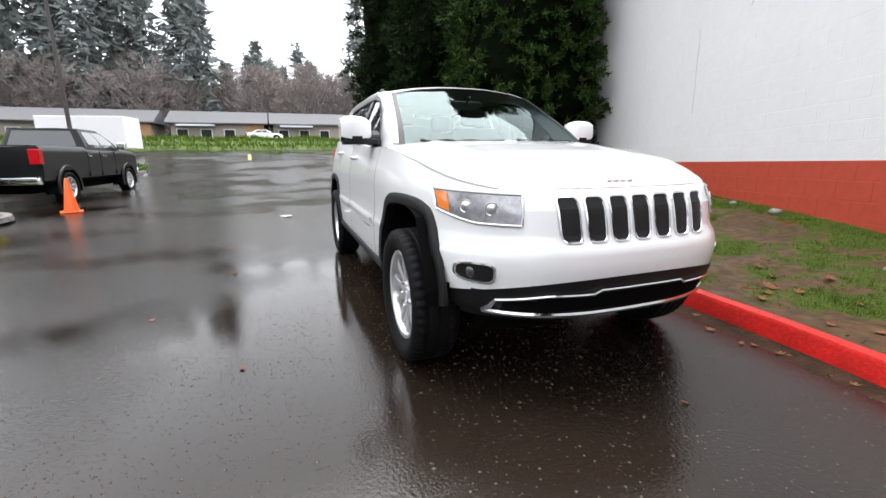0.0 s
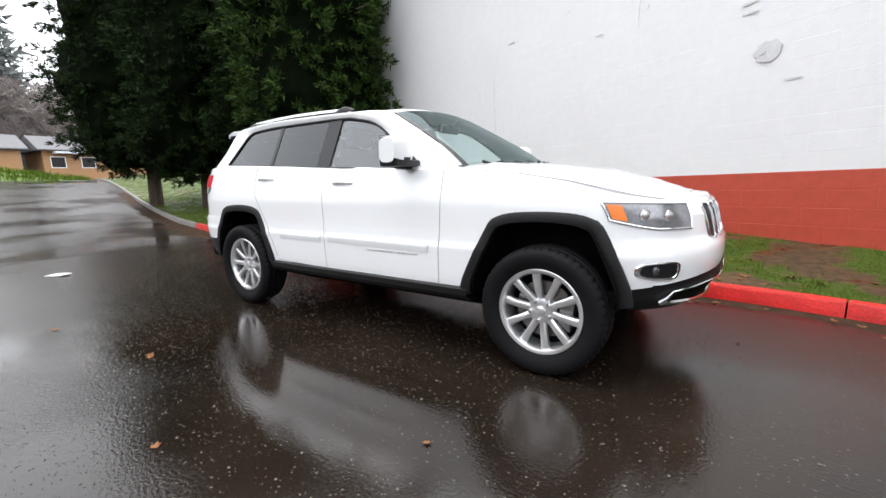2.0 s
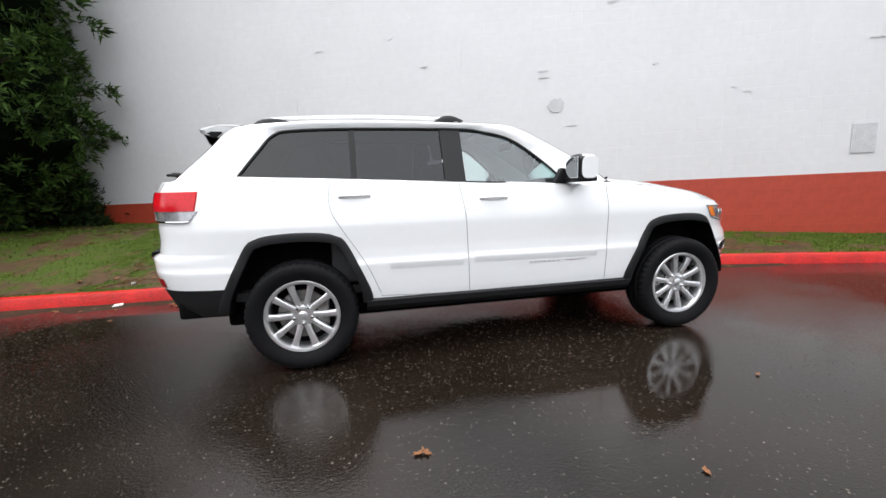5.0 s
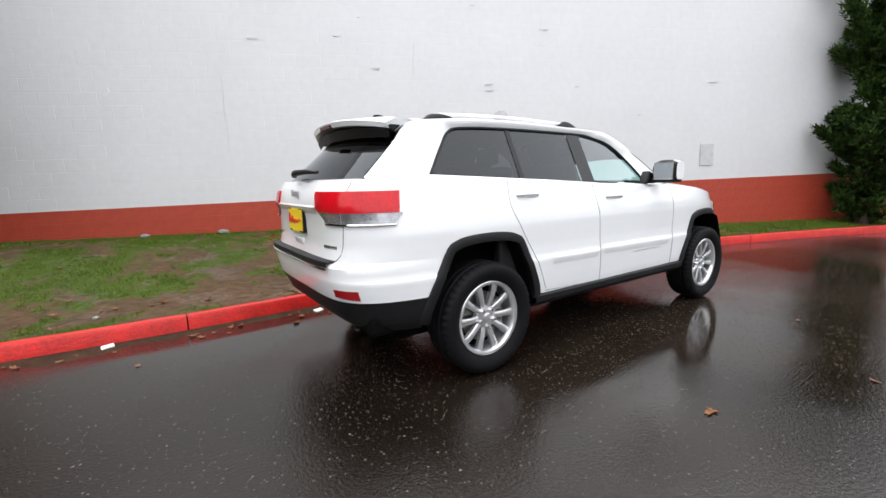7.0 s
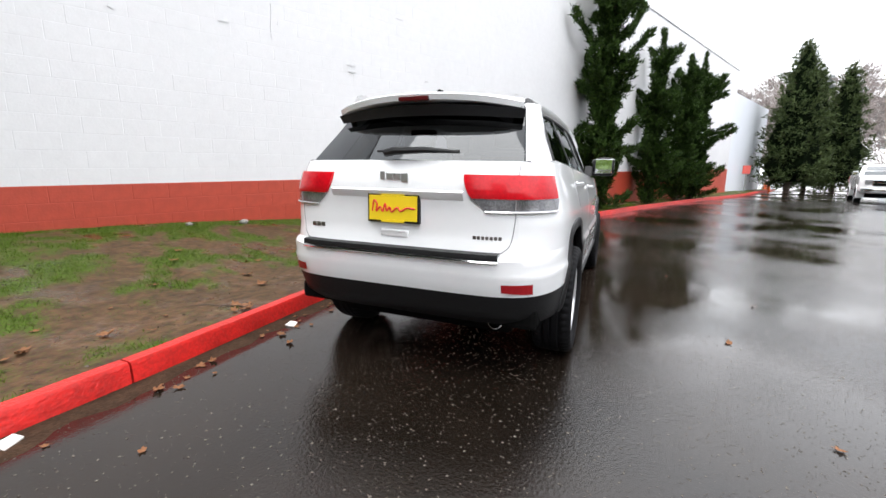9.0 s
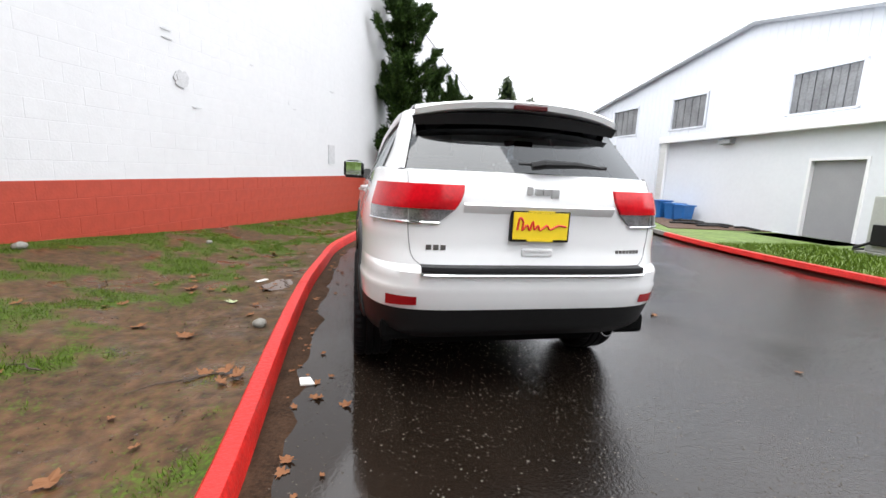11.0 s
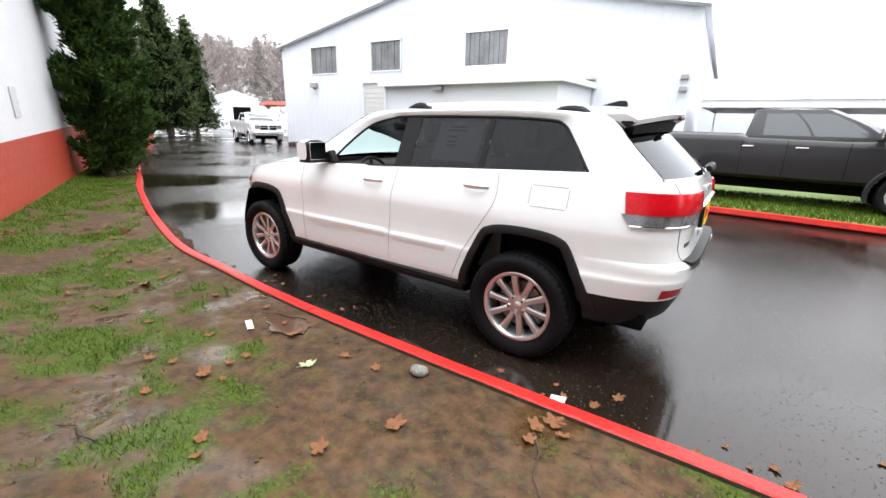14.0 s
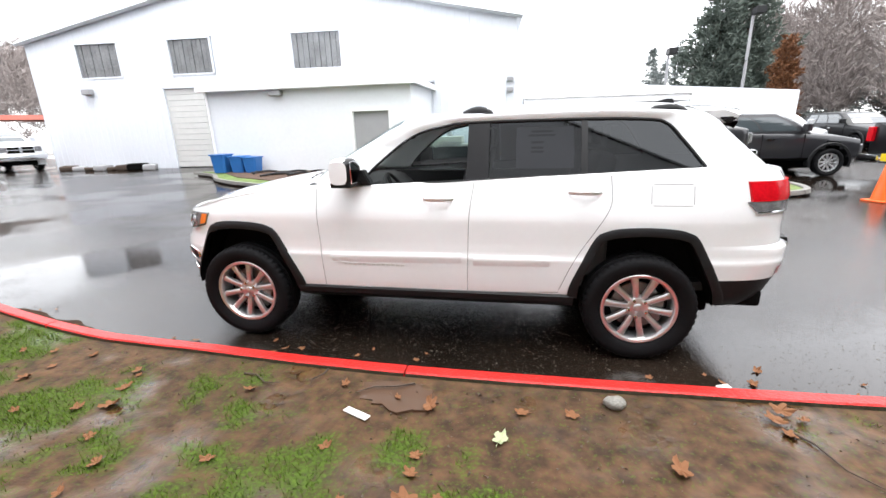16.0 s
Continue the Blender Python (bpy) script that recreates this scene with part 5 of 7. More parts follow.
        for xa, xb in ((-0.24, -0.46), (-1.46, -1.72)):
            bm = bmesh.new()
            rows = []
            for f in np.linspace(0, 1, 8):
                x = xa + (xb - xa) * f
                hgt = 0.048 * math.sin(math.pi * min(1, max(0.04, f))) ** 0.6
                zb = 1.668 if xa > -1 else 1.648
                rows.append([(x, s * (0.548 + 0.024 * math.cos(a)), zb + hgt * max(0, math.sin(a))) for a in np.linspace(0, math.pi, 9)])
            grid(bm, rows)
            bmesh.ops.recalc_face_normals(bm, faces=bm.faces)
            part("rail_foot", bm, BLACK_PLASTIC, rail, smooth=True)
    # fuel flap on the driver's quarter
    for z in (1.07, 1.20):
        strip_on_side(car, [(-1.485, z), (-1.6, z), (-1.715, z)], 1, 0.0022)
    for x in (-1.475, -1.725):
        strip_on_side(car, [(x, 1.08), (x, 1.135), (x, 1.19)], 1, 0.0022)
    nose_parts(car)
    tail_parts(car)
    cabin(car)
    return car


def on_nose(y, z, out=0.0):
    return (nose_x(y, z) + out, y, z)


def on_tail(y, z, out=0.0):
    return (tail_x(y, z) - out, y, z)


def nose_parts(car):
    # grille: seven slots with bright rims
    for k in range(-3, 4):
        yc = k * 0.118
        w, z0, z1 = 0.043, 0.775, 0.950

        def ring(grow, out):
            pts = []
            for a in np.linspace(0, 2 * math.pi, 33)[:-1]:
                c, sn = math.cos(a), math.sin(a)
                u = math.copysign(abs(c) ** 0.35, c) * (w + grow) * (0.94 + 0.06 * sn)
                v = math.copysign(abs(sn) ** 0.35, sn) * ((z1 - z0) / 2 + grow)
                y, z = yc * (1 + 0.02 * sn) + u, (z0 + z1) / 2 + v
                pts.append((nose_x(y, z) + out, y, z))
            return pts
        slot = empty("grille_slot")
        slot.parent = car
        bm = bmesh.new()
        grid(bm, [ring(0.010, 0.0), ring(0.008, 0.010), ring(0.003, 0.012), ring(-0.001, 0.004)], True)
        bmesh.ops.recalc_face_normals(bm, faces=bm.faces)
        part("slot_rim", bm, CHROME, slot, "chrome rim", smooth=True)
        bm = bmesh.new()
        grid(bm, [[(nose_x(yc * (1 + 0.02 * v) + u * w, (z0 + z1) / 2 + v * (z1 - z0) / 2) + 0.006, yc * (1 + 0.02 * v) + u * w, (z0 + z1) / 2 + v * (z1 - z0) / 2) for u in np.linspace(-1, 1, 7)] for v in np.linspace(-1, 1, 9)])
        part("slot_mesh", bm, BLACK_PLASTIC, slot, "black mesh inset")
    # headlamps
    for s in (1, -1):
        lamp = empty("headlamp")
        lamp.parent = car

        def surf(f, v, out):
            """f from the inner to the outer end, v from bottom to top."""
            zt = 0.962 + 0.016 * f
            zb = 0.838 + 0.10 * max(0, f - 0.45) ** 1.3 + 0.006 * f
            z = zb + (zt - zb) * v
            p = even(plan(z, 400, 3, 3)[:400], 260)
            s_in, s_out = 0.555 - 0.02 * v, 0.985
            ln = np.concatenate([[0], np.cumsum(np.hypot(*np.diff(p, axis=0).T))])
            q = s_in + (s_out - s_in) * f
            x, y = np.interp(q, ln, p[:, 0]), np.interp(q, ln, p[:, 1])
            k = math.hypot(x - 0.9, y) + 1e-6
            return (x + out * (x - 0.9) / k, s * (y + out * y / k), z)
        bm = bmesh.new()
        g = [[surf(f, v, 0.003) for v in np.linspace(0, 1, 7)] for f in np.linspace(0, 1, 22)]
        grid(bm, g)
        part("lamp_bowl", bm, shade("lamp_bowl", (0.42, 0.42, 0.44), 0.18, 0.6, var=0.45, scale=6) if s > 0 else bpy.data.materials["lamp_bowl"], lamp, smooth=True)
        bm = bmesh.new()
        grid(bm, [[surf(f, v, 0.006) for v in np.linspace(0.12, 0.92, 5)] for f in np.linspace(0.80, 0.965, 6)])
        part("turn_signal", bm, AMBER, lamp, "amber turn signal", smooth=True)
        for f0 in (0.30, 0.58):
            c = Vector(surf(f0, 0.5, 0.002))
            b2 = bmesh.new()
            lathe(b2, [(0.001, 0.010), (0.016, 0.008), (0.024, 0.003), (0.029, 0.005), (0.031, 0.0)], 28, "x", Matrix.Translation(c) @ Matrix.Rotation(radians(s * (25 + 30 * f0)), 4, "Z"))
            part("projector", b2, ALLOY, lamp, smooth=True)
        bm = bmesh.new()
        edge = [surf(f, 0, 0.007) for f in np.linspace(0, 1, 24)] + [surf(1, v, 0.007) for v in np.linspace(0, 1, 6)[1:]]
        tube(bm, edge, 0.0055, 6)
        tube(bm, [surf(0, v, 0.007) for v in np.linspace(0, 1, 6)], 0.0055, 6)
        part("lamp_trim", bm, CHROME, lamp, smooth=True)
        bm = bmesh.new()
        tube(bm, [surf(f, 1.0, 0.004) for f in np.linspace(0, 1, 24)], 0.004, 6)
        part("lamp_gap", bm, SEAM, lamp)
        # fog lamps
        bm = bmesh.new()

        def fog(a, grow, out):
            c, sn = math.cos(a), math.sin(a)
            y = 0.700 + math.copysign(abs(c) ** 0.6, c) * (0.052 + grow)
            z = 0.628 + math.copysign(abs(sn) ** 0.6, sn) * (0.036 + grow) * (1.0 + 0.15 * (-c))
            y = min(y, 0.845)
            return (nose_x(y, z) + out, s * (y + out * 0.5), z)
        angs = np.linspace(0, 2 * math.pi, 41)[:-1]
        grid(bm, [[fog(a, g, o) for a in angs] for g, o in ((0.012, 0.001), (0.010, 0.009), (0.003, 0.010), (0.0, 0.003))], True)
        bmesh.ops.recalc_face_normals(bm, faces=bm.faces)
        fl = part("fog_bezel", bm, CHROME, car, "chrome fog lamp bezel", smooth=True)
        bm = bmesh.new()
        rings = [[fog(a, g, 0.006) for a in angs] for g in (0.001, -0.012, -0.026, -0.040)]
        vr = grid(bm, rings, True)
        bm.faces.new(vr[-1])
        part("fog_recess", bm, BLACK_PLASTIC, fl)
        c = Vector((nose_x(0.715, 0.628) + 0.008, s * 0.715, 0.628))
        bm = bmesh.new()
        lathe(bm, [(0.001, 0.008), (0.018, 0.006), (0.025, 0.0)], 24, "x", Matrix.Translation(c) @ Matrix.Rotation(radians(s * 40), 4, "Z"))
        part("fog_lens", bm, shade("fog_glass", (0.05, 0.05, 0.055), 0.08, coat=1.0) if s > 0 else bpy.data.materials["fog_glass"], fl, smooth=True)
    # smooth edge of the black fascia under the painted nose
    bm = bmesh.new()
    grid(bm, [[on_nose(y, black_line(y) + 0.018 + dz, 0.0045) for dz in (0.0, -0.02, -0.05, -0.08)] for y in np.linspace(-0.80, 0.80, 61)])
    part("fascia_edge", bm, BLACK_PLASTIC, car, smooth=True)
    # intake with bright lip in the lower fascia
    bm = bmesh.new()
    ys = np.linspace(-0.60, 0.60, 33)
    grid(bm, [[on_nose(y, z, 0.006) for z in (0.455, 0.50, 0.545 - 0.03 * (abs(y) > 0.45))] for y in ys])
    part("intake", bm, DARK_WELL, car, "dark lower intake")
    bm = bmesh.new()
    lip = [on_nose(y, 0.435 + 0.012 * (y / 0.6) ** 2, 0.016) for y in np.linspace(-0.66, 0.66, 41)]
    top = [on_nose(y, 0.545 + (0.018 if abs(y) < 0.25 else 0.0) - 0.035 * max(0, (abs(y) - 0.45) / 0.18), 0.013) for y in np.linspace(-0.63, 0.63, 41)]
    tube(bm, lip, 0.014, 8)
    tube(bm, top, 0.006, 6)
    for s in (0, -1):
        tube(bm, [lip[s], ((lip[s][0] + top[s][0]) / 2 + 0.004, (lip[s][1] + top[s][1]) / 2, 0.475), top[s]], [0.014, 0.012, 0.007], 8)
    part("chrome_lip", bm, CHROME, car, "chrome lip round the lower intake", smooth=True)
    # badge on the hood edge, plain shapes
    bm = bmesh.new()
    for k in range(4):
        y = -0.06 + 0.04 * k
        box(bm, 2.062, 2.092, y - 0.014, y + 0.014, 0.995, 1.013, 0.004)
    part("badge", bm, ALLOY, car, "chrome badge as plain shapes")
    # wipers and cowl
    bm = bmesh.new()
    grid(bm, [[(1.10 - 0.22 * (abs(y) / 0.78) ** 2 + o, y, 1.196 + h) for o, h in ((0.0, 0.0), (-0.06, 0.010))] for y in np.linspace(-0.76, 0.76, 25)])
    part("cowl", bm, BLACK_PLASTIC, car)
    for y0, y1 in ((-0.05, -0.60), (0.55, 0.05)):
        bm = bmesh.new()
        tube(bm, [(1.07 - 0.20 * (y / 0.78) ** 2, y, 1.215 + 0.012 * math.sin(3 * i)) for i, y in enumerate(np.linspace(y0, y1, 8))], 0.010, 6)
        part("wiper", bm, BLACK_PLASTIC, car)


def tail_parts(car):
    # tail lamps wrap the corners
    for s in (1, -1):
        lamp = empty("tail_lamp")
        lamp.parent = car

        def surf(f, v, out, z0, z1):
            """f from the flank to the inner end."""
            z = z0 + (z1 - z0) * v
            p = plan(z, 3, 3, 400)[3:]
            ln = np.concatenate([[0], np.cumsum(np.hypot(*np.diff(p, axis=0).T))])
            a = np.interp(2.035 + 0.05 * (1 - v) * (1 if z1 < 1.12 else 0.4), -p[:, 0], ln)
            b = ln[-1] - (0.395 + (0.045 + 0.07 * (1 - v) if z1 < 1.12 else 0.045 * (1 - v) ** 2))
            q = a + (b - a) * f
            x, y = np.interp(q, ln, p[:, 0]), np.interp(q, ln, p[:, 1])
            k = math.hypot(x + 1.6, y)
            return (x + out * (x + 1.6) / k, s * (y + out * y / k), z)
        for name, mat, z0, z1, o in (("red_lens", RED_LENS, 1.094, 1.214, 0.014), ("clear_lens", CLEAR_LENS, 1.034, 1.093, 0.010)):
            fs = np.linspace(0, 1, 26)
            vs = np.linspace(0, 1, 6)
            bm = bmesh.new()
            rows = [[surf(f, 0, 0.0, z0, z1)] + [surf(f, v, o, z0, z1) for v in vs] + [surf(f, 1, 0.0, z0, z1)] for f in fs]
            rows = [[surf(0, v, 0.0, z0, z1) for v in (0, *vs, 1)]] + rows + [[surf(1, v, 0.0, z0, z1) for v in (0, *vs, 1)]]
            grid(bm, rows)
            bmesh.ops.recalc_face_normals(bm, faces=bm.faces)
            part(name, bm, mat, lamp, smooth=True, angle=28)
        bm = bmesh.new()
        tube(bm, [surf(f, 0, 0.010, 1.028, 1.10) for f in np.linspace(0, 1, 20)], 0.006, 6)
        part("lamp_trim", bm, CHROME, lamp, smooth=True)
        bm = bmesh.new()
        tube(bm, [on_tail(s * 0.662, z, 0.012) for z in np.linspace(1.03, 1.212, 5)], 0.003, 5)
        part("lamp_gap", bm, SEAM, lamp)
        # tailgate gap
        bm = bmesh.new()
        tube(bm, [on_tail(s * y, z, -0.0005) for y, z in smooth_line([(0.60, 0.818), (0.640, 0.86), (0.657, 0.95), (0.662, 1.03)], 5)], 0.003, 5)
        part("panel_gap", bm, SEAM, car)
        bm = bmesh.new()
        tube(bm, [on_tail(s * 0.662, z, -0.0005) for z in np.linspace(1.21, 1.27, 4)], 0.003, 5)
        part("panel_gap", bm, SEAM, car)
        # reflectors
        bm = bmesh.new()
        g = []
        for y in np.linspace(0.615, 0.762, 7):
            zt, zb = 0.662, 0.605 + 0.012 * (0.762 - y) / 0.147
            g.append([on_tail(s * y, z, 0.005) for z in (zb, (zb + zt) / 2, zt)])
        grid(bm, g)
        part("reflector", bm, shade("dark_red_reflector", (0.32, 0.008, 0.012), 0.25) if s > 0 else bpy.data.materials["dark_red_reflector"], car, "red rear reflector")
    # step pad and bright strip on the bumper
    bm = bmesh.new()
    grid(bm, [[(tail_x(y, 0.79) + o, y, z) for o, z in ((0.05, 0.822), (-0.008, 0.818), (-0.012, 0.803), (-0.010, 0.788))] for y in np.linspace(-0.60, 0.60, 25)])
    part("step_pad", bm, BLACK_PLASTIC, car, "ribbed black bumper pad", smooth=True)
    bm = bmesh.new()
    tube(bm, [(tail_x(y, 0.78) - 0.012, y, 0.779) for y in np.linspace(-0.60, 0.60, 25)], 0.007, 6)
    part("bumper_strip", bm, CHROME, car, smooth=True)
    # crease under the lamps on the tailgate
    bm = bmesh.new()
    grid(bm, [[on_tail(y, z, o) for z, o in ((1.130, 0.0), (1.120, 0.016), (1.105, 0.012), (1.08, 0.0))] for y in np.linspace(-0.40, 0.40, 17)])
    part("gate_lip", bm, WHITE_PAINT, car, smooth=True, angle=60)
    # plate: yellow dealer card in a dark frame, script as plain strokes
    bm = bmesh.new()
    px = tail_x(0, 1.0)
    box(bm, px - 0.022, px + 0.01, -0.158, 0.158, 0.945, 1.105, 0.004)
    frame_part = part("plate_frame", bm, BLACK_PLASTIC, car, "black plate frame")
    bm = bmesh.new()
    box(bm, px - 0.027, px - 0.020, -0.147, 0.147, 0.957, 1.093, 0.002)
    part("plate_card", bm, YELLOW, frame_part, "yellow dealer card")
    bm = bmesh.new()
    tube(bm, [(px - 0.028, y, z) for y, z in smooth_line([(0.125, 1.005), (0.115, 1.065), (0.095, 1.045), (0.10, 1.005), (0.075, 1.03), (0.06, 1.005), (0.045, 1.05), (0.035, 1.01), (0.015, 1.03), (0.005, 1.005), (-0.03, 1.03), (-0.05, 1.01), (-0.09, 1.03), (-0.135, 1.025)], 4)], 0.0055, 5)
    part("plate_stroke", bm, RED_PRINT, frame_part, "red hand-drawn stroke")
    bm = bmesh.new()
    box(bm, px - 0.0285, px - 0.02, -0.07, 0.07, 0.948, 0.962)
    part("plate_bar", bm, YELLOW, frame_part, "plain bar of small print")
    bm = bmesh.new()
    box(bm, px - 0.0285, px - 0.02, -0.07, 0.07, 1.094, 1.102)
    part("plate_bar", bm, YELLOW, frame_part, "plain bar of small print")
    # badges as plain shapes
    bm = bmesh.new()
    for k, w in enumerate((0.016, 0.022, 0.022, 0.022)):
        y = 0.066 - 0.045 * k
        x = tail_x(y, 1.2)
        box(bm, x - 0.012, x, y - w, y + w, 1.178 if k < 3 else 1.165, 1.215 if k else 1.225, 0.006)
    part("badge", bm, ALLOY, car, "chrome badge as plain shapes")
    for n, y0, dy, hw, z0, z1 in ((7, -0.46, 0.022, 0.008, 0.884, 0.902), (3, 0.56, 0.035, 0.013, 0.893, 0.918)):
        for k in range(n):
            y = y0 - dy * k
            x = tail_x(y, 0.9)
            bm = bmesh.new()
            box(bm, x - 0.004, x + 0.002, y - hw, y + hw, z0, z1)
            part("letter_bar", bm, STEEL, car, "small chrome letter as a plain bar")
    # latch handle
    bm = bmesh.new()
    x = tail_x(0, 0.88)
    box(bm, x - 0.010, x + 0.01, -0.085, 0.085, 0.868, 0.905, 0.008)
    box(bm, x - 0.016, x + 0.01, -0.075, 0.075, 0.892, 0.906, 0.005)
    part("gate_handle", bm, WHITE_PAINT, car, smooth=True)
    # rear wiper
    bm = bmesh.new()
    tube(bm, [(-2.372, 0.06, 1.318), (-2.385, 0.0, 1.330), (-2.372, -0.18, 1.335), (-2.35, -0.36, 1.325)], [0.020, 0.022, 0.016, 0.007], 8)
    tube(bm, [(-2.350, 0.12, 1.33), (-2.350, -0.36, 1.33)], 0.008, 6)
    part("rear_wiper", bm, BLACK_PLASTIC, car)
    # spoiler
    bm = bmesh.new()
    rows = []
    for u in np.linspace(-1, 1, 25):
        y = u * 0.605
        c = 1 - abs(u) ** 2.4
        zt = 1.640 + 0.048 * c
        tip = -2.035 - 0.125 * (1 - u * u) + 0.03 * abs(u) ** 6
        rows.append([(-1.80, y * 0.94, zt + 0.002), (-1.93, y * 0.97, zt + 0.004), (tip + 0.015, y, zt - 0.022), (tip, y, zt - 0.032), (tip + 0.012, y, zt - 0.062), (-1.96, y * 0.96, zt - 0.075), (-1.86, y * 0.92, zt - 0.08)])
    vr = grid(bm, rows)
    bm.faces.new(vr[0])
    bm.faces.new(vr[-1][::-1])
    bmesh.ops.recalc_face_normals(bm, faces=bm.faces)
    sp = part("spoiler", bm, WHITE_PAINT, car, smooth=True, angle=45)
    bm = bmesh.new()
    for s in (1, -1):
        prism(bm, [(-1.90, 1.600), (-2.0, 1.602), (-2.012, 1.590), (-1.955, 1.555)], "y", *sorted((s * 0.602, s * 0.545)), 0.008)
    grid(bm, [[(-1.92 - 0.1 * (1 - u * u), u * 0.6, 1.585 + 0.03 * (1 - u * u)), (-2.0 - 0.11 * (1 - u * u), u * 0.62, 1.572 + 0.035 * (1 - u * u)), (-1.985 - 0.105 * (1 - u * u), u * 0.6, 1.525 + 0.02 * (1 - u * u))] for u in np.linspace(-1, 1, 13)])
    part("spoiler_underside", bm, BLACK_PLASTIC, sp, "black spoiler underside")
    bm = bmesh.new()
    box(bm, -2.162, -2.13, -0.095, 0.095, 1.620, 1.645, 0.006)
    part("brake_lamp", bm, shade("dim_brake_lamp", (0.07, 0.006, 0.007), 0.25), sp, "unlit high brake lamp")
    # exhaust
    bm = bmesh.new()
    lathe(bm, [(0.040, -2.30), (0.042, -2.305), (0.036, -2.306), (0.034, -2.15)], 24, "x", Matrix.Translation((0.07, -0.55, 0.405)))
    part("exhaust_pipe", bm, CHROME, car, smooth=True)
    # aerial fin
    bm = bmesh.new()
    prism(bm, [(-1.62, 1.715), (-1.80, 1.705), (-1.79, 1.745), (-1.74, 1.748)], "y", -0.014, 0.014, 0.006)
    part("roof_fin", bm, BLACK_PLASTIC, car)


def cabin(car):
    bm = bmesh.new()
    box(bm, -2.2, 0.95, -0.72, 0.72, 0.46, 0.52)
    part("cabin_floor", bm, INTERIOR, car)
    bm = bmesh.new()
    prism(bm, [(0.42, 0.6), (0.42, 0.98), (0.50, 1.10), (0.62, 1.155), (0.92, 1.165), (0.95, 0.6)], "y", -0.70, 0.70, 0.03)
    prism(bm, [(0.40, 1.05), (0.50, 1.16), (0.64, 1.165)], "y", 0.22, 0.56, 0.02)
    part("dashboard", bm, INTERIOR, car, "charcoal dashboard", smooth=True)
    for s in (1, -1):
        bm = bmesh.new()
        for xa, xb in ((-0.28, 0.76), (-1.25, -0.32)):
            box(bm, xa, xb, *sorted((s * 0.69, s * 0.76)), 0.55, 1.16, 0.02)
        part("door_card", bm, INTERIOR, car)
        bm = bmesh.new()
        box(bm, -0.02, 0.35, *sorted((s * 0.63, s * 0.70)), 0.98, 1.03, 0.015)
        part("armrest", bm, INTERIOR, car)
    for x, y in ((-0.18, 0.37), (-0.18, -0.37), (-1.08, 0.37), (-1.08, -0.37)):
        bm = bmesh.new()
        box(bm, x - 0.05, x + 0.48, y - 0.25, y + 0.25, 0.66, 0.84, 0.06)
        seat = part("seat", bm, INTERIOR, car, "charcoal leather seat", smooth=True)
        bm = bmesh.new()
        box(bm, -0.07, 0.07, -0.25, 0.25, 0, 0.62, 0.06, pose(x - 0.02, y, 0.78, 0, -14, 0))
        part("seat_back", bm, INTERIOR, seat, smooth=True)
        bm = bmesh.new()
        box(bm, -0.05, 0.05, -0.13, 0.13, 0, 0.17, 0.045, pose(x - 0.20, y, 1.40, 0, -8, 0))
        part("headrest", bm, INTERIOR, seat, smooth=True)
    bm = bmesh.new()
    m = pose(0.33, 0.37, 1.06, 0, -65, 0)
    tube(bm, [(0.185 * math.cos(a), 0.185 * math.sin(a), 0) for a in np.linspace(0, 2 * math.pi, 33)], 0.015, 8, m)
    for a in (0, 2.2, 4.1):
        tube(bm, [(0, 0, -0.01), (0.18 * math.cos(a), 0.18 * math.sin(a), 0)], 0.016, 6, m)
    lathe(bm, [(0.001, 0.012), (0.06, 0.008), (0.07, -0.03)], 20, "z", m)
    tube(bm, [(0, 0, -0.02), (0, 0, -0.25)], 0.035, 8, m)
    part("steering_wheel", bm, INTERIOR, car, smooth=True)
    bm = bmesh.new()
    box(bm, -0.02, 0.02, -0.13, 0.13, -0.035, 0.035, 0.015, pose(0.30, 0, 1.52, 0, 15, 0))
    tube(bm, [(0.31, 0, 1.53), (0.38, 0, 1.58)], 0.012, 6)
    part("cabin_mirror", bm, INTERIOR, car)
    bm = bmesh.new()
    grid(bm, [[(x, u * 0.58, 1.635 + 0.03 * (1 - u * u)) for u in np.linspace(-1, 1, 9)] for x in np.linspace(0.1, -1.9, 9)])
    part("headliner", bm, shade("grey_headliner", (0.35, 0.34, 0.33), 0.9), car, "pale headliner")
    # price sheet behind the rear side window
    bm = bmesh.new()
    grid(bm, [[(x, glass_y(x, z) - 0.012, z) for z in np.linspace(1.30, 1.565, 4)] for x in np.linspace(-1.0, -0.62, 5)])
    sh = part("window_sheet", bm, shade("sheet_back", (0.45, 0.45, 0.46), 0.8, var=0.05), car, "price sheet behind tinted glass")
    bm = bmesh.new()
    for i, (a, b, z) in enumerate(((-0.72, -0.86, 1.53), (-0.70, -0.88, 1.505), (-0.72, -0.80, 1.46), (-0.72, -0.80, 1.425), (-0.72, -0.80, 1.40))):
        grid(bm, [[(x, glass_y(x, zz) - 0.009, zz) for zz in (z, z + 0.014)] for x in np.linspace(b, a, 3)])
    part("print_bars", bm, INTERIOR, sh, "plain bars of print")


build_car()


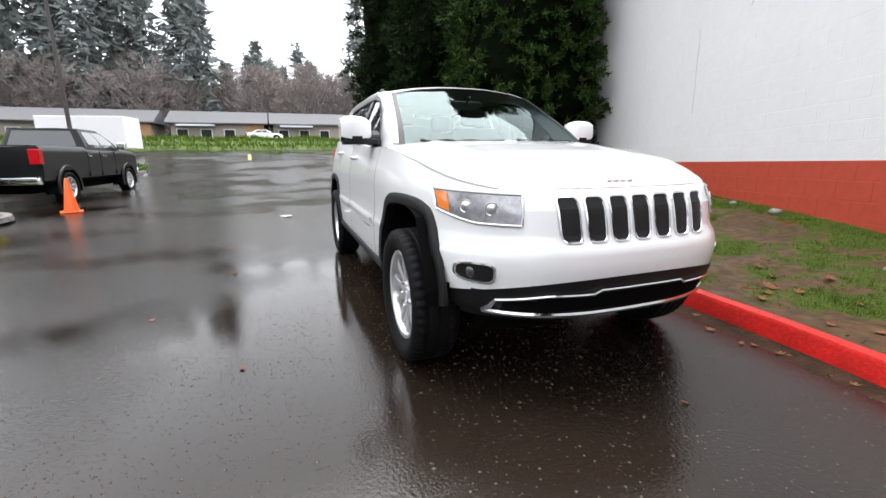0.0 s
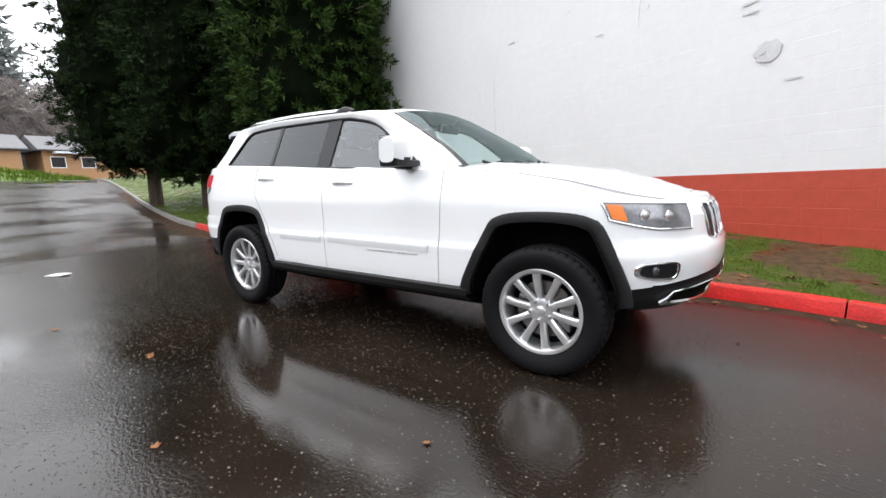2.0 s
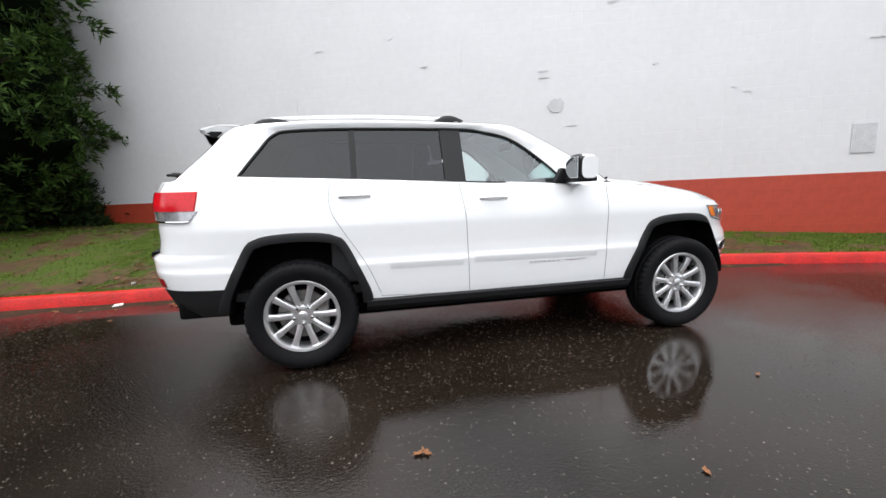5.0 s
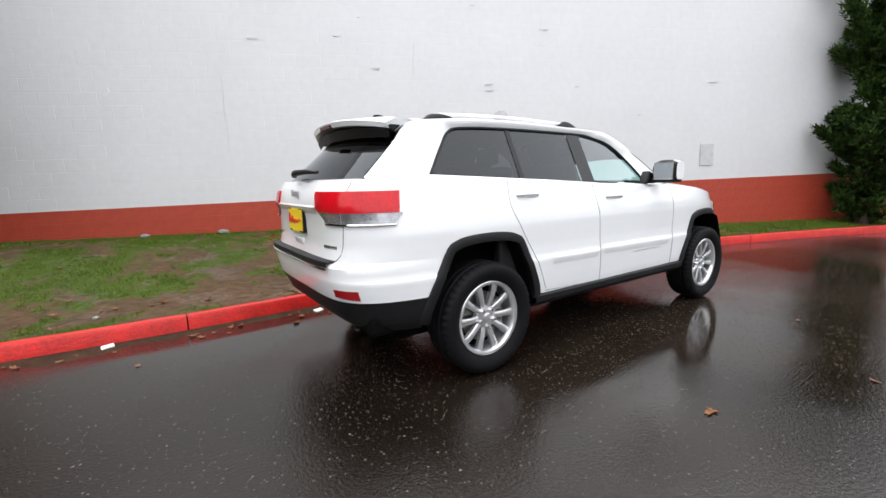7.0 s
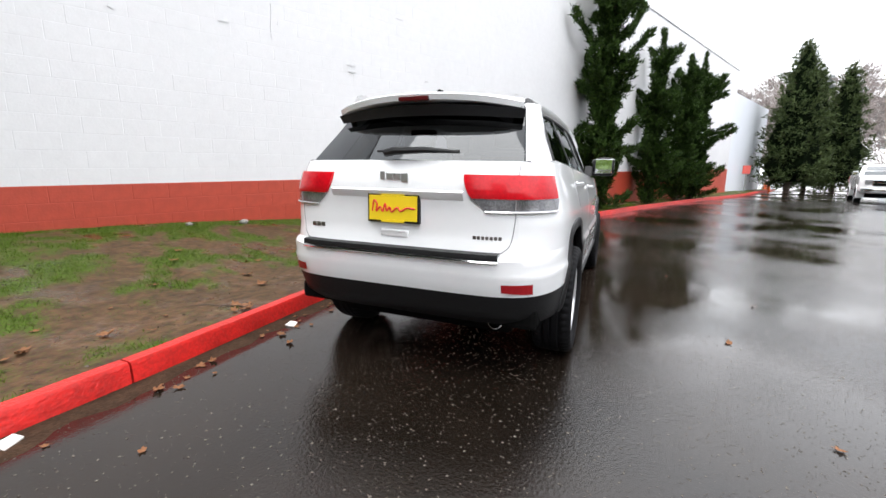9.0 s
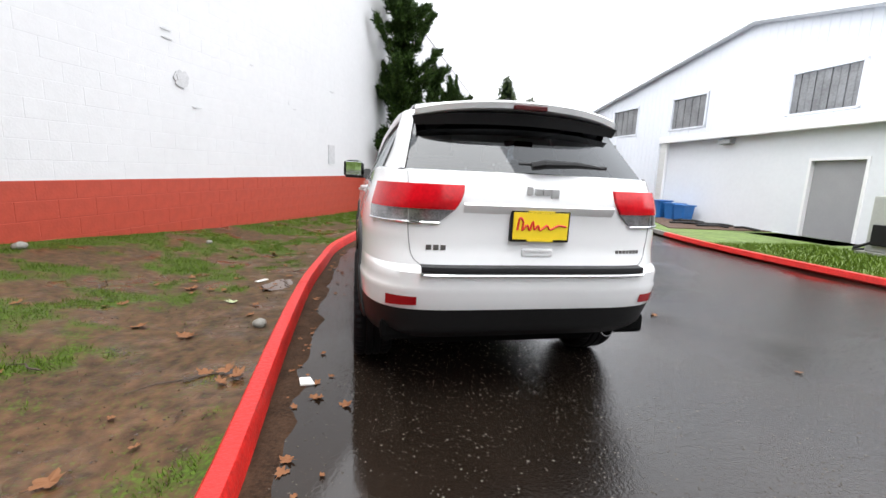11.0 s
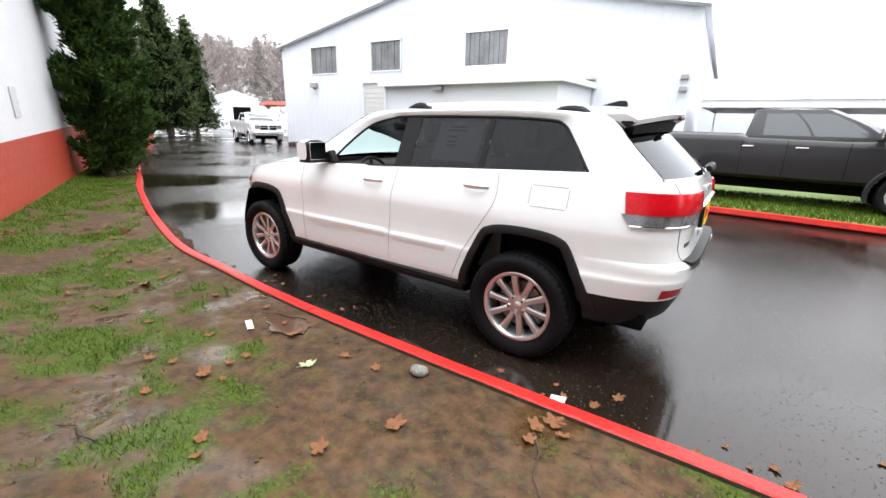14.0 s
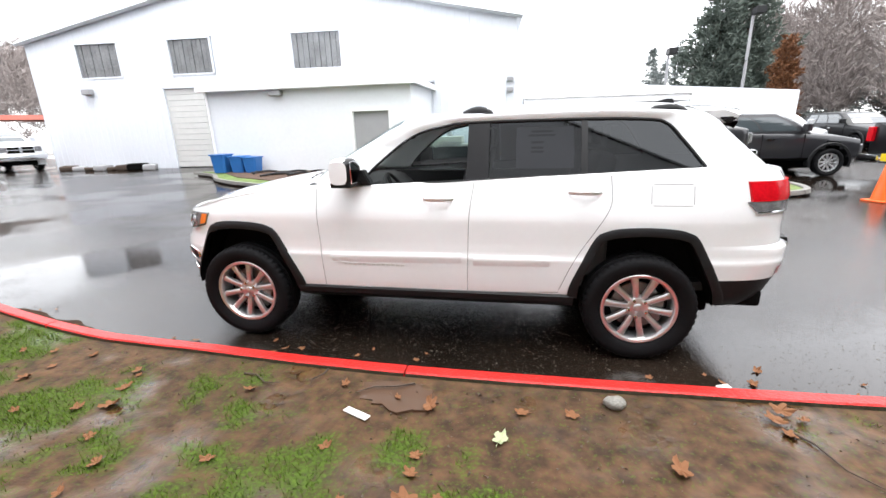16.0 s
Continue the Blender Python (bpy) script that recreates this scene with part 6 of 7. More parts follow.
# ---- the white steel building across the lane ----
def build_hall():
    m = pose(-0.3, -14.96, 0, 0, 0, 3.1)
    hall = empty("steel_hall", m, label="white steel-clad hall with gable roof and dark windows", category="building")
    wide, depth, eave, ridge = 22.0, 26.0, 5.62, 7.75
    holes = ((7.05, 9.40), (12.95, 15.05), (17.41, 19.58))

    def roof_z(u):
        return eave + (ridge - eave) * (1 - abs(u - wide / 2) / (wide / 2))
    bm = bmesh.new()
    # ribbed cladding in the gable wall, leaving the openings free
    step, us = 0.30, []
    u = 0.0
    while u < wide - 0.01:
        us.append((u, min(u + step, wide)))
        u += step
    for a, b in us:
        c = (a + b) / 2
        spans = [(-0.1, roof_z(c))]
        if any(p < c < q for p, q in holes):
            spans = [(-0.1, 4.03), (5.55, roof_z(c))]
        if 13.65 < c < 15.6:
            spans = [(3.5, 4.03 if 12.95 < c < 15.05 else roof_z(c))] + ([(5.55, roof_z(c))] if 12.95 < c < 15.05 else [])
        for z0, z1 in spans:
            sheet = bmesh.new()
            prism(sheet, [(a, -0.12), (b, -0.12), (b, 0.0), (a + 0.045, 0.0), (a + 0.035, 0.014), (a + 0.008, 0.014), (a, 0.0)], "z", z0, z1)
            part("cladding_sheet", sheet, METAL_WHITE, hall)
    box(bm, -0.06, 0.02, -0.12, 0.02, -0.1, eave)
    box(bm, wide - 0.02, wide + 0.06, -0.12, 0.02, -0.1, eave)
    part("corner_trim", bm, METAL_WHITE, hall)
    bm = bmesh.new()
    for k in range(int(depth / 0.3)):
        box(bm, 0.0, 0.012, -k * 0.3 - 0.30, -k * 0.3 - 0.27, 0, eave)
    box(bm, -0.02, 0.0, -depth, -0.1, -0.1, eave)
    part("side_wall", bm, METAL_WHITE, hall)
    bm = bmesh.new()
    box(bm, wide, wide + 0.02, -depth, -0.1, -0.1, eave)
    part("side_wall", bm, METAL_WHITE, hall)
    bm = bmesh.new()
    prism(bm, [(-0.25, eave - 0.05), (wide / 2, ridge), (wide + 0.25, eave - 0.05), (wide + 0.25, eave + 0.10), (wide / 2, ridge + 0.15), (-0.25, eave + 0.10)], "y", -depth, 0.22)
    part("roof", bm, shade("roof_sheet", (0.55, 0.57, 0.60), 0.5, var=0.08), hall, "pale grey sheet roof")
    bm = bmesh.new()
    for s in (0, 1):
        a, b = ((-0.28, eave - 0.03), (wide / 2, ridge + 0.02)) if s == 0 else ((wide / 2, ridge + 0.02), (wide + 0.28, eave - 0.03))
        tube(bm, [(a[0], 0.24, a[1]), (b[0], 0.24, b[1])], 0.09, 4)
    part("gable_trim", bm, shade("trim_grey", (0.50, 0.52, 0.55), 0.5, var=0.1), hall, "grey gable trim")
    dark_pane = shade("dark_shed_pane", (0.24, 0.245, 0.25), 0.15, var=0.5, scale=1.5)
    for p, q in holes:
        b = bmesh.new()
        for x0, x1, z0, z1 in ((p, p + 0.08, 4.03, 5.55), (q - 0.08, q, 4.03, 5.55), (p, q, 4.03, 4.10), (p, q, 5.48, 5.55)):
            box(b, x0, x1, -0.12, 0.03, z0, z1)
        win = part("window", b, METAL_WHITE, hall)
        for k in range(9):
            w = (q - p - 0.16) / 9
            b = bmesh.new()
            box(b, p + 0.08 + k * w + 0.012, p + 0.08 + (k + 1) * w - 0.012, -0.10, -0.06 - 0.02 * (k % 2), 4.10, 5.48)
            part("slat", b, dark_pane, win)
    # roller door
    door = empty("roller_door")
    door.parent = hall
    for k in range(14):
        b = bmesh.new()
        box(b, 13.70, 15.55, -0.10, -0.04, 0.05 + k * 0.246, 0.05 + k * 0.246 + 0.236, 0.012)
        part("door_slat", b, shade("roller_slat", (0.62, 0.62, 0.60), 0.5, var=0.1) if k == 0 else bpy.data.materials["roller_slat"], door)
    b = bmesh.new()
    box(b, 15.55, 15.66, -0.10, 0.05, 0, 3.58)
    box(b, 13.55, 15.66, -0.10, 0.05, 3.50, 3.60)
    part("door_frame", b, METAL_WHITE, door)
    for x, z in ((19.3, 3.48),):
        b = bmesh.new()
        box(b, x - 0.22, x + 0.22, 0.0, 0.25, z - 0.12, z + 0.12, 0.03)
        part("wall_lamp", b, GREY_DOOR, hall, "dark wall lamp")
    for z in (2.95, 3.35):
        b = bmesh.new()
        box(b, 0.05, 0.3, 0.0, 0.18, z - 0.08, z + 0.08, 0.02)
        part("wall_lamp", b, GREY_DOOR, hall, "dark wall lamp")
    # lower wing further back
    b = bmesh.new()
    prism(b, [(-18, -0.1), (-18, 3.2), (0, 4.4), (0, -0.1)], "y", -12.4, -12.0)
    part("wing", b, METAL_WHITE, hall, "lower white wing behind")

    # annex with its door, roof and lamp
    an = empty("annex", pose(0, 0, 0), label="low white annex with grey door and ribbed roof", category="building")
    annex_paint = shade("annex_paint", (0.74, 0.76, 0.79), 0.55, var=0.05, scale=1)
    for x0, x1, y0, y1, z0 in ((3.30, 3.85, -11.4, -11.2, -0.1), (5.30, 10.95, -11.4, -11.2, -0.1), (3.85, 5.30, -11.4, -11.2, 2.23), (3.10, 3.30, -14.75, -11.2, -0.1), (10.75, 10.95, -14.3, -11.4, -0.1)):
        b = bmesh.new()
        box(b, x0, x1, y0, y1, z0, 3.05)
        part("wall", b, annex_paint, an)
    b = bmesh.new()
    prism(b, [(-10.95, 3.12), (-14.8, 3.45), (-14.8, 3.36), (-10.95, 3.02)], "x", 2.95, 11.1)
    for k in range(26):
        box(b, 3.0 + k * 0.31, 3.06 + k * 0.31, -0.02, 3.8, 0, 0.03, 0, Matrix.Translation((0, -10.95, 3.12)) @ Matrix.Rotation(radians(180 - 4.9), 4, "X") @ Matrix.Scale(-1, 4, (0, 0, 1)))
    part("roof", b, bpy.data.materials["roof_sheet"], an)
    b = bmesh.new()
    box(b, 2.93, 11.12, -11.0, -10.90, 2.98, 3.22, 0.02)
    box(b, 2.90, 3.0, -14.8, -10.95, 3.0, 3.22, 0.02)
    part("fascia", b, CANVAS, an, "white roof fascia")
    b = bmesh.new()
    tube(b, [(10.85, -11.12, 3.0), (10.85, -11.12, 0.1)], 0.05, 8)
    part("downpipe", b, CANVAS, an)
    b = bmesh.new()
    box(b, 3.90, 5.25, -11.36, -11.30, 0.05, 2.18, 0.01)
    d = part("door", b, GREY_DOOR, an, "grey steel door")
    b = bmesh.new()
    box(b, 3.85, 3.92, -11.36, -11.17, 0.03, 2.23)
    box(b, 5.23, 5.30, -11.36, -11.17, 0.03, 2.23)
    box(b, 3.92, 5.23, -11.36, -11.17, 2.16, 2.23)
    part("door_frame", b, CANVAS, d)
    b = bmesh.new()
    box(b, 7.8, 8.25, -11.2, -10.98, 2.78, 2.95, 0.03)
    part("wall_lamp", b, GREY_DOOR, an, "dark wall lamp")
    b = bmesh.new()
    box(b, 3.4, 5.8, -11.2, -9.9, 0, 0.10, 0.01)
    tagged(part("door_slab", b, CONCRETE), "pale concrete slab before the annex door", "slab", kind="structure")


def build_islands():
    """Raised islands with kerbs, across the lane."""
    line = smooth_line([(-6.2, -8.6), (-6.75, -7.6), (-6.6, -6.6), (-6.0, -6.15), (-5.1, -6.15), (-2.0, -6.4), (2.6, -6.5), (6.2, -7.3), (8.8, -8.6), (10.2, -10.1), (11.6, -10.9)], 6)
    bm = bmesh.new()
    ring = [bm.verts.new((x, y, 0.10)) for x, y in line] + [bm.verts.new((11.6, -11.25, 0.10)), bm.verts.new((-6.0, -11.25, 0.10))]
    bm.faces.new(ring)
    bmesh.ops.triangulate(bm, faces=bm.faces)
    tagged(part("ground_island", bm, shade("island_grass", (0.14, 0.21, 0.045), 0.8, var=0.6, scale=2.5, bump=0.7, bscale=30)), "grassed island under the dark pickup", "lawn", kind="structure")
    rng = np.random.default_rng(4)
    pts = []
    for _ in range(16000):
        x, y = rng.uniform(-6.3, 3.5), rng.uniform(-9.4, -6.45)
        h = rng.uniform(0.04, 0.09)
        pts.append(((x - 0.008, y, 0.1), (x + 0.008, y, 0.1), (x + rng.normal(0, 0.03), y + rng.normal(0, 0.03), 0.1 + h)))
    tagged(triangles("island_grass", pts, GRASS), "short wet grass on the island", "grass", kind="stuff")
    root = empty("kerb_island", label="red-painted kerb round the grass island", category="kerb", kind="structure")
    n = len(line)
    for a in range(0, n - 1, 5):
        seg = line[a:a + 6]
        if len(seg) < 2:
            continue
        rows = []
        for i, p in enumerate(seg):
            q, r = seg[min(i + 1, len(seg) - 1)], seg[max(i - 1, 0)]
            t = Vector((q[0] - r[0], q[1] - r[1])).normalized()
            nx, ny = t.y, -t.x
            rows.append([(p[0] - nx * o, p[1] - ny * o, h) for o, h in ((0.0, -0.1), (0.0, 0.115), (0.02, 0.135), (0.13, 0.135), (0.15, 0.05))])
        bm = bmesh.new()
        vr = grid(bm, rows)
        bmesh.ops.recalc_face_normals(bm, faces=bm.faces)
        red = -5.6 < seg[0][0] < 4.5
        part("kerb_stone", bm, KERB_RED if red else KERB_GREY, root, "" if red else "bare grey kerb length", smooth=True)
    # bark bed with tubs and junk at the annex corner
    bm = bmesh.new()
    pts = [(6.2 + 0.2, -8.0), (8.7, -9.2), (10.0, -10.4), (10.6, -11.15), (6.0, -11.15)]
    prism(bm, pts, "z", 0.08, 0.125)
    tagged(part("bark_bed", bm, shade("bark_mulch", (0.10, 0.055, 0.035), 0.9, var=0.6, scale=9, bump=1.0, bscale=25)), "reddish bark bed by the annex", "bed", kind="structure")
    # far lot island seen behind the black pickup
    bm = bmesh.new()
    pts = [(-19 + 4.2 * math.cos(a) * 1.6, -9.6 + 2.1 * math.sin(a)) for a in np.linspace(0, 2 * math.pi, 33)[:-1]]
    z = float(rise(-19))
    prism(bm, pts, "z", z - 0.3, z + 0.14, 0.03)
    isl = tagged(part("planting_island", bm, KERB_GREY), "grey-kerbed planting island in the lot", "island", kind="structure")
    cs = []
    for _ in range(420):
        a, r = rng.uniform(0, 6.283), math.sqrt(rng.uniform(0, 1))
        cs.append((-19 + 6.2 * r * math.cos(a), -9.6 + 1.9 * r * math.sin(a), z + 0.15 + 0.75 * rng.uniform(0, 1) * (1 - r * r)))
    cs = np.array(cs)
    tagged(triangles("island_shrubs", spray_cloud(cs, np.tile((0, 0, 1.0), (len(cs), 1)), np.full(len(cs), 0.30), 9, rng, 0.9, 0.10), GRASS), "low green shrubs on the planting island", "shrub", kind="stuff")


# ---- other vehicles ----
def vehicle(kind, m, paint, label, group=""):
    """A plainer pickup or wagon: ribbed lower body, cab, panes, lamps, wheels."""
    root = empty({"pickup": "pickup_truck", "wagon": "dark_suv" if paint == CHARCOAL_PAINT else "parked_wagon", "sedan": "parked_sedan"}[kind], m, label=label, category="car", group=group)
    spec = {
        "pickup": dict(ax=1.83, w=0.985, xs=(-2.92, -2.90, -2.2, -0.72, -0.70, 0.9, 1.55, 2.5, 2.80, 2.86), zt=(1.37, 1.40, 1.40, 1.40, 1.36, 1.34, 1.36, 1.30, 1.22, 1.05), zb=0.52,
                       cab=((-0.72, 1.62), (-0.66, 1.02), (-0.60, 0.62), 1.34, 1.92), r=1.05, hub=0.39),
        "wagon": dict(ax=1.45, w=0.945, xs=(-2.38, -2.34, -1.6, 0.0, 0.9, 1.6, 2.1, 2.26, 2.32), zt=(1.05, 1.18, 1.22, 1.18, 1.15, 1.08, 0.98, 0.90, 0.75), zb=0.42,
                      cab=((-2.25, 1.00), (-2.05, 0.55), (-1.9, 0.15), 1.18, 1.70), r=1.0, hub=0.37),
        "sedan": dict(ax=1.38, w=0.90, xs=(-2.35, -2.3, -1.6, 0.0, 0.9, 1.6, 2.1, 2.28), zt=(0.85, 1.0, 1.05, 0.98, 0.95, 0.90, 0.80, 0.65), zb=0.32,
                      cab=((-1.75, 0.95), (-1.35, 0.55), (-0.95, 0.15), 0.98, 1.42), r=0.86, hub=0.32)}[kind]
    xs, zt, w, zb = spec["xs"], spec["zt"], spec["w"], spec["zb"]
    bm = bmesh.new()
    rows = []
    for x in np.linspace(xs[0], xs[-1], 70):
        z1 = float(np.interp(x, xs, zt))
        e = min(1.0, max(0.02, (x - xs[0]) / 0.16 + 0.55), max(0.02, (xs[-1] - x) / 0.5 + 0.62))
        ww = w * min(1, e)
        half = [(0, zb), (ww * 0.86, zb), (ww * 0.97, zb + 0.08), (ww, zb + 0.30), (ww * 0.995, z1 - 0.16), (ww * 0.975, z1 - 0.04), (ww * 0.93, z1), (ww * 0.5, z1 + (0.035 if x > 0.9 else 0)), (0, z1 + (0.045 if x > 0.9 else 0))]
        rows.append([(x, -y, z) for y, z in half] + [(x, y, z) for y, z in half[::-1]][1:-1])
    vr = grid(bm, rows, True)
    bm.faces.new(vr[0])
    bm.faces.new(vr[-1][::-1])
    # wheel arches cut away
    arch_r = 0.47 * spec["r"]
    gone = [f for f in bm.faces if abs(f.calc_center_median().y) > w * 0.80 and any((f.calc_center_median().x - s * spec["ax"]) ** 2 + (f.calc_center_median().z - spec["hub"]) ** 2 < (arch_r + 0.01) ** 2 for s in (1, -1))]
    bmesh.ops.delete(bm, geom=gone, context="FACES")
    bmesh.ops.recalc_face_normals(bm, faces=bm.faces)
    part("body", bm, paint, root, smooth=True, angle=40)
    for s in (1, -1):
        for a in (1, -1):
            bm = bmesh.new()
            rows = []
            for t in np.linspace(-0.25, math.pi + 0.25, 26):
                c, sn = math.cos(t), math.sin(t)
                rows.append([(a * spec["ax"] + r * c, s * y, spec["hub"] + r * sn) for r, y in ((arch_r + 0.07, w - 0.005), (arch_r + 0.05, w + 0.025), (arch_r - 0.01, w + 0.022), (arch_r - 0.02, w - 0.3))])
            grid(bm, rows)
            bmesh.ops.recalc_face_normals(bm, faces=bm.faces)
            part("arch_flare", bm, paint if kind == "pickup" else BLACK_PLASTIC, root, smooth=True)
            bm = bmesh.new()
            prism(bm, [(a * spec["ax"] + arch_r * math.cos(t), spec["hub"] + arch_r * math.sin(t)) for t in np.linspace(-0.3, math.pi + 0.3, 20)], "y", *sorted((s * (w - 0.32), s * (w - 0.30))))
            part("arch_liner", bm, DARK_WELL, root)
    (b0, b1), (m0, m1), (t0, t1), z0, z1 = spec["cab"]
    bm = bmesh.new()
    rows = []
    for f in np.linspace(0, 1, 9):
        z = z0 - 0.03 + (z1 - z0) * f + 0.0
        a = np.interp(f, (0, 0.55, 1), (b0, m0, t0))
        b = np.interp(f, (0, 0.55, 1), (b1, (b1 + t1) / 2 + 0.06, t1))
        ww = w * (0.965 - 0.20 * f ** 1.3)
        rows.append([(b, -ww * 0.86, z), (b + 0.06, 0, z), (b, ww * 0.86, z), (b - 0.12, ww, z), ((a + b) / 2, ww, z), (a + 0.06, ww, z), (a, ww * 0.9, z), (a - 0.03, 0, z), (a, -ww * 0.9, z), (a + 0.06, -ww, z), ((a + b) / 2, -ww, z), (b - 0.12, -ww, z)])
    vr = grid(bm, rows, True)
    top = bm.verts.new(((t0 + t1) / 2, 0, z1 + 0.02))
    for i in range(12):
        bm.faces.new((vr[-1][i], vr[-1][(i + 1) % 12], top))
    bmesh.ops.recalc_face_normals(bm, faces=bm.faces)
    cab = part("cab", bm, paint, root, smooth=True, angle=40)
    pane_mat = bpy.data.materials.get("parked_car_glass") or shade("parked_car_glass", (0.05, 0.06, 0.065), 0.05, coat=1.0)

    def cabpt(f, k, out):
        z = z0 - 0.03 + (z1 - z0) * f
        a, b = np.interp(f, (0, 0.55, 1), (b0, m0, t0)), np.interp(f, (0, 0.55, 1), (b1, (b1 + t1) / 2 + 0.06, t1))
        return a, b, w * (0.965 - 0.20 * f ** 1.3) + out, z
    splits = {"pickup": (0.10, 0.50, 0.94), "wagon": (0.10, 0.36, 0.62, 0.95), "sedan": (0.12, 0.52, 0.94)}[kind]
    for s in (1, -1):
        for p, q in zip(splits, splits[1:]):
            bm = bmesh.new()
            rows = []
            for f in np.linspace(0.14, 0.86, 6):
                a, b, ww, z = cabpt(f, 0, 0.006)
                rows.append([(a + 0.06 + (b - 0.18 - a) * (u + (0.012 if u == p else -0.012 if u == q else 0)), s * ww, z) for u in (p, (p + q) / 2, q)])
            grid(bm, rows)
            part("side_window", bm, pane_mat, cab)
    for sgn, nm in ((1, "windscreen"), (-1, "rear_window")):
        bm = bmesh.new()
        rows = []
        for f in np.linspace(0.12, 0.90, 6):
            a, b, ww, z = cabpt(f, 0, 0)
            rows.append([((b + 0.066 - 0.06 * abs(u) ** 1.0) if sgn > 0 else (a - 0.036 + 0.03 * abs(u)), u * ww * 0.82, z) for u in (-1, 0, 1)])
        grid(bm, rows)
        part(nm, bm, pane_mat, cab)
    for s in (1, -1):
        bm = bmesh.new()
        box(bm, xs[0] - 0.015, xs[0] + 0.16, *sorted((s * (w * 0.80), s * (w + 0.004))), zt[1] - 0.42, zt[1] - 0.08, 0.02)
        part("tail_lamp", bm, RED_LENS, root)
        bm = bmesh.new()
        box(bm, xs[-1] - 0.25, xs[-1] + 0.01, *sorted((s * (w * 0.48), s * (w * 0.80))), zt[-2] - 0.30, zt[-2] - 0.06, 0.03)
        part("headlamp", bm, CLEAR_LENS, root)
        bm = bmesh.new()
        box(bm, b1 - 0.35, b1 - 0.22, *sorted((s * (w - 0.03), s * (w + 0.20))), z0 + 0.03, z0 + 0.23, 0.03)
        part("mirror", bm, CHROME if kind == "pickup" else paint, root)
        for u in (0.25, -0.62) if kind == "pickup" else (-0.1, -1.05):
            bm = bmesh.new()
            box(bm, u - 0.10, u + 0.10, *sorted((s * (w - 0.01), s * (w + 0.03))), z0 - 0.19, z0 - 0.155, 0.008)
            part("door_handle", bm, CHROME, root)
        for u in (0.95, 0.02, -0.72) if kind == "pickup" else (0.75, -0.3, -1.2):
            bm = bmesh.new()
            box(bm, u - 0.004, u + 0.004, *sorted((s * (w - 0.03), s * (w + 0.0015))), zb + 0.1, z0 - 0.05)
            part("panel_gap", bm, DARK_WELL, root)
    bm = bmesh.new()
    if kind == "pickup":
        box(bm, xs[-1] - 0.06, xs[-1] + 0.03, -0.52, 0.52, 0.86, 1.16, 0.03)
        g = part("grille", bm, CHROME, root, "chrome grille")
        bm = bmesh.new()
        for s in (1, -1):
            for z in (0.88, 1.025):
                box(bm, xs[-1] + 0.02, xs[-1] + 0.036, *sorted((s * 0.05, s * 0.48)), z, z + 0.115, 0.01)
        part("grille_mesh", bm, DARK_WELL, g)
        bm = bmesh.new()
        box(bm, xs[-1] - 0.1, xs[-1] + 0.10, -0.93, 0.93, 0.55, 0.78, 0.05)
        part("front_bumper", bm, CHROME, root, "chrome bumper", smooth=True)
        bm = bmesh.new()
        box(bm, xs[0] - 0.16, xs[0] + 0.05, -0.95, -0.25, 0.52, 0.70, 0.04)
        box(bm, xs[0] - 0.16, xs[0] + 0.05, 0.25, 0.95, 0.52, 0.70, 0.04)
        box(bm, xs[0] - 0.10, xs[0] + 0.05, -0.26, 0.26, 0.54, 0.66, 0.02)
        part("rear_bumper", bm, CHROME, root, "chrome step bumper", smooth=True)
        bm = bmesh.new()
        box(bm, xs[0] - 0.125, xs[0] - 0.10, -0.16, 0.16, 0.58, 0.74, 0.003)
        part("plate", bm, YELLOW, root, "yellow dealer plate")
        bm = bmesh.new()
        box(bm, xs[0] - 0.012, xs[0] + 0.02, -0.16, 0.16, 1.14, 1.18, 0.01)
        part("tailgate_handle", bm, BLACK_PLASTIC, root)
        bm = bmesh.new()
        box(bm, -2.86, -0.8, -0.82, 0.82, 1.385, 1.412, 0.01)
        part("bed_cover", bm, BLACK_PLASTIC, root, "black soft bed cover")
    else:
        box(bm, xs[-1] - 0.05, xs[-1] + 0.012, -0.45, 0.45, zt[-1] - 0.02, zt[-1] + 0.12, 0.02)
        part("grille", bm, DARK_WELL, root)
    bm = bmesh.new()
    box(bm, xs[0] + 0.3, xs[-1] - 0.3, -0.62, 0.62, zb - 0.22, zb + 0.05, 0.03)
    part("underbody", bm, DARK_WELL, root)
    a = spec["ax"]
    wheel_set(root, [(a, -w + 0.10, spec["hub"] * 1.0, -1, 5), (-a, -w + 0.10, spec["hub"], -1, 17), (a, w - 0.10, spec["hub"], 1, 40), (-a, w - 0.10, spec["hub"], 1, 3)], spec["hub"] / 0.370)
    return root


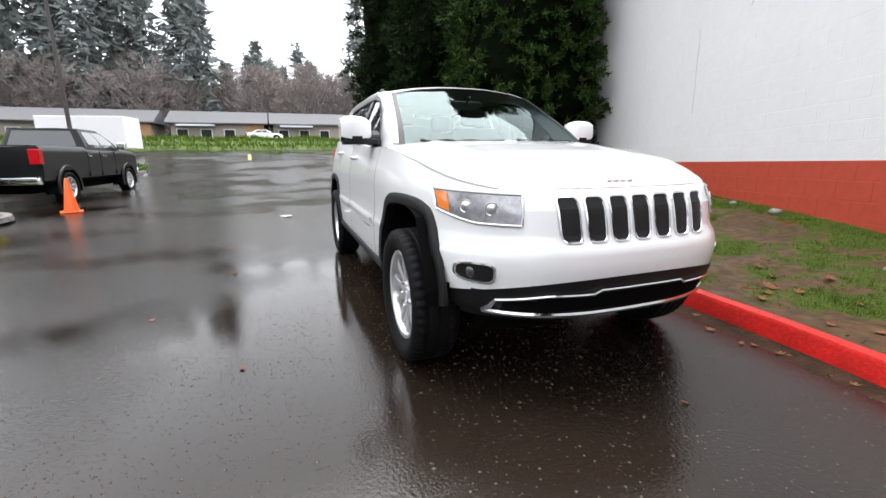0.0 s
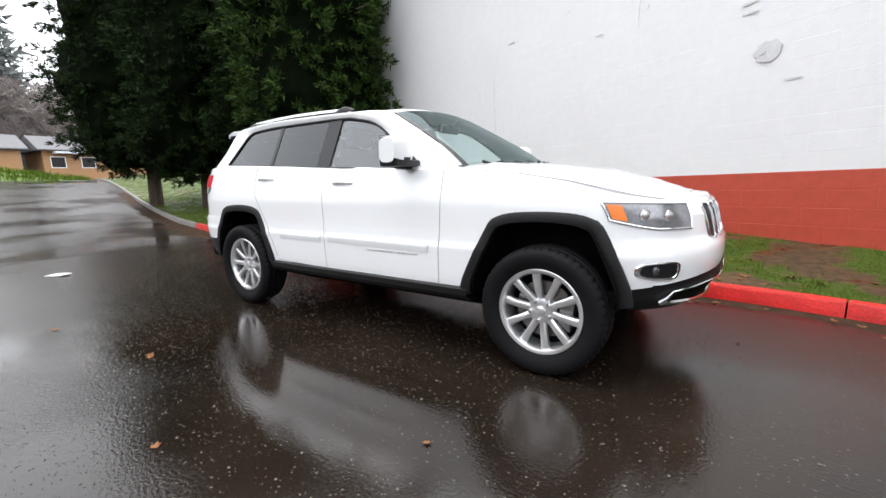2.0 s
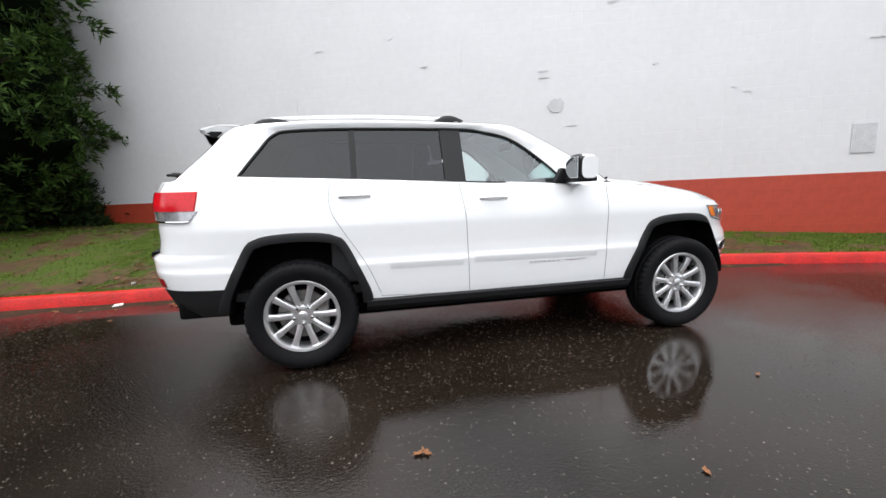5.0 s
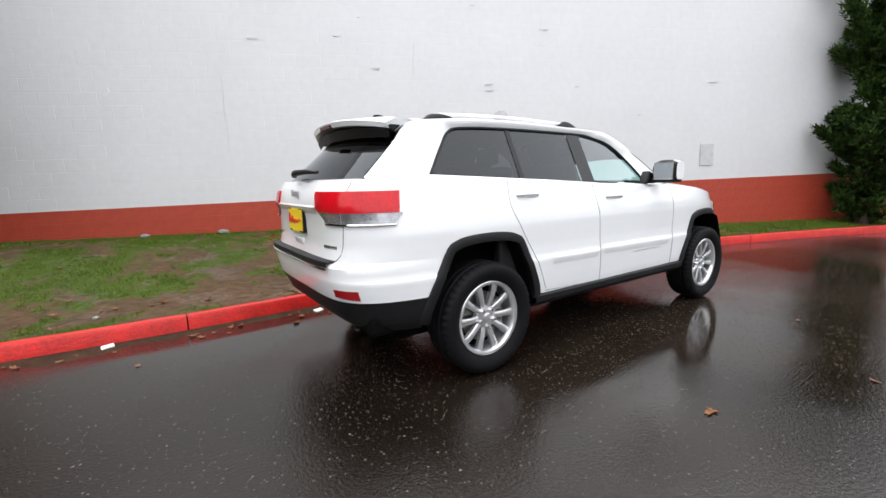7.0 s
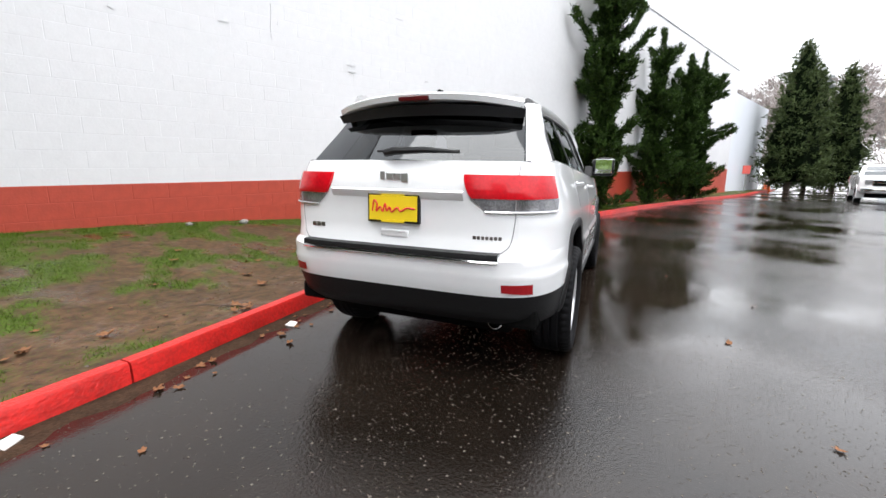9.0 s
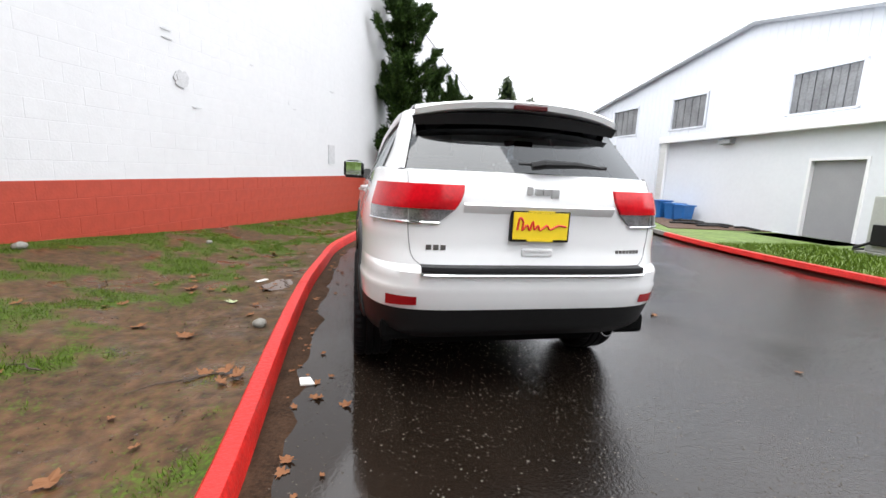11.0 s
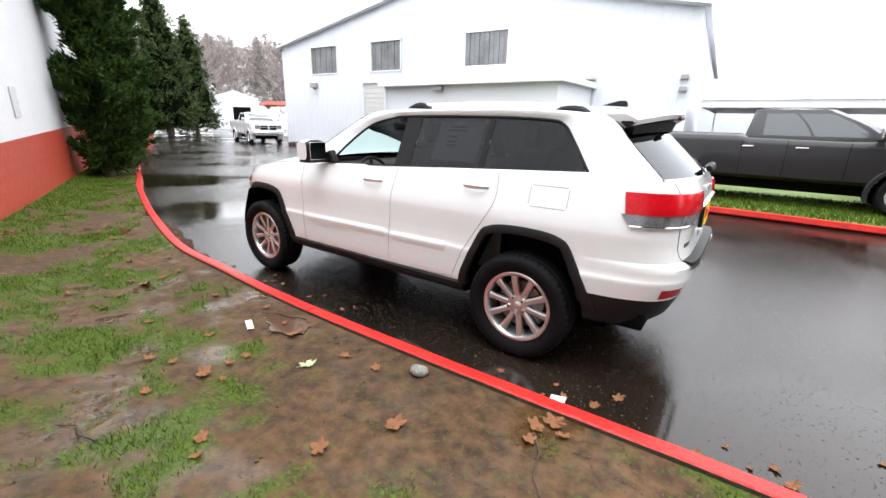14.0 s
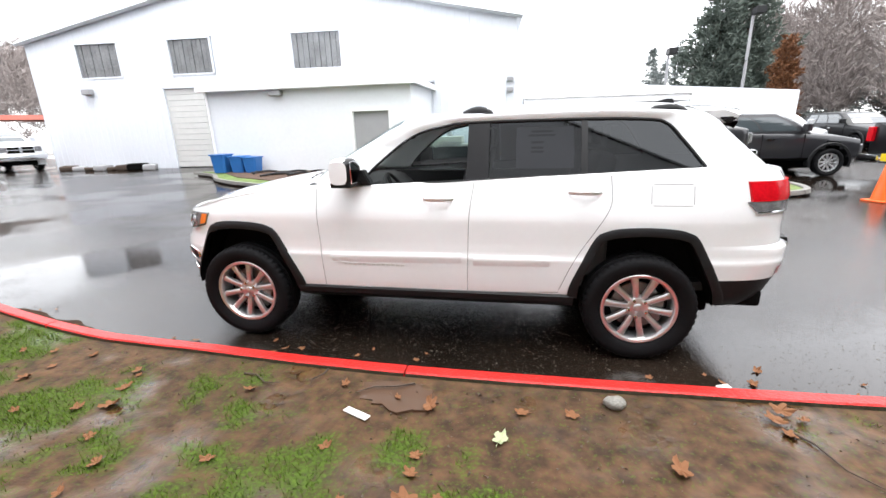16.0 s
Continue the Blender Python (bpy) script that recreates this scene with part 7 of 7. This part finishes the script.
def build_vehicles():
    vehicle("pickup", pose(-3.12, -8.52, 0.10, 0, 0, 179), CHARCOAL_PAINT, "charcoal crew-cab pickup on the grass island")
    vehicle("pickup", pose(-11.7, -7.35, 0.0, 0, 0, 176), BLACK_PAINT, "black crew-cab pickup with chrome step bumper")
    vehicle("pickup", pose(25.0, -13.6, 0.0, 0, 0, 163), WHITE_PAINT, "white pickup with chrome grille beside the hall")
    vehicle("pickup", pose(-17.5, -14.0, float(rise(-17.5)), 0, 0, 178), WHITE_PAINT, "white pickup parked in the lot")
    vehicle("wagon", pose(-7.4, -10.6, 0.0, 0, 0, 182), CHARCOAL_PAINT, "dark grey sport utility car parked beyond the island")
    silver = shade("silver_car_paint", (0.42, 0.43, 0.44), 0.3, 0.4, coat=1.0)
    vehicle("sedan", pose(-60, -3.2, 3.1, 0, 0, 92), WHITE_PAINT, "white sedan beyond the grassy bank", "cars across the lot")
    for i, (x, y, r, p) in enumerate(((-6.5, -19, 95, silver), (-9.3, -19.3, 92, WHITE_PAINT), (-12.2, -19.2, 90, silver), (-5.5, -25, 80, BLACK_PAINT), (-15.5, -19.4, 94, BLACK_PAINT), (-10, -26, 95, silver), (-14, -26, 90, WHITE_PAINT))):
        vehicle("sedan" if i % 2 else "wagon", pose(x, y, 0.05, 0, 0, r), p, "car in the crowded far row", "cars in the far row")


# ---- yard things ----
def build_yard():
    # traffic cone
    cone = empty("traffic_cone", pose(-7.38, -5.66, 0, 0, 0, 20), label="orange traffic cone on wet asphalt", category="cone")
    bm = bmesh.new()
    lathe(bm, [(0.135, 0.03), (0.128, 0.05), (0.03, 0.70), (0.022, 0.715), (0.012, 0.70), (0.016, 0.68)], 32, "z")
    part("body", bm, CONE_ORANGE, cone, smooth=True)
    bm = bmesh.new()
    box(bm, -0.19, 0.19, -0.19, 0.19, 0.0, 0.032, 0.012)
    part("base", bm, CONE_ORANGE, cone)
    for x, y in ((39.2, -12.6), (41.6, -12.9), (43.5, -13.5)):
        copy_thing(cone, pose(x, y, 0.0)).scale = (1.1, 1.1, 1.2)
    # air-conditioning units beside the annex door
    for k, (x, y, h) in enumerate(((1.75, -9.75, 1.18), (0.55, -9.85, 0.95))):
        ac = empty("air_conditioner", pose(x, y, 0.10, 0, 0, 2), label="grey-green rooftop-type air conditioner on the ground" if k else "grey louvred air conditioner on a pad", category="air conditioner")
        bm = bmesh.new()
        box(bm, -0.62, 0.62, -0.45, 0.45, 0.06, h, 0.02)
        part("cabinet", bm, shade("unit_beige", (0.42, 0.43, 0.40), 0.55, var=0.12, scale=3) if k == 0 else bpy.data.materials["unit_beige"], ac)
        for j in range(12):
            bm = bmesh.new()
            box(bm, -0.56, 0.05, 0.45, 0.468, 0.16 + j * (h - 0.28) / 12, 0.16 + (j + 0.55) * (h - 0.28) / 12)
            part("louvre", bm, GREY_DOOR, ac)
        bm = bmesh.new()
        box(bm, 0.15, 0.50, 0.45, 0.55, 0.2, 0.62, 0.02)
        part("control_box", bm, BLACK_PLASTIC, ac)
        bm = bmesh.new()
        tube(bm, [(0.4, 0.5, 0.3), (0.7, 0.6, 0.12), (0.9, 0.3, 0.05), (1.0, -0.9, 0.05), (1.0, -1.4, 0.4)], 0.03, 6)
        part("pipe", bm, BLACK_PLASTIC, ac)
        bm = bmesh.new()
        lathe(bm, [(0.0, 0.0), (0.09, 0.0), (0.09, 0.2), (0.0, 0.2)], 16, "z", Matrix.Translation((-0.2, 0, h)))
        part("vent_cap", bm, GREY_DOOR, ac)
        bm = bmesh.new()
        box(bm, -0.75, 0.75, -0.55, 0.55, -0.02, 0.06, 0.01)
        part("pad", bm, CONCRETE, ac)
    # blue tubs by the annex
    for x, y, s, hh in ((10.35, -10.75, 1.0, 0.62), (9.65, -10.8, 0.95, 0.55), (9.05, -10.7, 0.9, 0.52)):
        tub = empty("storage_tub", pose(x, y, 0.12), label="blue plastic storage tub by the annex", category="tub", group="blue tubs")
        bm = bmesh.new()
        rows = [[(cx * (0.24 + 0.05 * f) * s, cy * (0.24 + 0.05 * f) * s, hh * f) for cx, cy in ((-1, -0.8), (-0.8, -1), (0.8, -1), (1, -0.8), (1, 0.8), (0.8, 1), (-0.8, 1), (-1, 0.8))] for f in (0, 0.5, 0.95, 1.0)]
        vr = grid(bm, rows, True)
        bm.faces.new(vr[-1])
        bmesh.ops.recalc_face_normals(bm, faces=bm.faces)
        body = part("body", bm, BLUE_PLASTIC, tub)
        bm = bmesh.new()
        box(bm, -0.31 * s, 0.31 * s, -0.31 * s, 0.31 * s, hh, hh + 0.05, 0.015)
        part("lid", bm, BLUE_PLASTIC, tub)
    rng = random.Random(8)
    for i in range(9):
        x, y = rng.uniform(6.5, 8.9), rng.uniform(-10.9, -9.9)
        bm = bmesh.new()
        a = rng.uniform(0, 3.1)
        tube(bm, [(0, 0, 0.02), (0.3 * math.cos(a), 0.3 * math.sin(a), 0.06), (0.9 * math.cos(a), 0.9 * math.sin(a), 0.03)], 0.035, 6)
        o = tagged(part("scrap_pipe", bm, BLACK_PLASTIC), "dark scrap pipe lying on the bark bed", "scrap", group="scrap by the annex")
        o.matrix_world = pose(x, y, 0.125)
    for i in range(8):
        u = 16.4 + i * 0.6
        x, y = -0.3 + u * math.cos(radians(3.1)), -14.96 + u * math.sin(radians(3.1)) + 0.7
        bm = bmesh.new()
        s = rng.uniform(0.18, 0.45)
        box(bm, -s, s, -0.25, 0.25, 0, s * 0.7, 0.06, pose(0, 0, 0, rng.uniform(-6, 6), 0, rng.uniform(0, 180)))
        o = tagged(part("scrap_box", bm, rng.choice((DARK_WELL, GREY_DOOR, BARK))), "dark scrap box lying along the hall wall", "scrap", group="scrap along the hall")
        o.matrix_world = pose(x, y, 0.0)
    # marquee behind the charcoal pickup
    tent = empty("marquee", pose(-4.0, -19.0, 0), label="white peaked marquee over parked cars", category="tent")
    bm = bmesh.new()
    rows = []
    for f in np.linspace(0, 1, 8):
        r, z = 3.3 * (1 - f) ** 1.0 + 0.05, 2.62 + 1.5 * f ** 1.5
        rows.append([(r * c, r * s, z) for c, s in ((-1, -1), (0, -1), (1, -1), (1, 0), (1, 1), (0, 1), (-1, 1), (-1, 0))])
    grid(bm, rows, True)
    for r, z in ((3.3, 2.35),):
        grid(bm, [[(r * c, r * s, zz) for c, s in ((-1, -1), (0, -1), (1, -1), (1, 0), (1, 1), (0, 1), (-1, 1), (-1, 0))] for zz in (z, 2.62)], True)
    part("canopy", bm, CANVAS, tent)
    for c, s in ((-1, -1), (1, -1), (1, 1), (-1, 1)):
        bm = bmesh.new()
        tube(bm, [(3.25 * c, 3.25 * s, 0), (3.25 * c, 3.25 * s, 2.6)], 0.04, 8)
        part("pole", bm, CANVAS, tent)
    # lamp posts
    for x, y, h, two in ((-29, -13.2, 9.6, True), (-16.5, -33, 8.5, False), (-11.5, -34, 6.5, False)):
        lp = empty("street_lamp", pose(x, y, float(rise(x)) - 0.1), label="dark lot lamp post with box heads" if two else "slim street lamp beyond the lot", category="lamp")
        bm = bmesh.new()
        tube(bm, [(0, 0, 0), (0, 0, h)], [0.13, 0.09], 10)
        part("post", bm, shade("lamp_brown", (0.05, 0.04, 0.035), 0.6) if two else GREY_DOOR, lp)
        for s in ((1, -1) if two else (1,)):
            bm = bmesh.new()
            box(bm, -0.3, 0.3, *sorted((s * 0.25, s * 1.15)), h - 0.15, h + 0.3, 0.04)
            part("lamp_head", bm, BLACK_PLASTIC, lp)
            bm = bmesh.new()
            tube(bm, [(0, 0, h), (0, s * 0.4, h + 0.05)], 0.05, 6)
            part("arm", bm, BLACK_PLASTIC, lp)
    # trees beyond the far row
    conifer("fir_tree", -15.6, -36, 0, 12.0, 2.7, HAZE_TINT_FIR, 51, dense=2400, layers=20, ragged=0.25, low=0.1, tip=0.8, leaf=0.5, label="fir beyond the lot, haze put into its grey-green colour")
    conifer("fir_tree", -18.0, -37, 0, 14.0, 2.9, HAZE_TINT_FIR, 52, dense=2400, layers=20, ragged=0.25, low=0.1, tip=0.8, leaf=0.5, label="fir beyond the lot, haze put into its grey-green colour")
    conifer("rusty_tree", -17.6, -30, 0, 6.5, 0.9, DRY_LEAF, 53, dense=1200, layers=14, ragged=0.2, low=0.12, tip=0.5, leaf=0.3, label="narrow tree with rust-brown leaves")
    # white box trailer beyond the planting island
    tr = empty("box_trailer", pose(-33, -13.5, float(rise(-33)), 0, 0, 80), label="white box trailer parked in the lot", category="trailer")
    bm = bmesh.new()
    box(bm, -2.6, 2.6, -1.1, 1.1, 0.5, 2.6, 0.05)
    part("box", bm, CANVAS, tr)
    for x in (-0.4, 0.5):
        bm = bmesh.new()
        lathe(bm, [(0.02, -1.12), (0.3, -1.12), (0.33, -1.0), (0.33, 1.0), (0.3, 1.12), (0.02, 1.12)], 20, "y", Matrix.Translation((x, 0, 0.33)))
        part("wheel", bm, RUBBER, tr)
    # shed and red canopy at the lane's end
    sh = empty("shed", pose(58, -31, 0, 0, 0, -25), label="small white shed with open door at the lane end", category="shed")
    bm = bmesh.new()
    prism(bm, [(-3, 0), (-3, 4.2), (0, 5.2), (3, 4.2), (3, 0)], "x", 0, 6)
    part("wall", bm, METAL_WHITE, sh)
    bm = bmesh.new()
    box(bm, -0.05, 0.0, -2.0, 0.3, 0, 3.0)
    part("doorway", bm, DARK_WELL, sh)
    bm = bmesh.new()
    box(bm, -2, 6, -12, -4, 3.4, 3.9)
    part("canopy", bm, shade("faded_red", (0.55, 0.16, 0.12), 0.6), sh, "faded red canopy")
    # hedge of small sign and post at the cedars
    sg = empty("notice_post", pose(33.5, -9.6, 0.1), label="small red notice on a post by the kerb", category="sign")
    bm = bmesh.new()
    tube(bm, [(0, 0, 0), (0, 0, 1.9)], 0.03, 6)
    part("post", bm, GREY_DOOR, sg)
    bm = bmesh.new()
    box(bm, -0.03, 0.0, -0.25, 0.25, 1.3, 1.9, 0.005)
    part("notice", bm, shade("notice_red", (0.60, 0.10, 0.08), 0.5), sg)
    # overhead cable
    bm = bmesh.new()
    tube(bm, [(14 + 26 * t, -2.0 - 10.5 * t, 7.9 - 0.5 * math.sin(math.pi * t)) for t in np.linspace(0, 1, 14)], 0.018, 5)
    part("cable", bm, BLACK_PLASTIC, sg)


build_hall()
build_islands()
build_vehicles()
build_yard()


# ---- small things on the verge and the lane ----
def oak_leaf(scale, seed):
    r = random.Random(seed)
    pts = []
    n = 22
    for i in range(n):
        a = 2 * math.pi * i / n
        lobe = 0.55 + 0.45 * abs(math.sin(2.5 * a + 0.3)) + r.uniform(-0.08, 0.08)
        pts.append((scale * math.cos(a) * lobe, scale * 0.72 * math.sin(a) * lobe))
    bm = bmesh.new()
    c = bm.verts.new((0, 0, 0.006))
    curl = r.uniform(0.15, 0.5)
    vs = [bm.verts.new((x, y, 0.004 + curl * (x * x + y * y) / scale * r.uniform(0.5, 1.3))) for x, y in pts]
    for i in range(n):
        bm.faces.new((c, vs[i], vs[(i + 1) % n]))
    tube(bm, [(scale * 0.6, 0, 0.006), (scale * 1.25, scale * 0.1, 0.012)], 0.0015, 4)
    return bm


def build_litter():
    rng = random.Random(12)
    kinds = []
    for k in range(6):
        o = part("fallen_leaf", oak_leaf(0.028 + 0.0045 * k, k), DRY_LEAF)
        kinds.append(o.data)
        bpy.data.objects.remove(o)
    known = [(-1.38, 2.03), (-0.79, 2.68), (-2.02, 1.54), (-2.62, 1.78), (-1.05, 3.2), (-3.16, 2.13), (0.35, 1.62), (0.75, 2.3), (-0.2, 1.75), (-0.95, 1.72), (-1.95, 1.62), (-0.35, 2.35), (0.9, 1.75), (1.6, 2.0), (2.1, 2.13), (2.4, 1.7), (1.2, 2.6)]
    spots = [(x, y, True) for x, y in known]
    while len(spots) < 75:
        x = rng.uniform(-4.5, 4.5)
        y = float(kerb_y(x)) + 0.2 + abs(rng.gauss(0, 1.0))
        if y < float(wall_y(x)) - 0.1:
            spots.append((x, y, True))
    for x, y in ((-0.83, -1.98), (-2.13, -2.16), (-0.86, -1.98), (-3.39, 0.70), (1.3, -1.75), (2.4, 0.2), (-1.85, 1.05), (-2.2, 0.95), (0.3, -2.4)):
        spots.append((x, y, False))
    while len(spots) < 150:
        x = rng.uniform(-5, 4.0)
        spots.append((x, float(kerb_y(x)) - 0.05 - abs(rng.gauss(0, 0.13)), False))
    for x, y, up in spots:
        o = tagged(new("fallen_leaf", kinds[rng.randrange(6)]), "curled brown oak leaf on the mud" if up else "wet brown leaf on the asphalt", "leaf", group="fallen leaves")
        z = float(verge_z(x, y)) + 0.006 if up else 0.002
        s = rng.uniform(0.65, 1.35) if up else rng.uniform(0.4, 0.85)
        o.matrix_world = pose(x, y, z, rng.uniform(-12, 12), rng.uniform(-12, 12), rng.uniform(0, 360)) @ Matrix.Scale(s, 4)
    # stones
    for x, y, s in ((-1.19, 1.60, 0.058), (-3.7, 1.9, 0.03), (1.9, 2.9, 0.05), (0.3, 4.05, 0.07), (-0.4, 4.3, 0.05), (-2.2, 5.1, 0.09), (-3.3, 5.45, 0.07)):
        bm = bmesh.new()
        bmesh.ops.create_icosphere(bm, subdivisions=3, radius=1)
        for v in bm.verts:
            k = 1 + 0.22 * noise.noise(v.co * 1.6 + Vector((x, y, 0)))
            v.co = Vector((v.co.x * s * k, v.co.y * s * 0.8 * k, v.co.z * s * 0.6 * k))
        o = tagged(part("stone", bm, STONE, smooth=True, angle=80), "rounded grey stone on the verge", "stone")
        o.matrix_world = pose(x, y, float(verge_z(x, y)) + s * 0.3, 0, 0, 40 * s)
    # card, pale leaf, sticks
    bm = bmesh.new()
    box(bm, -0.085, 0.085, -0.022, 0.022, 0.0, 0.006, 0.001)
    o = tagged(part("paper_strip", bm, PAPER), "white paper strip lying on wet mud", "litter")
    o.matrix_world = pose(0.185, 1.867, float(verge_z(0.185, 1.867)) + 0.008, 2, 3, -25)
    o = tagged(part("pale_leaf", oak_leaf(0.055, 40), PALE_GREEN), "torn pale green leaf on the mud", "leaf")
    o.matrix_world = pose(-0.59, 1.95, float(verge_z(-0.59, 1.95)) + 0.008, 0, 0, 70)
    for x, y, a, ln in ((-2.05, 1.85, 115, 0.42), (0.1, 1.62, 20, 0.35), (0.9, 1.65, 160, 0.3), (-1.9, 2.6, 60, 0.2), (-0.4, 3.0, 10, 0.25), (0.55, 1.58, 75, 0.2)):
        bm = bmesh.new()
        tube(bm, [(-ln / 2, 0, 0.006), (-ln / 6, 0.02, 0.014), (ln / 5, -0.01, 0.010), (ln / 2, 0.03, 0.012)], [0.006, 0.005, 0.004, 0.002], 5)
        o = tagged(part("stick", bm, BARK), "thin dark twig on the mud", "twig", group="fallen twigs")
        o.matrix_world = pose(x, y, float(verge_z(x, y)) + 0.004, 0, 0, a)
    for x, y, z in ((-1.92, 1.19, 0.004), (-4.93, -1.45, 0.004), (-3.6, 1.28, 0.004)):
        bm = bmesh.new()
        prism(bm, [(-0.05, -0.03), (0.04, -0.04), (0.06, 0.02), (-0.02, 0.045)] if x > -4 else [(-0.16, -0.05), (0.10, -0.09), (0.17, 0.02), (0.02, 0.08), (-0.12, 0.07)], "z", 0, 0.012, 0.002)
        o = tagged(part("paper_scrap", bm, PAPER), "crumpled white paper on wet asphalt", "litter")
        o.matrix_world = pose(x, y, z, 3, -4, 30)
    # clods and grit on the mud: one joined scatter
    r2 = np.random.default_rng(6)
    pts = []
    for _ in range(3800):
        x = r2.uniform(-4.6, 4)
        y = float(kerb_y(x)) + 0.17 + abs(r2.normal(0, 0.9))
        if y > float(wall_y(x)) - 0.05:
            continue
        s = abs(r2.normal(0, 0.0045)) + 0.002
        z = float(verge_z(x, y))
        p = np.array((x, y, z + s * 0.3))
        q = r2.normal(0, 1, (4, 3))
        q = q / np.linalg.norm(q, axis=1)[:, None] * s * np.array((1, 1, 0.6))
        for a, b, c in ((0, 1, 2), (0, 2, 3), (0, 3, 1), (1, 3, 2)):
            pts.append((p + q[a], p + q[b], p + q[c]))
    tagged(triangles("mud_clods", pts, shade("clod_soil", (0.085, 0.055, 0.038), 0.6, var=0.5, scale=30)), "loose clods and grit on the mud", "soil", kind="stuff")
    # pale chips standing out of the worn lane surface: one joined scatter
    n = 80000
    x, y = r2.uniform(-7.5, 6.5, n), r2.uniform(-5.8, 1.4, n)
    keep = y < kerb_y(x) - 0.03
    x, y = x[keep], y[keep]
    rad = np.clip(np.abs(r2.normal(0.0022, 0.0019, len(x))), 0.0010, 0.0080)
    turn = r2.uniform(0, 6.283, len(x))
    c = np.stack([x, y, np.full(len(x), 0.0030)], 1)
    rim = []
    for k in range(5):
        a = turn + k * 6.2832 / 5
        q = rad * r2.uniform(0.7, 1.3, len(x))
        rim.append(np.stack([x + q * np.cos(a), y + q * np.sin(a), np.full(len(x), 0.0008)], 1))
    tri = np.concatenate([np.stack([c, rim[k], rim[(k + 1) % 5]], 1) for k in range(5)])
    tagged(triangles("road_chips", tri, leafy("pale_road_chips", (0.022, 0.019, 0.016), (0.15, 0.135, 0.115))), "pale stone chips in the worn asphalt", "gravel", kind="stuff")
    # puddles
    water = bpy.data.materials.new("muddy_water")
    water.use_nodes = True
    p = water.node_tree.nodes["Principled BSDF"]
    p.inputs["Base Color"].default_value, p.inputs["Roughness"].default_value = (0.085, 0.050, 0.032, 1), 0.04
    for x, y, rx, ry, s in ((0.0, 1.68, 0.26, 0.13, 1),):
        rr = random.Random(s)
        pts = [(rx * math.cos(a) * rr.uniform(0.75, 1.15), ry * math.sin(a) * rr.uniform(0.75, 1.15)) for a in np.linspace(0, 6.2832, 29)[:-1]]
        bm = bmesh.new()
        prism(bm, pts, "z", -0.03, 0.0)
        o = tagged(part("water_puddle", bm, water), "shallow muddy puddle on the verge", "puddle", kind="structure")
        o.matrix_world = pose(x, y, float(verge_z(x, y)) + 0.004, 0, 0, -8)
    # broken asphalt seam and gutter line in the lane
    for pts, w in (([(-6.73, -3.4), (-6.75, -2.0), (-6.72, -0.6), (-6.8, 0.8), (-7.0, 1.6)], 0.016),):
        line = smooth_line(pts, 10)
        bm = bmesh.new()
        rows = []
        for i, (x, y) in enumerate(line):
            q, r_ = line[min(i + 1, len(line) - 1)], line[max(i - 1, 0)]
            t = Vector((q[0] - r_[0], q[1] - r_[1])).normalized()
            ww = w * (1 + 0.5 * noise.noise((i * 0.9, w, 0)))
            rows.append([(x - t.y * o, y + t.x * o, float(rise(x)) + h) for o, h in ((-ww, 0.001), (0, 0.005), (ww, 0.001))])
        grid(bm, rows)
        tagged(part("road_seam", bm, shade("tar_seam", (0.006, 0.006, 0.006), 0.7, var=0.3, scale=6)), "dark tar seam in the wet asphalt", "seam", kind="structure")


build_litter()
